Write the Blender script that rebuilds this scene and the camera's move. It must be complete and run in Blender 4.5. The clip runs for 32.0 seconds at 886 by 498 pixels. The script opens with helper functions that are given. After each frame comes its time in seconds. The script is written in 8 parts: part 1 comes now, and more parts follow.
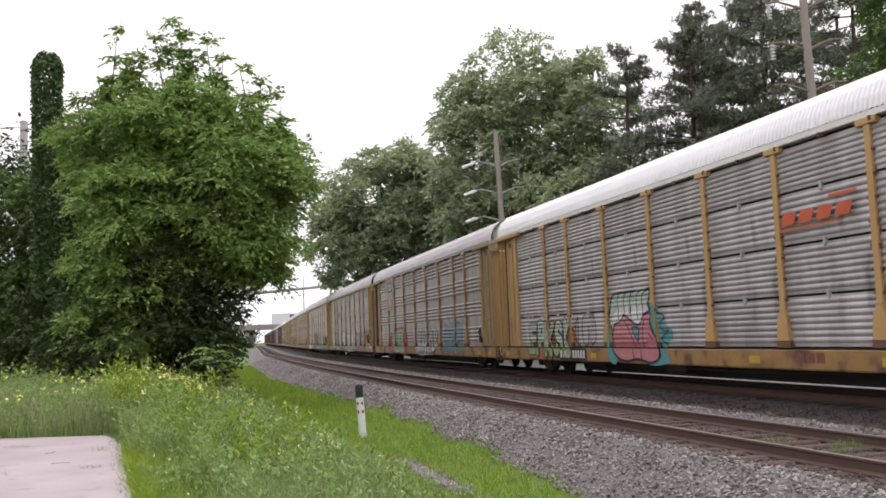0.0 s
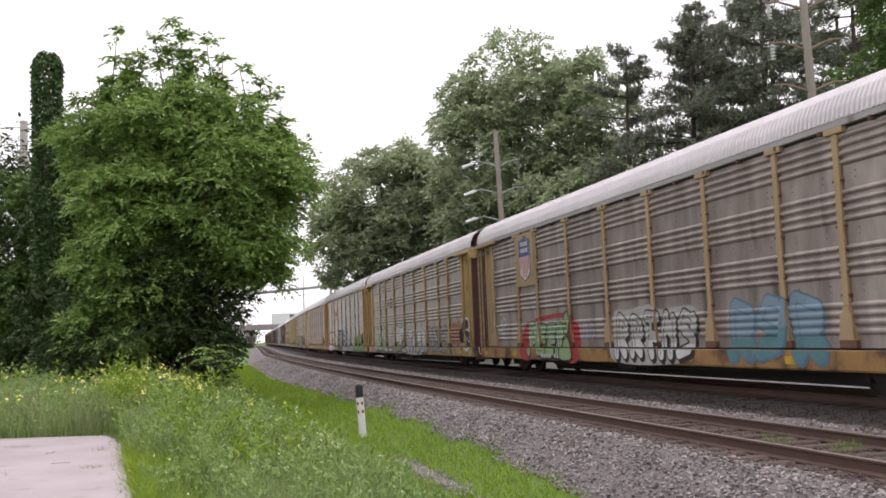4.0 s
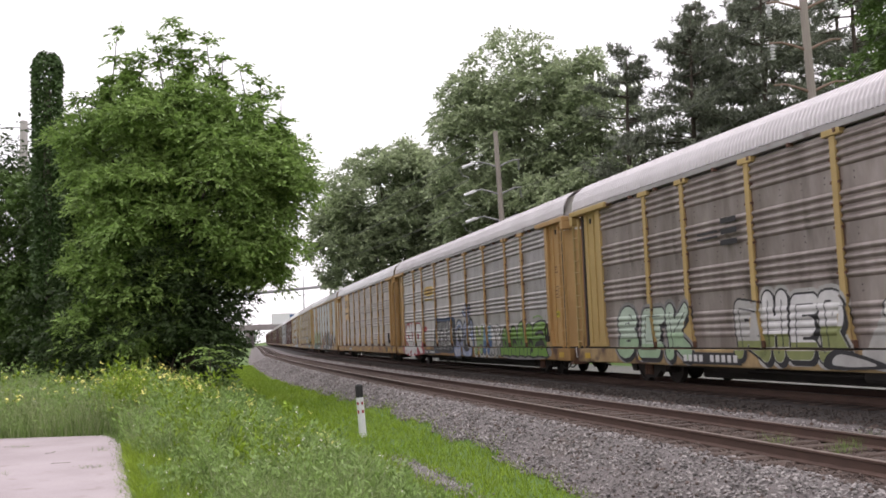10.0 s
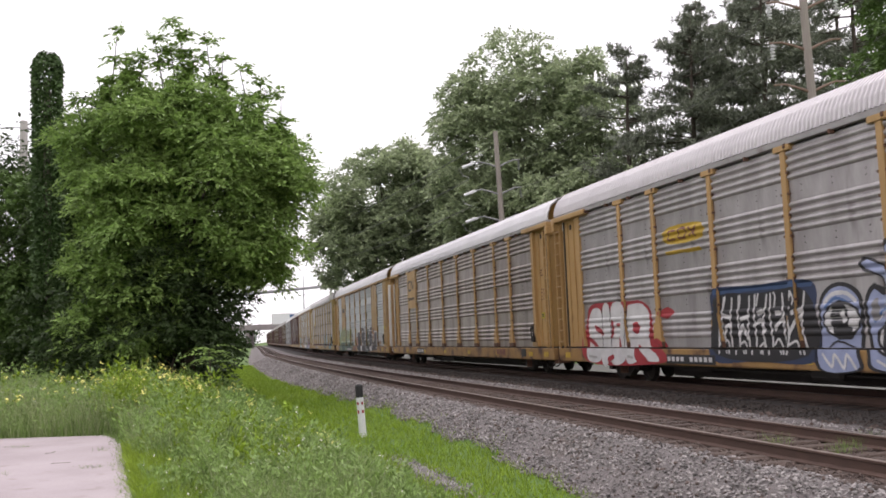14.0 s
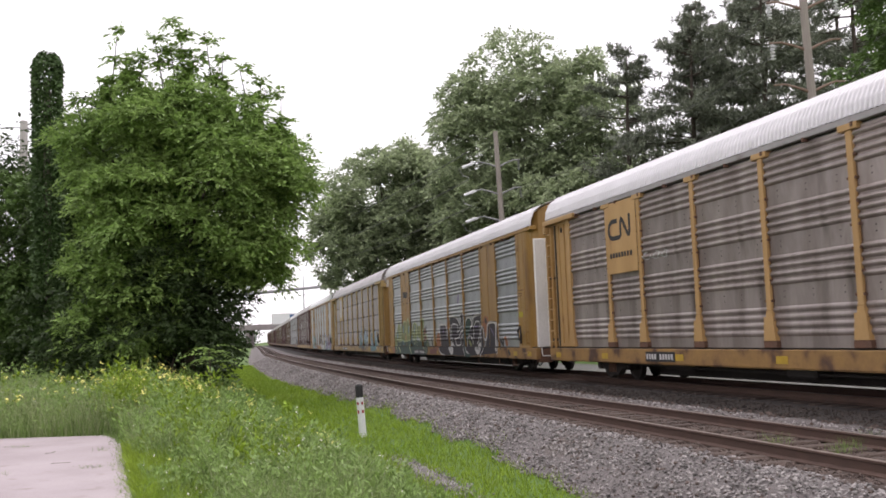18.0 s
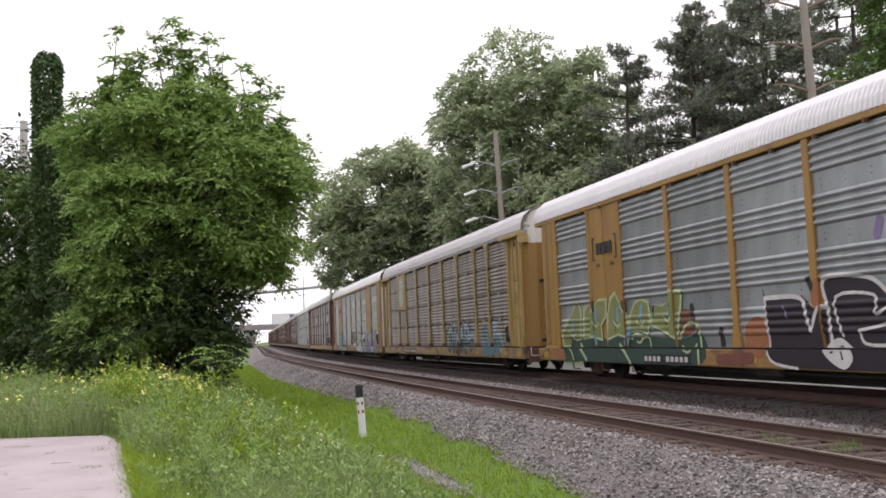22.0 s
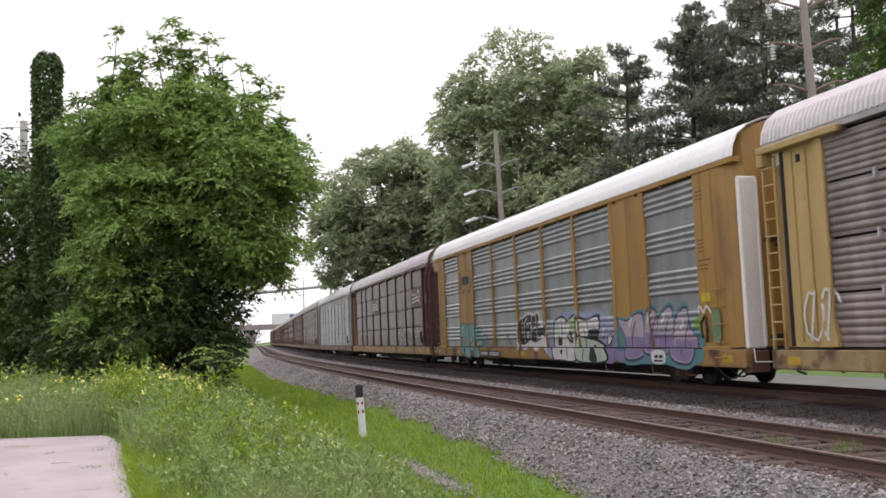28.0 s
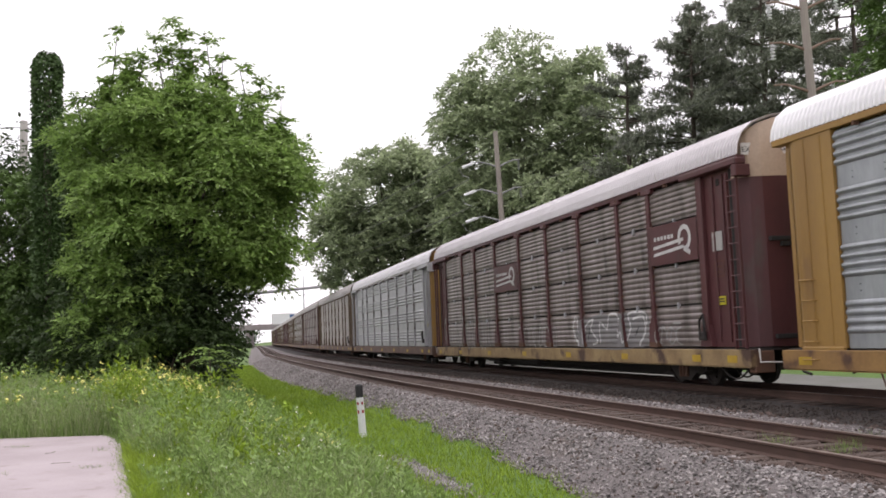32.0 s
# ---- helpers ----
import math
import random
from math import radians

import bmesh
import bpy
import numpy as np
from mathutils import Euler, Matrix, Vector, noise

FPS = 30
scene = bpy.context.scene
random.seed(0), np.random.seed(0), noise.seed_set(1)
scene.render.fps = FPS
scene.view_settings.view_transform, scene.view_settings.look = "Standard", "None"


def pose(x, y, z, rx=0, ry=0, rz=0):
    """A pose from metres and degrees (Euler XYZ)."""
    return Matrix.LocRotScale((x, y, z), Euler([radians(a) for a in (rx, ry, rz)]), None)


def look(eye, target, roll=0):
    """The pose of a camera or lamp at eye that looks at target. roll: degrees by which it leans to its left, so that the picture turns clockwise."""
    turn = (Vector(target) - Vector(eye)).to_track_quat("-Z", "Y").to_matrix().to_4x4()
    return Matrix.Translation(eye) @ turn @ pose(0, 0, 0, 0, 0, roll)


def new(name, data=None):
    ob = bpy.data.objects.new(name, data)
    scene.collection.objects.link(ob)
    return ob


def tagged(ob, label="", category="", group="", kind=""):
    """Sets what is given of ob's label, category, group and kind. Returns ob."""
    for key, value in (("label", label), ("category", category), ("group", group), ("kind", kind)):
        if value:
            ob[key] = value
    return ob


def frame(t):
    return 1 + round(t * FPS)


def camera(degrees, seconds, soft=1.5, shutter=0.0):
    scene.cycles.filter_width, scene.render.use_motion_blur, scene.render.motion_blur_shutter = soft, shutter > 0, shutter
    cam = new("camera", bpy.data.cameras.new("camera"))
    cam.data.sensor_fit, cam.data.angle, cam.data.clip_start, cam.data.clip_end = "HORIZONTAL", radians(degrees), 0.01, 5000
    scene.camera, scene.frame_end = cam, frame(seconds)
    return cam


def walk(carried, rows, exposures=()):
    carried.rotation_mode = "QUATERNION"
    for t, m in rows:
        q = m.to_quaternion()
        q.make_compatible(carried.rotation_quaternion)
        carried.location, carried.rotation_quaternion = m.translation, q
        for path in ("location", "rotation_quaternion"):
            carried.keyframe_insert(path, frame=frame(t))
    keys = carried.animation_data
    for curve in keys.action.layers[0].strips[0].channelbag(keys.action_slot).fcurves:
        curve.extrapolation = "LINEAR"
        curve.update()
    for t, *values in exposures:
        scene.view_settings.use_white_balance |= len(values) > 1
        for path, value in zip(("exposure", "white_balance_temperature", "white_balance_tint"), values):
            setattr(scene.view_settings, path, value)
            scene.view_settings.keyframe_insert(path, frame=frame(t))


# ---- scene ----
cam = camera(48.976, 32.0, soft=1.7, shutter=0.15)
EYE = Vector((0.0, 0.0, 1.508))
TILT = 0.0883
VIEW = look(EYE, EYE + Vector((0, math.cos(TILT), math.sin(TILT))), -2.263)
walk(cam, [(0.0, VIEW), (32.0, VIEW)], [(0.0, 0.0, 6480, 17.5), (32.0, 0.0, 6480, 17.5)])

# ---- world and light: bright overcast ----
world = bpy.data.worlds.new("overcast_sky")
scene.world = world
world.use_nodes = True
wn = world.node_tree
wn.nodes.clear()
sky = wn.nodes.new("ShaderNodeTexSky")
sky.sky_type, sky.sun_disc = "NISHITA", False
sky.sun_elevation, sky.sun_rotation = radians(70), radians(35)
sky.dust_density, sky.air_density = 4.0, 1.0
sky_dim = wn.nodes.new("ShaderNodeVectorMath")
sky_dim.operation = "SCALE"
sky_dim.inputs["Scale"].default_value = 0.06
cloud = wn.nodes.new("ShaderNodeMix")
cloud.data_type = "RGBA"
cloud.inputs["Factor"].default_value = 0.9
cloud.inputs[7].default_value = (1.0, 0.985, 1.0, 1)
bg = wn.nodes.new("ShaderNodeBackground")
bg.inputs["Strength"].default_value = 1.4
wo = wn.nodes.new("ShaderNodeOutputWorld")
wn.links.new(sky.outputs[0], sky_dim.inputs[0])
wn.links.new(sky_dim.outputs[0], cloud.inputs[6])
wn.links.new(cloud.outputs[2], bg.inputs[0])
wn.links.new(bg.outputs[0], wo.inputs[0])
sun = new("sun", bpy.data.lights.new("sun", "SUN"))
sun.data.energy, sun.data.angle, sun.data.color = 2.5, radians(80), (1.0, 0.97, 0.93)
sun.matrix_world = look((10, 24, 60), (0, 10, 0))
scene.view_settings.exposure = 0.0


# ---- the line of the track ----
START, HEADING, BEND, BEND_RATE, BEND_EASE = (7.1155, 19.4786), 2.8751, -0.7042e-3, -1.1411e-6, 35.666e-9
HALF_WIDTH = 1.55


def heading(s):
    s = np.clip(s, -200.0, 60.0)
    return HEADING + BEND * s + BEND_RATE * s ** 2 / 2 + BEND_EASE * s ** 3 / 6


_S = np.arange(-3000.0, 601.0, 1.0)
_H = heading((_S[1:] + _S[:-1]) / 2)
_X = np.concatenate([[0], np.cumsum(np.sin(_H))])
_Y = np.concatenate([[0], np.cumsum(np.cos(_H))])
_X += START[0] - np.interp(0, _S, _X)
_Y += START[1] - np.interp(0, _S, _Y)


def track(s, d):
    """Place s metres along the line and d metres from the train's centre towards the camera's side."""
    th = heading(s)
    return (np.interp(s, _S, _X) + (d - HALF_WIDTH) * np.cos(th), np.interp(s, _S, _Y) - (d - HALF_WIDTH) * np.sin(th))


def track_sd(x, y):
    """The s and d of places near the line."""
    s = np.zeros_like(np.asarray(x, float))
    for _ in range(6):
        th = heading(s)
        px, py = track(s, HALF_WIDTH)
        s = s + (x - px) * np.sin(th) + (y - py) * np.cos(th)
    th = heading(s)
    px, py = track(s, HALF_WIDTH)
    return s, HALF_WIDTH + (x - px) * np.cos(th) - (y - py) * np.sin(th)


D_KEYS = (-400, -60, -16, -9, -3.6, -2.3, 7.15, 8.15, 9.6, 11.6, 14, 34, 60, 400)
Z_KEYS = (6.0, 4.0, 0.6, -0.5, -0.5, -0.19, -0.19, -0.70, -0.72, -0.40, -0.29, -0.29, 0.2, 2.0)


def ground_z(x, y):
    return np.interp(track_sd(x, y)[1], D_KEYS, Z_KEYS)


SPEED_T, SPEED_V = (0.0, 8.0, 16.0, 24.0, 32.0), (6.4236, 6.5877, 6.8911, 7.1856, 7.3533)


def travelled(t):
    """Metres along the line, zero at the clip's end."""
    g = np.linspace(t, 32.0, 401)
    v = np.interp(g, SPEED_T, SPEED_V)
    return -float(((v[1:] + v[:-1]) / 2).sum() * (32.0 - t) / 400)


# ---- materials ----
def mat(name, base, rough=0.7, metal=0.0, second=None, scale=3.0, amount=0.5, grain=40.0, grain_amount=0.15, bump=0.0, bump_scale=60.0, stretch=(1, 1, 1), spec=0.5, island=0.0, each=0.0, translucent=0.0, third=None, third_scale=0.6, third_low=0.55, coords="Object"):
    """A surface of a base colour that drifts to a second one in patches, with fine grain and relief."""
    m = bpy.data.materials.new(name)
    m.use_nodes = True
    nt = m.node_tree
    nt.nodes.clear()
    N = nt.nodes.new
    out, bsdf = N("ShaderNodeOutputMaterial"), N("ShaderNodeBsdfPrincipled")
    bsdf.inputs["Roughness"].default_value = rough
    bsdf.inputs["Metallic"].default_value = metal
    bsdf.inputs["Specular IOR Level"].default_value = spec
    tc, mp = N("ShaderNodeTexCoord"), N("ShaderNodeMapping")
    mp.inputs["Scale"].default_value = stretch
    nt.links.new(tc.outputs[coords], mp.inputs[0])

    def noise_at(sc, detail=4.0):
        n = N("ShaderNodeTexNoise")
        n.inputs["Scale"].default_value, n.inputs["Detail"].default_value = sc, detail
        nt.links.new(mp.outputs[0], n.inputs["Vector"])
        return n.outputs["Fac"]

    def ramp(fac, lo, hi):
        r = N("ShaderNodeMapRange")
        r.inputs[1].default_value, r.inputs[2].default_value = lo, hi
        nt.links.new(fac, r.inputs[0])
        return r.outputs[0]

    def mix(fac, a, b):
        x = N("ShaderNodeMix")
        x.data_type = "RGBA"
        if isinstance(fac, float):
            x.inputs[0].default_value = fac
        else:
            nt.links.new(fac, x.inputs[0])
        for v, sock in ((a, x.inputs[6]), (b, x.inputs[7])):
            if isinstance(v, tuple):
                sock.default_value = (*v[:3], 1)
            else:
                nt.links.new(v, sock)
        return x.outputs[2]

    def times(a, v):
        x = N("ShaderNodeMath")
        x.operation = "MULTIPLY"
        nt.links.new(a, x.inputs[0])
        x.inputs[1].default_value = v
        return x.outputs[0]

    col = mix(times(ramp(noise_at(scale), 0.35, 0.65), amount), base, second or tuple(c * 0.6 for c in base))
    if third:
        col = mix(ramp(noise_at(third_scale), third_low, third_low + 0.12), col, third)
    hsv = N("ShaderNodeHueSaturation")
    val = N("ShaderNodeMath")
    val.operation = "MULTIPLY_ADD"
    nt.links.new(noise_at(grain, 3.0), val.inputs[0])
    val.inputs[1].default_value, val.inputs[2].default_value = 2 * grain_amount, 1 - grain_amount
    value = val.outputs[0]
    for part_of, how_much in (("island", island), ("each", each)):
        if how_much:
            if part_of == "island":
                g = N("ShaderNodeNewGeometry").outputs["Random Per Island"]
            else:
                g = N("ShaderNodeObjectInfo").outputs["Random"]
            a = N("ShaderNodeMath")
            a.operation = "MULTIPLY_ADD"
            nt.links.new(g, a.inputs[0])
            a.inputs[1].default_value, a.inputs[2].default_value = 2 * how_much, 1 - how_much
            b = N("ShaderNodeMath")
            b.operation = "MULTIPLY"
            nt.links.new(a.outputs[0], b.inputs[0])
            nt.links.new(value, b.inputs[1])
            value = b.outputs[0]
    nt.links.new(value, hsv.inputs["Value"])
    nt.links.new(col, hsv.inputs["Color"])
    nt.links.new(hsv.outputs[0], bsdf.inputs["Base Color"])
    if bump:
        b = N("ShaderNodeBump")
        b.inputs["Strength"].default_value, b.inputs["Distance"].default_value = min(1.0, bump), 0.02
        nt.links.new(noise_at(bump_scale), b.inputs["Height"])
        nt.links.new(b.outputs[0], bsdf.inputs["Normal"])
    surf = bsdf.outputs[0]
    if translucent:
        tr, ms = N("ShaderNodeBsdfTranslucent"), N("ShaderNodeMixShader")
        nt.links.new(hsv.outputs[0], tr.inputs[0])
        ms.inputs[0].default_value = translucent
        nt.links.new(surf, ms.inputs[1])
        nt.links.new(tr.outputs[0], ms.inputs[2])
        surf = ms.outputs[0]
    nt.links.new(surf, out.inputs[0])
    return m


M = {}
M["soil"] = mat("soil", (0.10, 0.085, 0.06), 0.95, second=(0.06, 0.09, 0.025), scale=0.8, grain=25, bump=0.6, bump_scale=20)
M["turf"] = mat("turf", (0.075, 0.14, 0.02), 0.95, second=(0.05, 0.095, 0.018), scale=0.9, grain=30, grain_amount=0.35, bump=0.8, bump_scale=30)
M["gravel"] = mat("gravel", (0.128, 0.113, 0.111), 0.95, second=(0.0704, 0.0616, 0.059), scale=2.0, grain=38, grain_amount=0.75, bump=1.0, bump_scale=34, third=(0.088, 0.0686, 0.0581), third_scale=0.35, third_low=0.6)
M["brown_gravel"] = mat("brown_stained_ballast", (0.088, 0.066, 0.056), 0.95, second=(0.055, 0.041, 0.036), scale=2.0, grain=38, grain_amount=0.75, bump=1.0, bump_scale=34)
# Near-black bed and stones: the train's shade put into their colour.
M["shaded_gravel"] = mat("shade_painted_ballast", (0.021, 0.016, 0.0135), 0.95, second=(0.014, 0.0105, 0.009), scale=2.0, grain=38, grain_amount=0.75, bump=1.0, bump_scale=34)
M["stone_shaded"] = mat("shade_painted_stone", (0.036, 0.027, 0.022), 0.9, second=(0.021, 0.016, 0.013), scale=1.2, grain=60, grain_amount=0.2, island=0.4)
M["pale_gravel"] = mat("pale_gravel", (0.125, 0.124, 0.116), 0.95, second=(0.075, 0.085, 0.06), scale=0.7, grain=20, grain_amount=0.3, bump=0.6, bump_scale=25)
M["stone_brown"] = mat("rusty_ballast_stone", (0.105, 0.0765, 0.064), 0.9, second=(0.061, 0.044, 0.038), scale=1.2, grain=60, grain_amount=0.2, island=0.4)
M["stone"] = mat("ballast_stone", (0.258, 0.240, 0.233), 0.9, second=(0.120, 0.108, 0.104), scale=1.2, grain=60, grain_amount=0.2, island=0.48)
M["concrete"] = mat("concrete", (0.345, 0.30, 0.312), 0.92, second=(0.28, 0.24, 0.248), scale=0.7, amount=0.9, grain=45, grain_amount=0.16, bump=0.4, bump_scale=80, third=(0.252, 0.211, 0.207), third_scale=2.2, third_low=0.63)
M["rail_side"] = mat("rusty_rail", (0.082, 0.047, 0.035), 0.85, second=(0.055, 0.033, 0.026), scale=4, grain=50, bump=0.3)
M["rail_head"] = mat("rail_head", (0.16, 0.12, 0.10), 0.45, 0.5, second=(0.11, 0.08, 0.065), scale=3)
M["tie"] = mat("wooden_tie", (0.062, 0.043, 0.034), 0.95, second=(0.036, 0.026, 0.022), scale=3, grain=30, grain_amount=0.3, bump=0.8, bump_scale=25, stretch=(1, 1, 1), each=0.25)
M["yellow"] = mat("yellow_paint", (0.44, 0.25, 0.055), 0.6, second=(0.36, 0.20, 0.05), scale=1.0, amount=0.7, grain=18, grain_amount=0.12, stretch=(1, 1, 0.4), third=(0.20, 0.10, 0.04), third_scale=1.6, third_low=0.66)
M["black"] = mat("grimy_black", (0.022, 0.019, 0.018), 0.75, second=(0.04, 0.03, 0.025), scale=3, grain=20)
M["bark"] = mat("bark", (0.07, 0.055, 0.042), 0.95, second=(0.045, 0.036, 0.03), scale=4, grain=20, bump=0.8, bump_scale=18, stretch=(1, 1, 0.3))
LEAF = dict(rough=0.55, scale=0.35, grain=2.5, grain_amount=0.22, island=0.38, spec=0.35)
M["leaf_bright"] = mat("bright_tree_leaf", (0.245, 0.36, 0.098), second=(0.15, 0.245, 0.062), translucent=0.35, **LEAF)
M["leaf_mid"] = mat("green_tree_leaf", (0.12, 0.195, 0.053), second=(0.08, 0.135, 0.038), translucent=0.3, **LEAF)
# Shaded version of the tree leaf: dimness of crown undersides in the colour.
M["leaf_shade"] = mat("shaded_tree_leaf", (0.05, 0.082, 0.025), second=(0.033, 0.056, 0.0185), translucent=0.3, **LEAF)
# Leaf colour lifted and greyed: the haze before the far trees is painted in.
M["leaf_hazy"] = mat("hazed_tree_leaf", (0.35, 0.41, 0.245), second=(0.235, 0.295, 0.165), translucent=0.42, **LEAF)
M["leaf_ivy"] = mat("ivy_leaf", (0.075, 0.13, 0.04), second=(0.045, 0.085, 0.026), translucent=0.15, **LEAF)
# Needle colour lightened the same way for haze.
M["needle"] = mat("hazed_pine_needle", (0.19, 0.211, 0.158), second=(0.138, 0.157, 0.115), translucent=0.15, **LEAF)
M["weed"] = mat("weed_blade", (0.20, 0.285, 0.085), second=(0.11, 0.18, 0.045), translucent=0.35, **LEAF)
M["weed_pale"] = mat("pale_grass_blade", (0.352, 0.378, 0.211), second=(0.238, 0.29, 0.132), translucent=0.3, **LEAF)
M["weed_leaf"] = mat("weed_leaf", (0.238, 0.343, 0.106), second=(0.132, 0.224, 0.0528), translucent=0.3, **LEAF)
M["lawn"] = mat("short_grass_blade", (0.22, 0.317, 0.0264), second=(0.145, 0.242, 0.022), translucent=0.35, **LEAF)
M["petal"] = mat("yellow_petal", (0.74, 0.70, 0.20), 0.6, second=(0.66, 0.61, 0.15), scale=3, island=0.15, translucent=0.2)
M["petal_white"] = mat("white_petal", (0.70, 0.68, 0.60), 0.6, scale=3, island=0.2)
M["pole_wood"] = mat("weathered_pole", (0.30, 0.265, 0.235), 0.9, second=(0.20, 0.175, 0.155), scale=2, grain=18, grain_amount=0.2, stretch=(1, 1, 0.1), bump=0.4)
M["pole_white"] = mat("pale_pole", (0.50, 0.47, 0.45), 0.8, second=(0.40, 0.37, 0.36), scale=2, grain=18, stretch=(1, 1, 0.15))
M["insulator"] = mat("white_insulator", (0.72, 0.72, 0.74), 0.3, scale=3, amount=0.2)
M["steel_grey"] = mat("grey_steel", (0.30, 0.30, 0.31), 0.5, 0.4, scale=2)
M["arm_wood"] = mat("brown_arm", (0.22, 0.15, 0.115), 0.8, second=(0.15, 0.10, 0.08), scale=3, grain=20)
M["wire"] = mat("cable", (0.12, 0.12, 0.12), 0.6)
# ---- helpers for meshes ----
def mesh_of(name, verts, faces, mats, index=None, smooth=False):
    me = bpy.data.meshes.new(name)
    me.from_pydata([tuple(v) for v in verts] if not isinstance(verts, np.ndarray) else verts.tolist(), [], faces if not isinstance(faces, np.ndarray) else faces.tolist())
    for m in mats if isinstance(mats, (list, tuple)) else [mats]:
        me.materials.append(m)
    if index is not None:
        me.polygons.foreach_set("material_index", np.asarray(index, np.int32))
    if smooth:
        me.polygons.foreach_set("use_smooth", np.ones(len(me.polygons), bool))
    me.update()
    return me


class Soup:
    """Collects boxes, tubes and sheets into one mesh."""

    def __init__(self):
        self.v, self.f, self.m = [], [], []

    def add(self, verts, faces, mi=0):
        o = len(self.v)
        self.v += [tuple(v) for v in verts]
        self.f += [tuple(i + o for i in f) for f in faces]
        self.m += [mi] * len(faces)
        return self

    def box(self, x0, x1, y0, y1, z0, z1, mi=0, bevel=0.0):
        if bevel:
            b = min(bevel, (x1 - x0) / 3, (y1 - y0) / 3, (z1 - z0) / 3)
            bm = bmesh.new()
            bmesh.ops.create_cube(bm, size=1, matrix=Matrix.Translation(((x0 + x1) / 2, (y0 + y1) / 2, (z0 + z1) / 2)) @ Matrix.Diagonal((x1 - x0, y1 - y0, z1 - z0, 1)))
            bmesh.ops.bevel(bm, geom=bm.edges[:], offset=b, segments=1, affect="EDGES")
            bm.verts.index_update()
            self.add([v.co for v in bm.verts], [[v.index for v in f.verts] for f in bm.faces], mi)
            bm.free()
            return self
        v = [(x, y, z) for x in (x0, x1) for y in (y0, y1) for z in (z0, z1)]
        return self.add(v, [(0, 1, 3, 2), (4, 6, 7, 5), (0, 4, 5, 1), (2, 3, 7, 6), (0, 2, 6, 4), (1, 5, 7, 3)], mi)

    def tube(self, points, radii, sides=8, mi=0, caps=True):
        pts = [Vector(p) for p in points]
        if isinstance(radii, (int, float)):
            radii = [radii] * len(pts)
        rings = []
        for i, p in enumerate(pts):
            d = (pts[min(i + 1, len(pts) - 1)] - pts[max(i - 1, 0)]).normalized()
            a = d.orthogonal() if abs(d.z) > 0.95 else d.cross(Vector((0, 0, 1)))
            a.normalize()
            if abs(d.z) > 0.95:
                a = Vector((1, 0, 0)) - d * d.x
                a.normalize()
            b = d.cross(a)
            rings.append([p + (a * math.cos(k * math.tau / sides) + b * math.sin(k * math.tau / sides)) * radii[i] for k in range(sides)])
        faces = []
        for i in range(len(pts) - 1):
            for k in range(sides):
                l = (k + 1) % sides
                faces.append((i * sides + k, i * sides + l, (i + 1) * sides + l, (i + 1) * sides + k))
        if caps:
            faces += [tuple(range(sides))[::-1], tuple((len(pts) - 1) * sides + k for k in range(sides))]
        return self.add([v for r in rings for v in r], faces, mi)

    def prism(self, outline, a0, a1, axis="y", mi=0):
        """An outline of (u, v) pushed out along an axis from a0 to a1."""
        n = len(outline)

        def at(u, v, a):
            return {"x": (a, u, v), "y": (u, a, v), "z": (u, v, a)}[axis]

        v = [at(u, w, a0) for u, w in outline] + [at(u, w, a1) for u, w in outline]
        f = [tuple(range(n)), tuple(range(n, 2 * n))[::-1]] + [(i, n + i, n + (i + 1) % n, (i + 1) % n) for i in range(n)]
        return self.add(v, f, mi)

    def mesh(self, name, mats, smooth=False):
        return mesh_of(name, self.v, self.f, mats, self.m, smooth)


def part(name, data, parent, label="", at=None):
    """One mesh object under a thing or under a part."""
    ob = new(name, data)
    ob.parent = parent
    if at is not None:
        ob.matrix_basis = at
    if label:
        ob["label"] = label
    return ob


def thing(name, label, category, group="", kind="", data=None, at=None):
    ob = tagged(new(name, data), label, category, group, kind)
    if at is not None:
        ob.matrix_basis = at
    return ob


rng = np.random.default_rng(7)


def sheet(name, base, second, amount=0.7, soot=(0.10, 0.085, 0.075), soot_low=0.60, metal=0.3):
    """Weathered ribbed steel sheet, streaked downwards."""
    return mat(name, base, 0.40, metal + 0.2, second=second, scale=2.2, amount=amount, grain=16, grain_amount=0.14, stretch=(1.0, 1.0, 0.28), each=0.10, bump=0.12, bump_scale=7.0, third=soot, third_scale=0.9, third_low=soot_low)


M["sheet_grey"] = sheet("grey_steel_sheet", (0.42, 0.397, 0.402), (0.27, 0.248, 0.246), soot_low=0.62)
M["sheet_brown"] = sheet("sooty_steel_sheet", (0.345, 0.298, 0.28), (0.198, 0.165, 0.153), 0.85, soot=(0.105, 0.083, 0.073), soot_low=0.60)
M["sheet_blue"] = sheet("galvanised_blue_grey_sheet", (0.355, 0.374, 0.392), (0.25, 0.264, 0.276), 0.7, soot_low=0.70, metal=0.4)
M["sheet_dark"] = sheet("dark_weathered_sheet", (0.272, 0.232, 0.222), (0.165, 0.135, 0.127), 0.85, soot=(0.07, 0.056, 0.05), soot_low=0.58)
M["sheet_light"] = sheet("bright_galvanised_sheet", (0.36, 0.365, 0.38), (0.26, 0.262, 0.272), 0.6, soot_low=0.70)
RUST = (0.16, 0.075, 0.035)
M["paint_ochre"] = mat("ochre_paint", (0.42, 0.262, 0.105), 0.55, second=(0.32, 0.185, 0.066), scale=1.1, amount=0.7, grain=18, grain_amount=0.10, stretch=(1, 1, 0.4), third=RUST, third_scale=1.5, third_low=0.67, each=0.06)
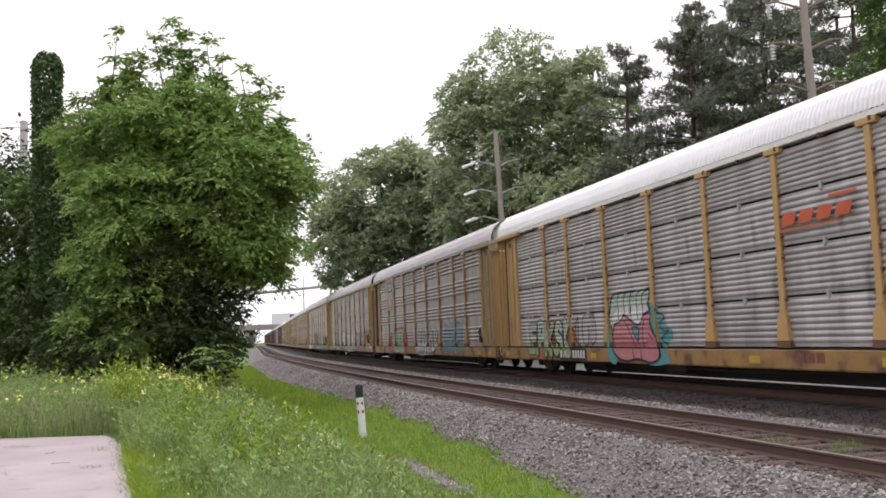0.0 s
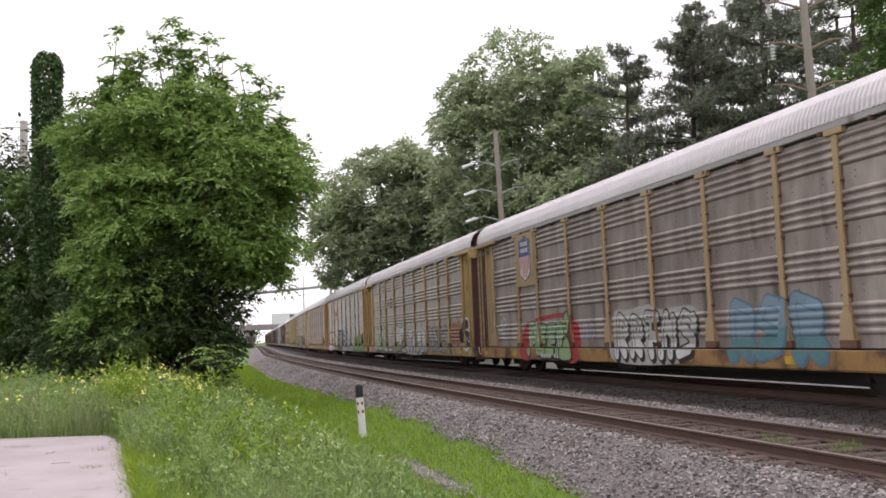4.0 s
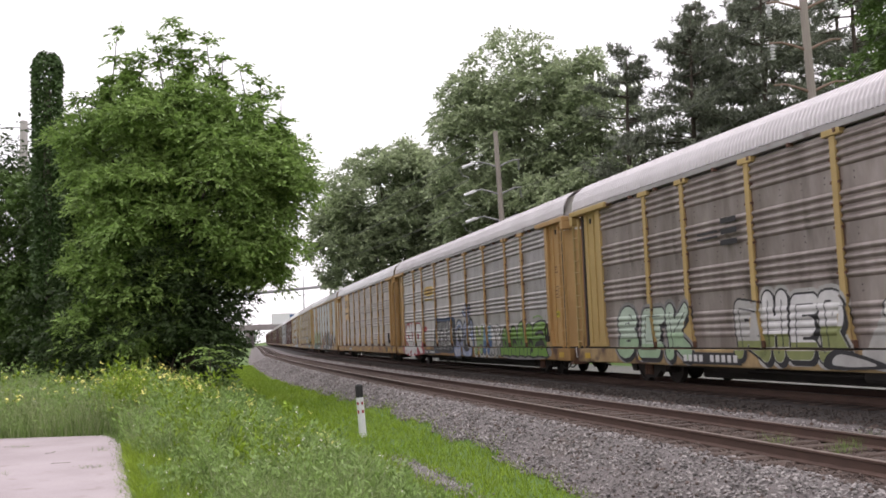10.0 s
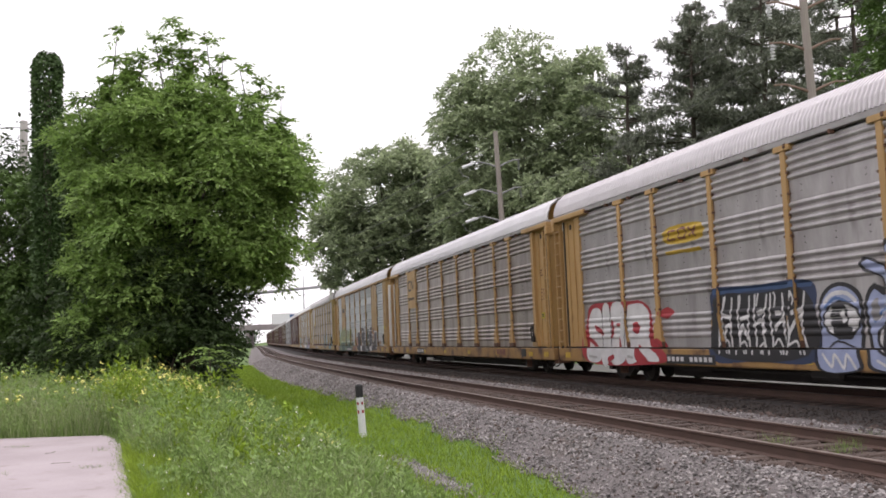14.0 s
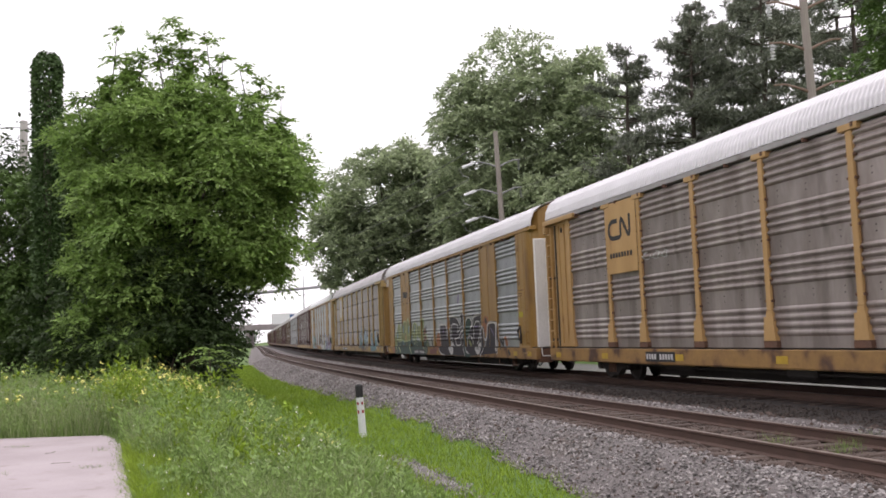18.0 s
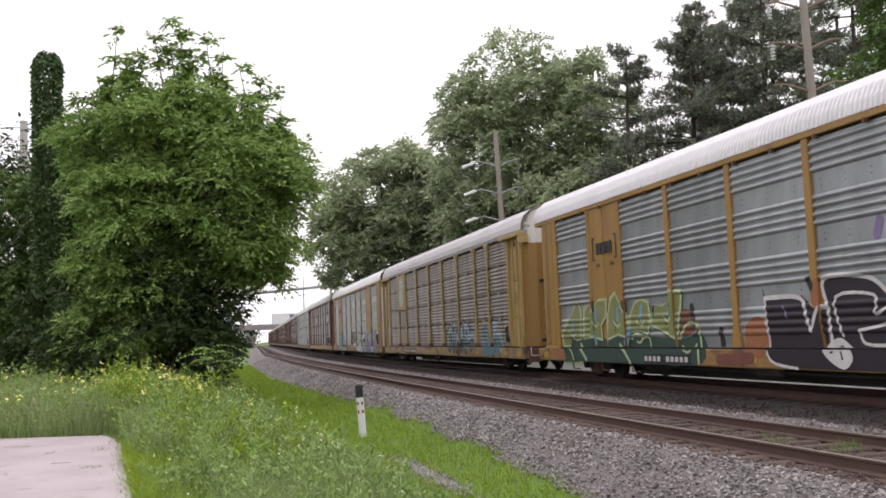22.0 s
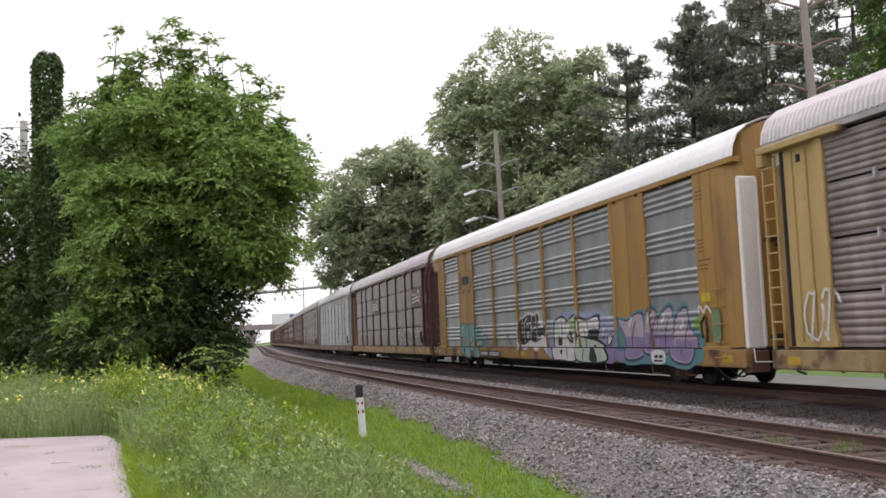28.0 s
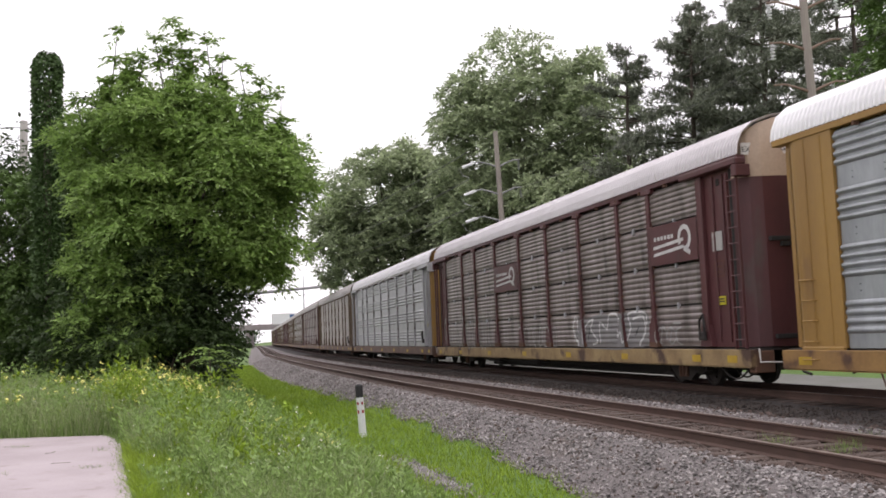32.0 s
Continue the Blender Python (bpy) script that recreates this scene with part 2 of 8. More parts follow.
M["paint_orange"] = mat("orange_yellow_paint", (0.305, 0.175, 0.042), 0.5, second=(0.225, 0.122, 0.032), scale=0.9, amount=0.85, grain=18, grain_amount=0.12, stretch=(1, 1, 0.3), third=(0.15, 0.078, 0.032), third_scale=1.0, third_low=0.62, each=0.06)
M["paint_buff"] = mat("buff_paint", (0.336, 0.24, 0.132), 0.6, second=(0.272, 0.188, 0.096), scale=1.1, amount=0.7, grain=18, grain_amount=0.12, stretch=(1, 1, 0.4), third=RUST, third_scale=1.7, third_low=0.66, each=0.06)
M["paint_straw"] = mat("straw_paint", (0.40, 0.29, 0.115), 0.6, second=(0.31, 0.21, 0.075), scale=1.1, amount=0.7, grain=18, grain_amount=0.12, stretch=(1, 1, 0.4), third=RUST, third_scale=1.7, third_low=0.66, each=0.06)
M["paint_maroon"] = mat("maroon_paint", (0.085, 0.026, 0.028), 0.5, second=(0.06, 0.02, 0.022), scale=1.2, amount=0.7, grain=18, grain_amount=0.15, stretch=(1, 1, 0.4), third=(0.07, 0.045, 0.04), third_scale=1.4, third_low=0.62)
M["paint_silver"] = mat("silver_paint", (0.384, 0.384, 0.4), 0.5, 0.1, second=(0.288, 0.288, 0.3), scale=1.2, amount=0.7, grain=16, stretch=(1, 1, 0.4), third=(0.176, 0.128, 0.096), third_scale=1.3, third_low=0.66)
M["sill_ochre"] = mat("rusty_ochre_sill", (0.29, 0.168, 0.052), 0.65, second=(0.17, 0.09, 0.036), scale=1.3, amount=0.9, grain=14, grain_amount=0.2, third=(0.0662, 0.0317, 0.0202), third_scale=1.3, third_low=0.53)
M["sill_tan"] = mat("dirty_tan_sill", (0.32, 0.228, 0.108), 0.7, second=(0.19, 0.122, 0.058), scale=1.3, amount=0.9, grain=14, grain_amount=0.2, third=(0.0691, 0.0374, 0.0259), third_scale=1.4, third_low=0.54)
M["sill_brown"] = mat("brown_sill", (0.14, 0.085, 0.06), 0.75, second=(0.09, 0.055, 0.045), scale=1.3, amount=0.9, grain=14, grain_amount=0.2, third=(0.22, 0.15, 0.07), third_scale=0.8, third_low=0.62)
M["roof_white"] = mat("white_roof_sheet", (0.80, 0.80, 0.81), 0.45, second=(0.72, 0.72, 0.735), scale=0.7, grain=8, grain_amount=0.04)
M["roof_grey"] = mat("grey_roof_sheet", (0.60, 0.575, 0.59), 0.5, 0.1, second=(0.50, 0.475, 0.49), scale=0.9, grain=8, grain_amount=0.06)
M["rail_grey"] = mat("dull_grey_rail", (0.34, 0.325, 0.325), 0.55, 0.1, second=(0.25, 0.235, 0.235), scale=1.2, grain=12, grain_amount=0.1, third=(0.14, 0.10, 0.085), third_scale=1.5, third_low=0.64)
M["roof_pale"] = mat("pale_roof_sheet", (0.70, 0.69, 0.71), 0.5, 0.1, second=(0.60, 0.59, 0.61), scale=0.9, grain=8, grain_amount=0.06)
# Roof of the far cars, greyed to carry distance haze in the colour.
M["roof_dull"] = mat("haze_dulled_roof_sheet", (0.38, 0.355, 0.35), 0.6, second=(0.28, 0.255, 0.25), scale=0.9, grain=8, grain_amount=0.08)
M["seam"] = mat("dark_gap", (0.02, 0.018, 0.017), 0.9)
M["rust_brown"] = mat("rusty_steel", (0.13, 0.065, 0.04), 0.85, second=(0.07, 0.04, 0.03), scale=3, grain=25, grain_amount=0.25)
M["truck"] = mat("grimy_truck", (0.032, 0.026, 0.022), 0.85, second=(0.02, 0.017, 0.015), scale=4, grain=20, grain_amount=0.25)
M["wheel"] = mat("wheel_steel", (0.035, 0.028, 0.024), 0.7, 0.2, second=(0.022, 0.018, 0.017), scale=5)
M["cream"] = mat("cream_paint", (0.48, 0.376, 0.288), 0.6, second=(0.4, 0.288, 0.2), scale=1.2, grain=14)
M["off_white"] = mat("off_white_paint", (0.70, 0.685, 0.655), 0.6, second=(0.60, 0.585, 0.55), scale=1.2, grain=14, third=RUST, third_scale=1.5, third_low=0.70)
PAINTS = {"white": (0.70, 0.69, 0.685), "pale": (0.45, 0.44, 0.42), "ink": (0.02, 0.019, 0.022), "red": (0.40, 0.035, 0.045), "green": (0.16, 0.32, 0.05), "mint": (0.33, 0.47, 0.30), "lime": (0.32, 0.40, 0.14), "teal": (0.10, 0.33, 0.34), "sky": (0.20, 0.36, 0.52), "blue": (0.08, 0.16, 0.36), "navy": (0.03, 0.045, 0.10), "pink": (0.55, 0.21, 0.23), "purple": (0.25, 0.19, 0.36), "plum": (0.016, 0.009, 0.019), "yellow": (0.55, 0.36, 0.03), "orange": (0.60, 0.11, 0.04), "brick": (0.20, 0.07, 0.05), "olive": (0.24, 0.27, 0.10), "shield_blue": (0.055, 0.085, 0.28), "pine": (0.03, 0.07, 0.055), "sign_yellow": (0.55, 0.48, 0.02), "lilac": (0.45, 0.42, 0.52), "rusty": (0.36, 0.14, 0.06), "green_pale": (0.30, 0.44, 0.20), "mint_pale": (0.46, 0.56, 0.46), "rose": (0.42, 0.13, 0.16), "dim": (0.26, 0.25, 0.25), "blue_dull": (0.10, 0.19, 0.27), "sky_dull": (0.20, 0.30, 0.38), "sky_pale": (0.36, 0.48, 0.56), "teal_dull": (0.10, 0.24, 0.27), "teal_pale": (0.17, 0.38, 0.40), "blue_deep": (0.05, 0.10, 0.22), "periwinkle": (0.34, 0.39, 0.58), "lime_deep": (0.10, 0.22, 0.04), "lime_pale": (0.52, 0.60, 0.34), "orange_dull": (0.40, 0.16, 0.06), "yellow_dull": (0.36, 0.30, 0.10), "mauve": (0.42, 0.36, 0.42), "green_dull": (0.17, 0.26, 0.14)}
for paint_name, rgb in PAINTS.items():
    rgb = tuple(0.8 * c for c in rgb)
    M["g_" + paint_name] = mat("spray_" + paint_name, rgb, 0.6, second=tuple(c * 0.72 for c in rgb), scale=3.0, amount=0.6, grain=20, grain_amount=0.12)
# Post paint of the far cars, dulled for distance haze.
M["paint_dull"] = mat("haze_dulled_paint", (0.14, 0.101, 0.0665), 0.7, second=(0.098, 0.07, 0.049), scale=1.1, grain=18, stretch=(1, 1, 0.4))
# ---- ground, ballast, tracks ----
def strip(name, mats, s_list, d_list, lift=0.0, rough=0.0, z_of=None):
    s, d = np.meshgrid(np.asarray(s_list, float), np.asarray(d_list, float), indexing="ij")
    x, y = track(s, d)
    z = np.interp(d, D_KEYS, Z_KEYS) if z_of is None else z_of(s, d)
    z = z + lift
    if rough:
        z = z + rng.normal(0, rough, z.shape)
    n, m = s.shape
    i = (np.arange(n - 1)[:, None] * m + np.arange(m - 1)[None, :]).ravel()
    f = np.stack([i, i + m, i + m + 1, i + 1], 1)
    me = mesh_of(name, np.stack([x.ravel(), y.ravel(), z.ravel()], 1), f, mats, None, True)
    return new(name, me)


S_FAR = np.concatenate([np.arange(-2600, -500, 100), np.arange(-500, -120, 10), np.arange(-120, 30, 2), np.arange(30, 500, 40)])
ground = strip("ground", M["turf"], S_FAR, [-2000, -800, -400, -200, -100, -60, -40, -25, -16, -12, -9, -6, -3.6, -2.3, 0, 3, 6, 7.15, 7.6, 8.15, 8.8, 9.6, 10.5, 11.6, 14, 18, 24, 40, 60, 120, 400, 1200, 2500], -0.03)
tagged(ground, "green grassy ground with bare soil", "ground", kind="structure")
def lawn_edge(s):
    """Where the grass begins beside the stones."""
    return np.interp(s, [-60, -43, -26, -12, -6, -1, 1.5, 4, 12], [9.0, 8.9, 8.1, 7.8, 7.86, 8.0, 8.1, 8.42, 8.5]) + 0.10 * np.sin(s * 1.3) + 0.05 * np.sin(s * 3.7)


def bed_z(s, d):
    """The stone bed dips under the turf where the grass begins."""
    return np.interp(d, D_KEYS, Z_KEYS) - 0.10 * np.clip((d - lawn_edge(s)) / 0.15, 0, 1)


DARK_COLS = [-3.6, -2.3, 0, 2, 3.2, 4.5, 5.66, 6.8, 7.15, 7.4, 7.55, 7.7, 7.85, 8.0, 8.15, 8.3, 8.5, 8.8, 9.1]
ballast = strip("ballast_bed", [M["gravel"], M["shaded_gravel"], M["brown_gravel"]], np.concatenate([np.arange(-500, -100, 4), np.arange(-100, 40, 0.5)]), DARK_COLS, 0.0, 0.010, bed_z)
# The columns under the train take the bed colour darkened as shade.
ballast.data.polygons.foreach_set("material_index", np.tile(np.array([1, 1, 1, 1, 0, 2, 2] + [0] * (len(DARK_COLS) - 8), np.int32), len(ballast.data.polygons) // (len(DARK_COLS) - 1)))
tagged(ballast, "grey crushed stone ballast under the tracks", "ballast", kind="structure")
service = strip("service_road", M["pale_gravel"], np.concatenate([np.arange(-500, -100, 10), np.arange(-100, 40, 2)]), [-8.8, -7, -5, -3.6], 0.012)
tagged(service, "pale gravel service road behind the tracks", "gravel road", kind="structure")

RAIL = [(-0.07, -0.17), (0.07, -0.17), (0.07, -0.155), (0.012, -0.13), (0.012, -0.045), (0.036, -0.03), (0.036, -0.004), (0.028, 0.0), (-0.028, 0.0), (-0.036, -0.004), (-0.036, -0.03), (-0.012, -0.045), (-0.012, -0.13), (-0.07, -0.155)]


def rail(parent, d0):
    s = np.concatenate([np.arange(-500, -100, 5.0), np.arange(-100, 44, 2.0)])
    v, f, mi = [], [], []
    n = len(RAIL)
    for k, sk in enumerate(s):
        for u, w in RAIL:
            x, y = track(sk, d0 + u)
            v.append((float(x), float(y), w))
        if k:
            for j in range(n):
                a, b = (k - 1) * n + j, (k - 1) * n + (j + 1) % n
                f.append((a, b, b + n, a + n))
                mi.append(1 if j in (6, 7, 8) else 0)
    return part("rail", mesh_of("rail", v, f, [M["rail_side"], M["rail_head"]], mi), parent)


NEAR_TRACK = 5.66
tie_mesh = Soup().box(-0.115, 0.115, -1.3, 1.3, -0.33, -0.165, bevel=0.02).mesh("tie", M["tie"])
plate_mesh = Soup().box(-0.09, 0.09, -0.13, 0.13, -0.166, -0.152, bevel=0.004).mesh("tie_plate", M["rail_side"])
for label, d0 in (("rusty railway track that the train runs on", 0.0), ("empty railway track with rusty brown rails on wooden ties", NEAR_TRACK)):
    line = thing("railway_track", label, "railway track", kind="structure")
    rail(line, d0 - 0.753)
    rail(line, d0 + 0.753)
    near_ties = 0
    s = 20.0
    while s > -110:
        x, y = track(s, d0)
        tw = float(rng.normal(0, 0.6))
        m = pose(float(x), float(y), float(rng.normal(-0.004, 0.006)), 0, 0, math.degrees(math.pi / 2 - float(heading(s))) + tw)
        part("tie", tie_mesh, line, at=Matrix.Translation((0, 0, 0.006)) @ m)
        s -= 0.52
    far = Soup()
    while s > -420:
        x, y = track(s, d0)
        a = math.pi / 2 - float(heading(s))
        c, q = math.cos(a), math.sin(a)
        far.add([(float(x) + c * u - q * w, float(y) + q * u + c * w, z) for u in (-0.115, 0.115) for w in (-1.3, 1.3) for z in (-0.3, -0.165)], [(0, 1, 3, 2), (4, 6, 7, 5), (0, 4, 5, 1), (2, 3, 7, 6), (1, 5, 7, 3)])
        s -= 0.52
    tagged(part("far_ties", far.mesh("far_ties", M["tie"]), line), kind="stuff")
# ---- near ground: pavement, stones, grass, weeds ----
PAVE_Z = -0.235


def pavement():
    pts = [(-26, 20.7), (-9.15, 20.05), (-6.95, 19.85), (-6.42, 18.9), (-5.87, 17.55), (-5.1, 15.35), (-4.51, 13.65), (-3.76, 11.6), (-1.6, 5.5), (-1.0, 2.0), (-1.0, -14), (-26, -14)]
    fine = []
    for (x0, y0), (x1, y1) in zip(pts, pts[1:] + pts[:1]):
        n = max(1, int(math.hypot(x1 - x0, y1 - y0) / 0.35)) if y0 > 3 and y1 > 3 else 1
        for k in range(n):
            w = 0.05 * (noise.noise(Vector((x0 + (x1 - x0) * k / n, y0 + (y1 - y0) * k / n, 3)) * 2.5)) if n > 1 else 0
            fine.append((x0 + (x1 - x0) * k / n + w, y0 + (y1 - y0) * k / n + w))
    slab = Soup().prism(fine, PAVE_Z - 0.12, PAVE_Z, "z").mesh("pavement", M["concrete"])
    tagged(new("pavement", slab), "cracked pale pinkish concrete pavement", "pavement", kind="structure")
    cracks = Soup()
    r = random.Random(4)
    for x, y, a, n in ((-7.9, 13.4, 0.9, 5), (-7.2, 14.2, 0.3, 4), (-6.6, 13.2, 0.2, 3), (-8.9, 18.6, 0.1, 3), (-6.9, 16.8, 0.3, 2), (-9.9, 16.6, 0.2, 3), (-6.2, 15.3, 0.4, 2)):
        line = [(x, y)]
        for _ in range(n):
            a += r.uniform(-0.9, 0.9)
            line.append((line[-1][0] + 0.14 * math.cos(a), line[-1][1] + 0.14 * math.sin(a)))
        o = stroke_line(line, 0.03)
        cracks.prism(o, PAVE_Z - 0.001, PAVE_Z + 0.004, "z")
    tagged(new("pavement_cracks", cracks.mesh("pavement_cracks", M["soil"])), "dark cracks in the concrete pavement", "crack", kind="stuff")


def stroke_line(points, width):
    left, right = [], []
    for i, (x, z) in enumerate(points):
        ax, az = points[max(i - 1, 0)]
        bx, bz = points[min(i + 1, len(points) - 1)]
        n = math.hypot(bx - ax, bz - az) or 1
        nx, nz = -(bz - az) / n * width / 2, (bx - ax) / n * width / 2
        left.append((x + nx, z + nz))
        right.append((x - nx, z - nz))
    return left + right[::-1]


pavement()


def turn_about(v, k, a):
    """Rodrigues: rows of v turned about rows of unit k by angles a."""
    c, s = np.cos(a)[:, None], np.sin(a)[:, None]
    return v * c + np.cross(k, v) * s + k * (k * v).sum(1)[:, None] * (1 - c)


def stones(name, s, d, z, size, material, label):
    n = len(s)
    x, y = track(s, d)
    base = np.array([(1, 0, 0), (-1, 0, 0), (0, 1, 0), (0, -1, 0), (0, 0, 1), (0, 0, -1)], float)
    v = base[None] * rng.uniform(0.6, 1.25, (n, 6, 1)) + rng.normal(0, 0.18, (n, 6, 3))
    q = rng.normal(0, 1, (n, 3))
    q /= np.linalg.norm(q, axis=1)[:, None]
    ang = rng.uniform(0, 6.28, n)
    v = np.stack([turn_about(v[:, k], q, ang) for k in range(6)], 1)
    v = v * size[:, None, None] * np.array([1, 1, 0.8]) + np.stack([x, y, z], 1)[:, None]
    tri = np.array([(0, 2, 4), (2, 1, 4), (1, 3, 4), (3, 0, 4), (2, 0, 5), (1, 2, 5), (3, 1, 5), (0, 3, 5)])
    f = (np.arange(n)[:, None, None] * 6 + tri[None]).reshape(-1, 3)
    tagged(new(name, mesh_of(name, v.reshape(-1, 3), f, material)), label, "ballast stones", kind="stuff")


def near_s(n, lo=-95.0, hi=13.0):
    """Places along the line, denser close to the camera."""
    u = rng.random(n)
    return hi - (hi - lo) * u ** 1.9


n = 104000
d = np.concatenate([rng.uniform(6.5, 8.6, n * 2 // 5), rng.uniform(1.7, 8.0, n - n * 2 // 5)])
s = near_s(n)
keep = np.ones(n, bool)
for dr in (0.753, NEAR_TRACK - 0.753, NEAR_TRACK + 0.753):
    keep &= abs(d - dr) > 0.09
edge = lawn_edge(s) + 0.12
keep &= d < edge
s, d = s[keep], d[keep]
z = np.interp(d, D_KEYS, Z_KEYS) + rng.uniform(-0.01, 0.025, len(s))
size = rng.uniform(0.014, 0.034, len(s)) * (1 + 0.014 * np.clip(12 - s, 0, 90))
# Stones below the cars get the colour that carries the shade.
under_train = d < 2.8 + 0.4 * rng.random(len(s))
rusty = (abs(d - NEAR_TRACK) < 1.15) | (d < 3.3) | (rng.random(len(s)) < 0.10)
stones("ballast_stones", s[~rusty & ~under_train], d[~rusty & ~under_train], z[~rusty & ~under_train], size[~rusty & ~under_train], M["stone"], "loose grey crushed stones of the track bed")
stones("rusty_ballast_stones", s[rusty & ~under_train], d[rusty & ~under_train], z[rusty & ~under_train], size[rusty & ~under_train], M["stone_brown"], "rust-stained crushed stones between the rails")
stones("oily_ballast_stones", s[under_train], d[under_train], z[under_train], size[under_train], M["stone_shaded"], "crushed stones under the train, coloured dark for its shade")
# a bare gravelly patch in the grass
n = 1500
s, d = rng.normal(1.5, 1.2, n), rng.normal(9.75, 0.14, n)
stones("gravel_patch", s, d, np.interp(d, D_KEYS, Z_KEYS) + 0.0, rng.uniform(0.012, 0.03, n), M["stone"], "bare gravelly patch in the grass")


def blades(name, x, y, z, height, width, lean, material, label, category="grass", seg=2):
    """Bent, tapering grass blades as one mesh."""
    n = len(x)
    a = rng.uniform(0, 6.283, n)
    b = rng.uniform(0, 6.283, n)
    side = np.stack([np.cos(a), np.sin(a), np.zeros(n)], 1) * (width / 2)[:, None]
    out = np.stack([np.cos(b), np.sin(b), np.zeros(n)], 1)
    root = np.stack([x, y, z], 1)
    rows = []
    for k in range(seg + 1):
        u = k / seg
        c = root + out * (lean * height * u ** 1.8)[:, None] + np.array([0, 0, 1.0]) * (height * u * (1 - 0.25 * lean * u))[:, None]
        w = 1.0 - 0.85 * u
        rows += [c - side * w, c + side * w]
    v = np.stack(rows, 1).reshape(-1, 3)
    m = 2 * (seg + 1)
    q = np.array([(2 * k, 2 * k + 1, 2 * k + 3, 2 * k + 2) for k in range(seg)])
    f = (np.arange(n)[:, None, None] * m + q[None]).reshape(-1, 4)
    return tagged(new(name, mesh_of(name, v, f, material)), label, category, kind="stuff")


# mown strip between the stones and the weeds
n = 98000
s = near_s(n, -80, 14)
d = rng.uniform(7.2, 12.2, n)
edge = lawn_edge(s)
bare = (abs(d - 9.75) < 0.2) & (abs(s - 1.6) < 2.0) & (rng.random(n) < 0.8)
keep = (d > edge + rng.normal(0, 0.12, n)) & ~bare
s, d = s[keep], d[keep]
x, y = track(s, d)
far = 1 + 0.02 * np.clip(12 - s, 0, 90)
blades("short_grass", x, y, np.interp(d, D_KEYS, Z_KEYS) - 0.03, rng.uniform(0.06, 0.17, len(s)), rng.uniform(0.009, 0.016, len(s)) * far, rng.uniform(0.2, 0.9, len(s)), M["lawn"], "short bright green grass beside the ballast")


def pave_edge_x(y):
    """The pavement's right edge."""
    return np.interp(y, [2, 5.5, 11.6, 13.65, 15.35, 17.55, 18.9, 19.85, 20.1], [-1.0, -1.6, -3.76, -4.51, -5.1, -5.87, -6.42, -6.95, -7.3])


def weed_field(n, y_lo=7.0, y_hi=42.0, power=1.6):
    """Places in the weedy ground, denser near the camera."""
    y = y_lo + (y_hi - y_lo) * rng.random(n) ** power
    x = rng.uniform(-0.56, 0.16, n) * y - 0.3
    s, d = track_sd(x, y)
    on_pave = (y < 20.1 + 0.02 * x) & (x < pave_edge_x(y) + 0.1 + 0.25 * rng.random(n))
    edge = np.interp(s, [-40, -20, -11, -2, 3, 8], [11.9, 11.5, 11.15, 10.95, 10.65, 10.55]) + 0.15 * np.sin(s * 1.1) + 0.15 * np.sin(s * 2.7)
    ok = (d > edge + rng.normal(0, 0.25, n)) & ~on_pave
    return x[ok], y[ok], d[ok]


def tall(x, y, d):
    """How high the weeds stand: waist-high in the meadow, lower towards the line and beside the pavement."""
    h = np.interp(y, [7, 12, 18, 20.2, 22.5, 26, 32, 40], [0.50, 0.62, 0.72, 0.74, 0.86, 0.95, 1.0, 1.0])
    lumps = np.array([noise.noise(Vector((a * 0.55, b * 0.4, 1.0))) + 0.5 * noise.noise(Vector((a * 1.5, b * 1.1, 4.0))) for a, b in zip(x, y)])
    far = np.clip((y - 16) / 6, 0, 1)
    near_edge = np.clip((d - 10.5) / (1.4 + 2.4 * far), 0.32, 1)
    strip = np.where((x < pave_edge_x(y) + 0.9) & (y < 14.8), 0.42, 1.0)
    return h * (1 + (0.75 - 0.45 * far) * lumps) * near_edge * strip


def field_z(x, y):
    return np.interp(track_sd(x, y)[1], D_KEYS, Z_KEYS) - 0.03


x, y, d = weed_field(80000)
h = tall(x, y, d)
n = len(x)
w = rng.uniform(0.007, 0.014, n) * (1 + 0.035 * np.clip(y - 8, 0, 40))
blades("tall_grass", x, y, field_z(x, y), h * rng.uniform(0.55, 1.1, n), w, rng.uniform(0.15, 0.75, n), M["weed"], "tall green grass and weeds beside the pavement", seg=2)
x, y, d = weed_field(22000)
n = len(x)
blades("pale_grass", x, y, field_z(x, y), tall(x, y, d) * rng.uniform(0.8, 1.3, n), rng.uniform(0.004, 0.009, n) * (1 + 0.04 * np.clip(y - 8, 0, 40)), rng.uniform(0.1, 0.6, n), M["weed_pale"], "pale seeding grass stalks among the weeds", seg=2)


def leaf_cloud(c, axis, length, width, material_name, name, flat=0.6):
    """Leaves as folded rhombs at c, pointing along axis."""
    n = len(c)
    up = rng.normal(0, flat, (n, 3)) + np.array([0, 0, 1.0])
    side = np.cross(axis, up)
    side /= np.linalg.norm(side, axis=1)[:, None] + 1e-9
    nrm = np.cross(side, axis)
    L, W = length[:, None], width[:, None]
    v = np.stack([c, c + axis * L * 0.5 + side * W * 0.5 - nrm * W * 0.12, c + axis * L - nrm * L * 0.10, c + axis * L * 0.5 - side * W * 0.5 - nrm * W * 0.12], 1).reshape(-1, 3)
    i = np.arange(n)[:, None] * 4
    f = np.concatenate([i + np.array([[0, 1, 2]]), i + np.array([[0, 2, 3]])], 1).reshape(-1, 3)
    return mesh_of(name, v, f, M[material_name])


def unit(v):
    return v / (np.linalg.norm(v, axis=-1, keepdims=True) + 1e-9)


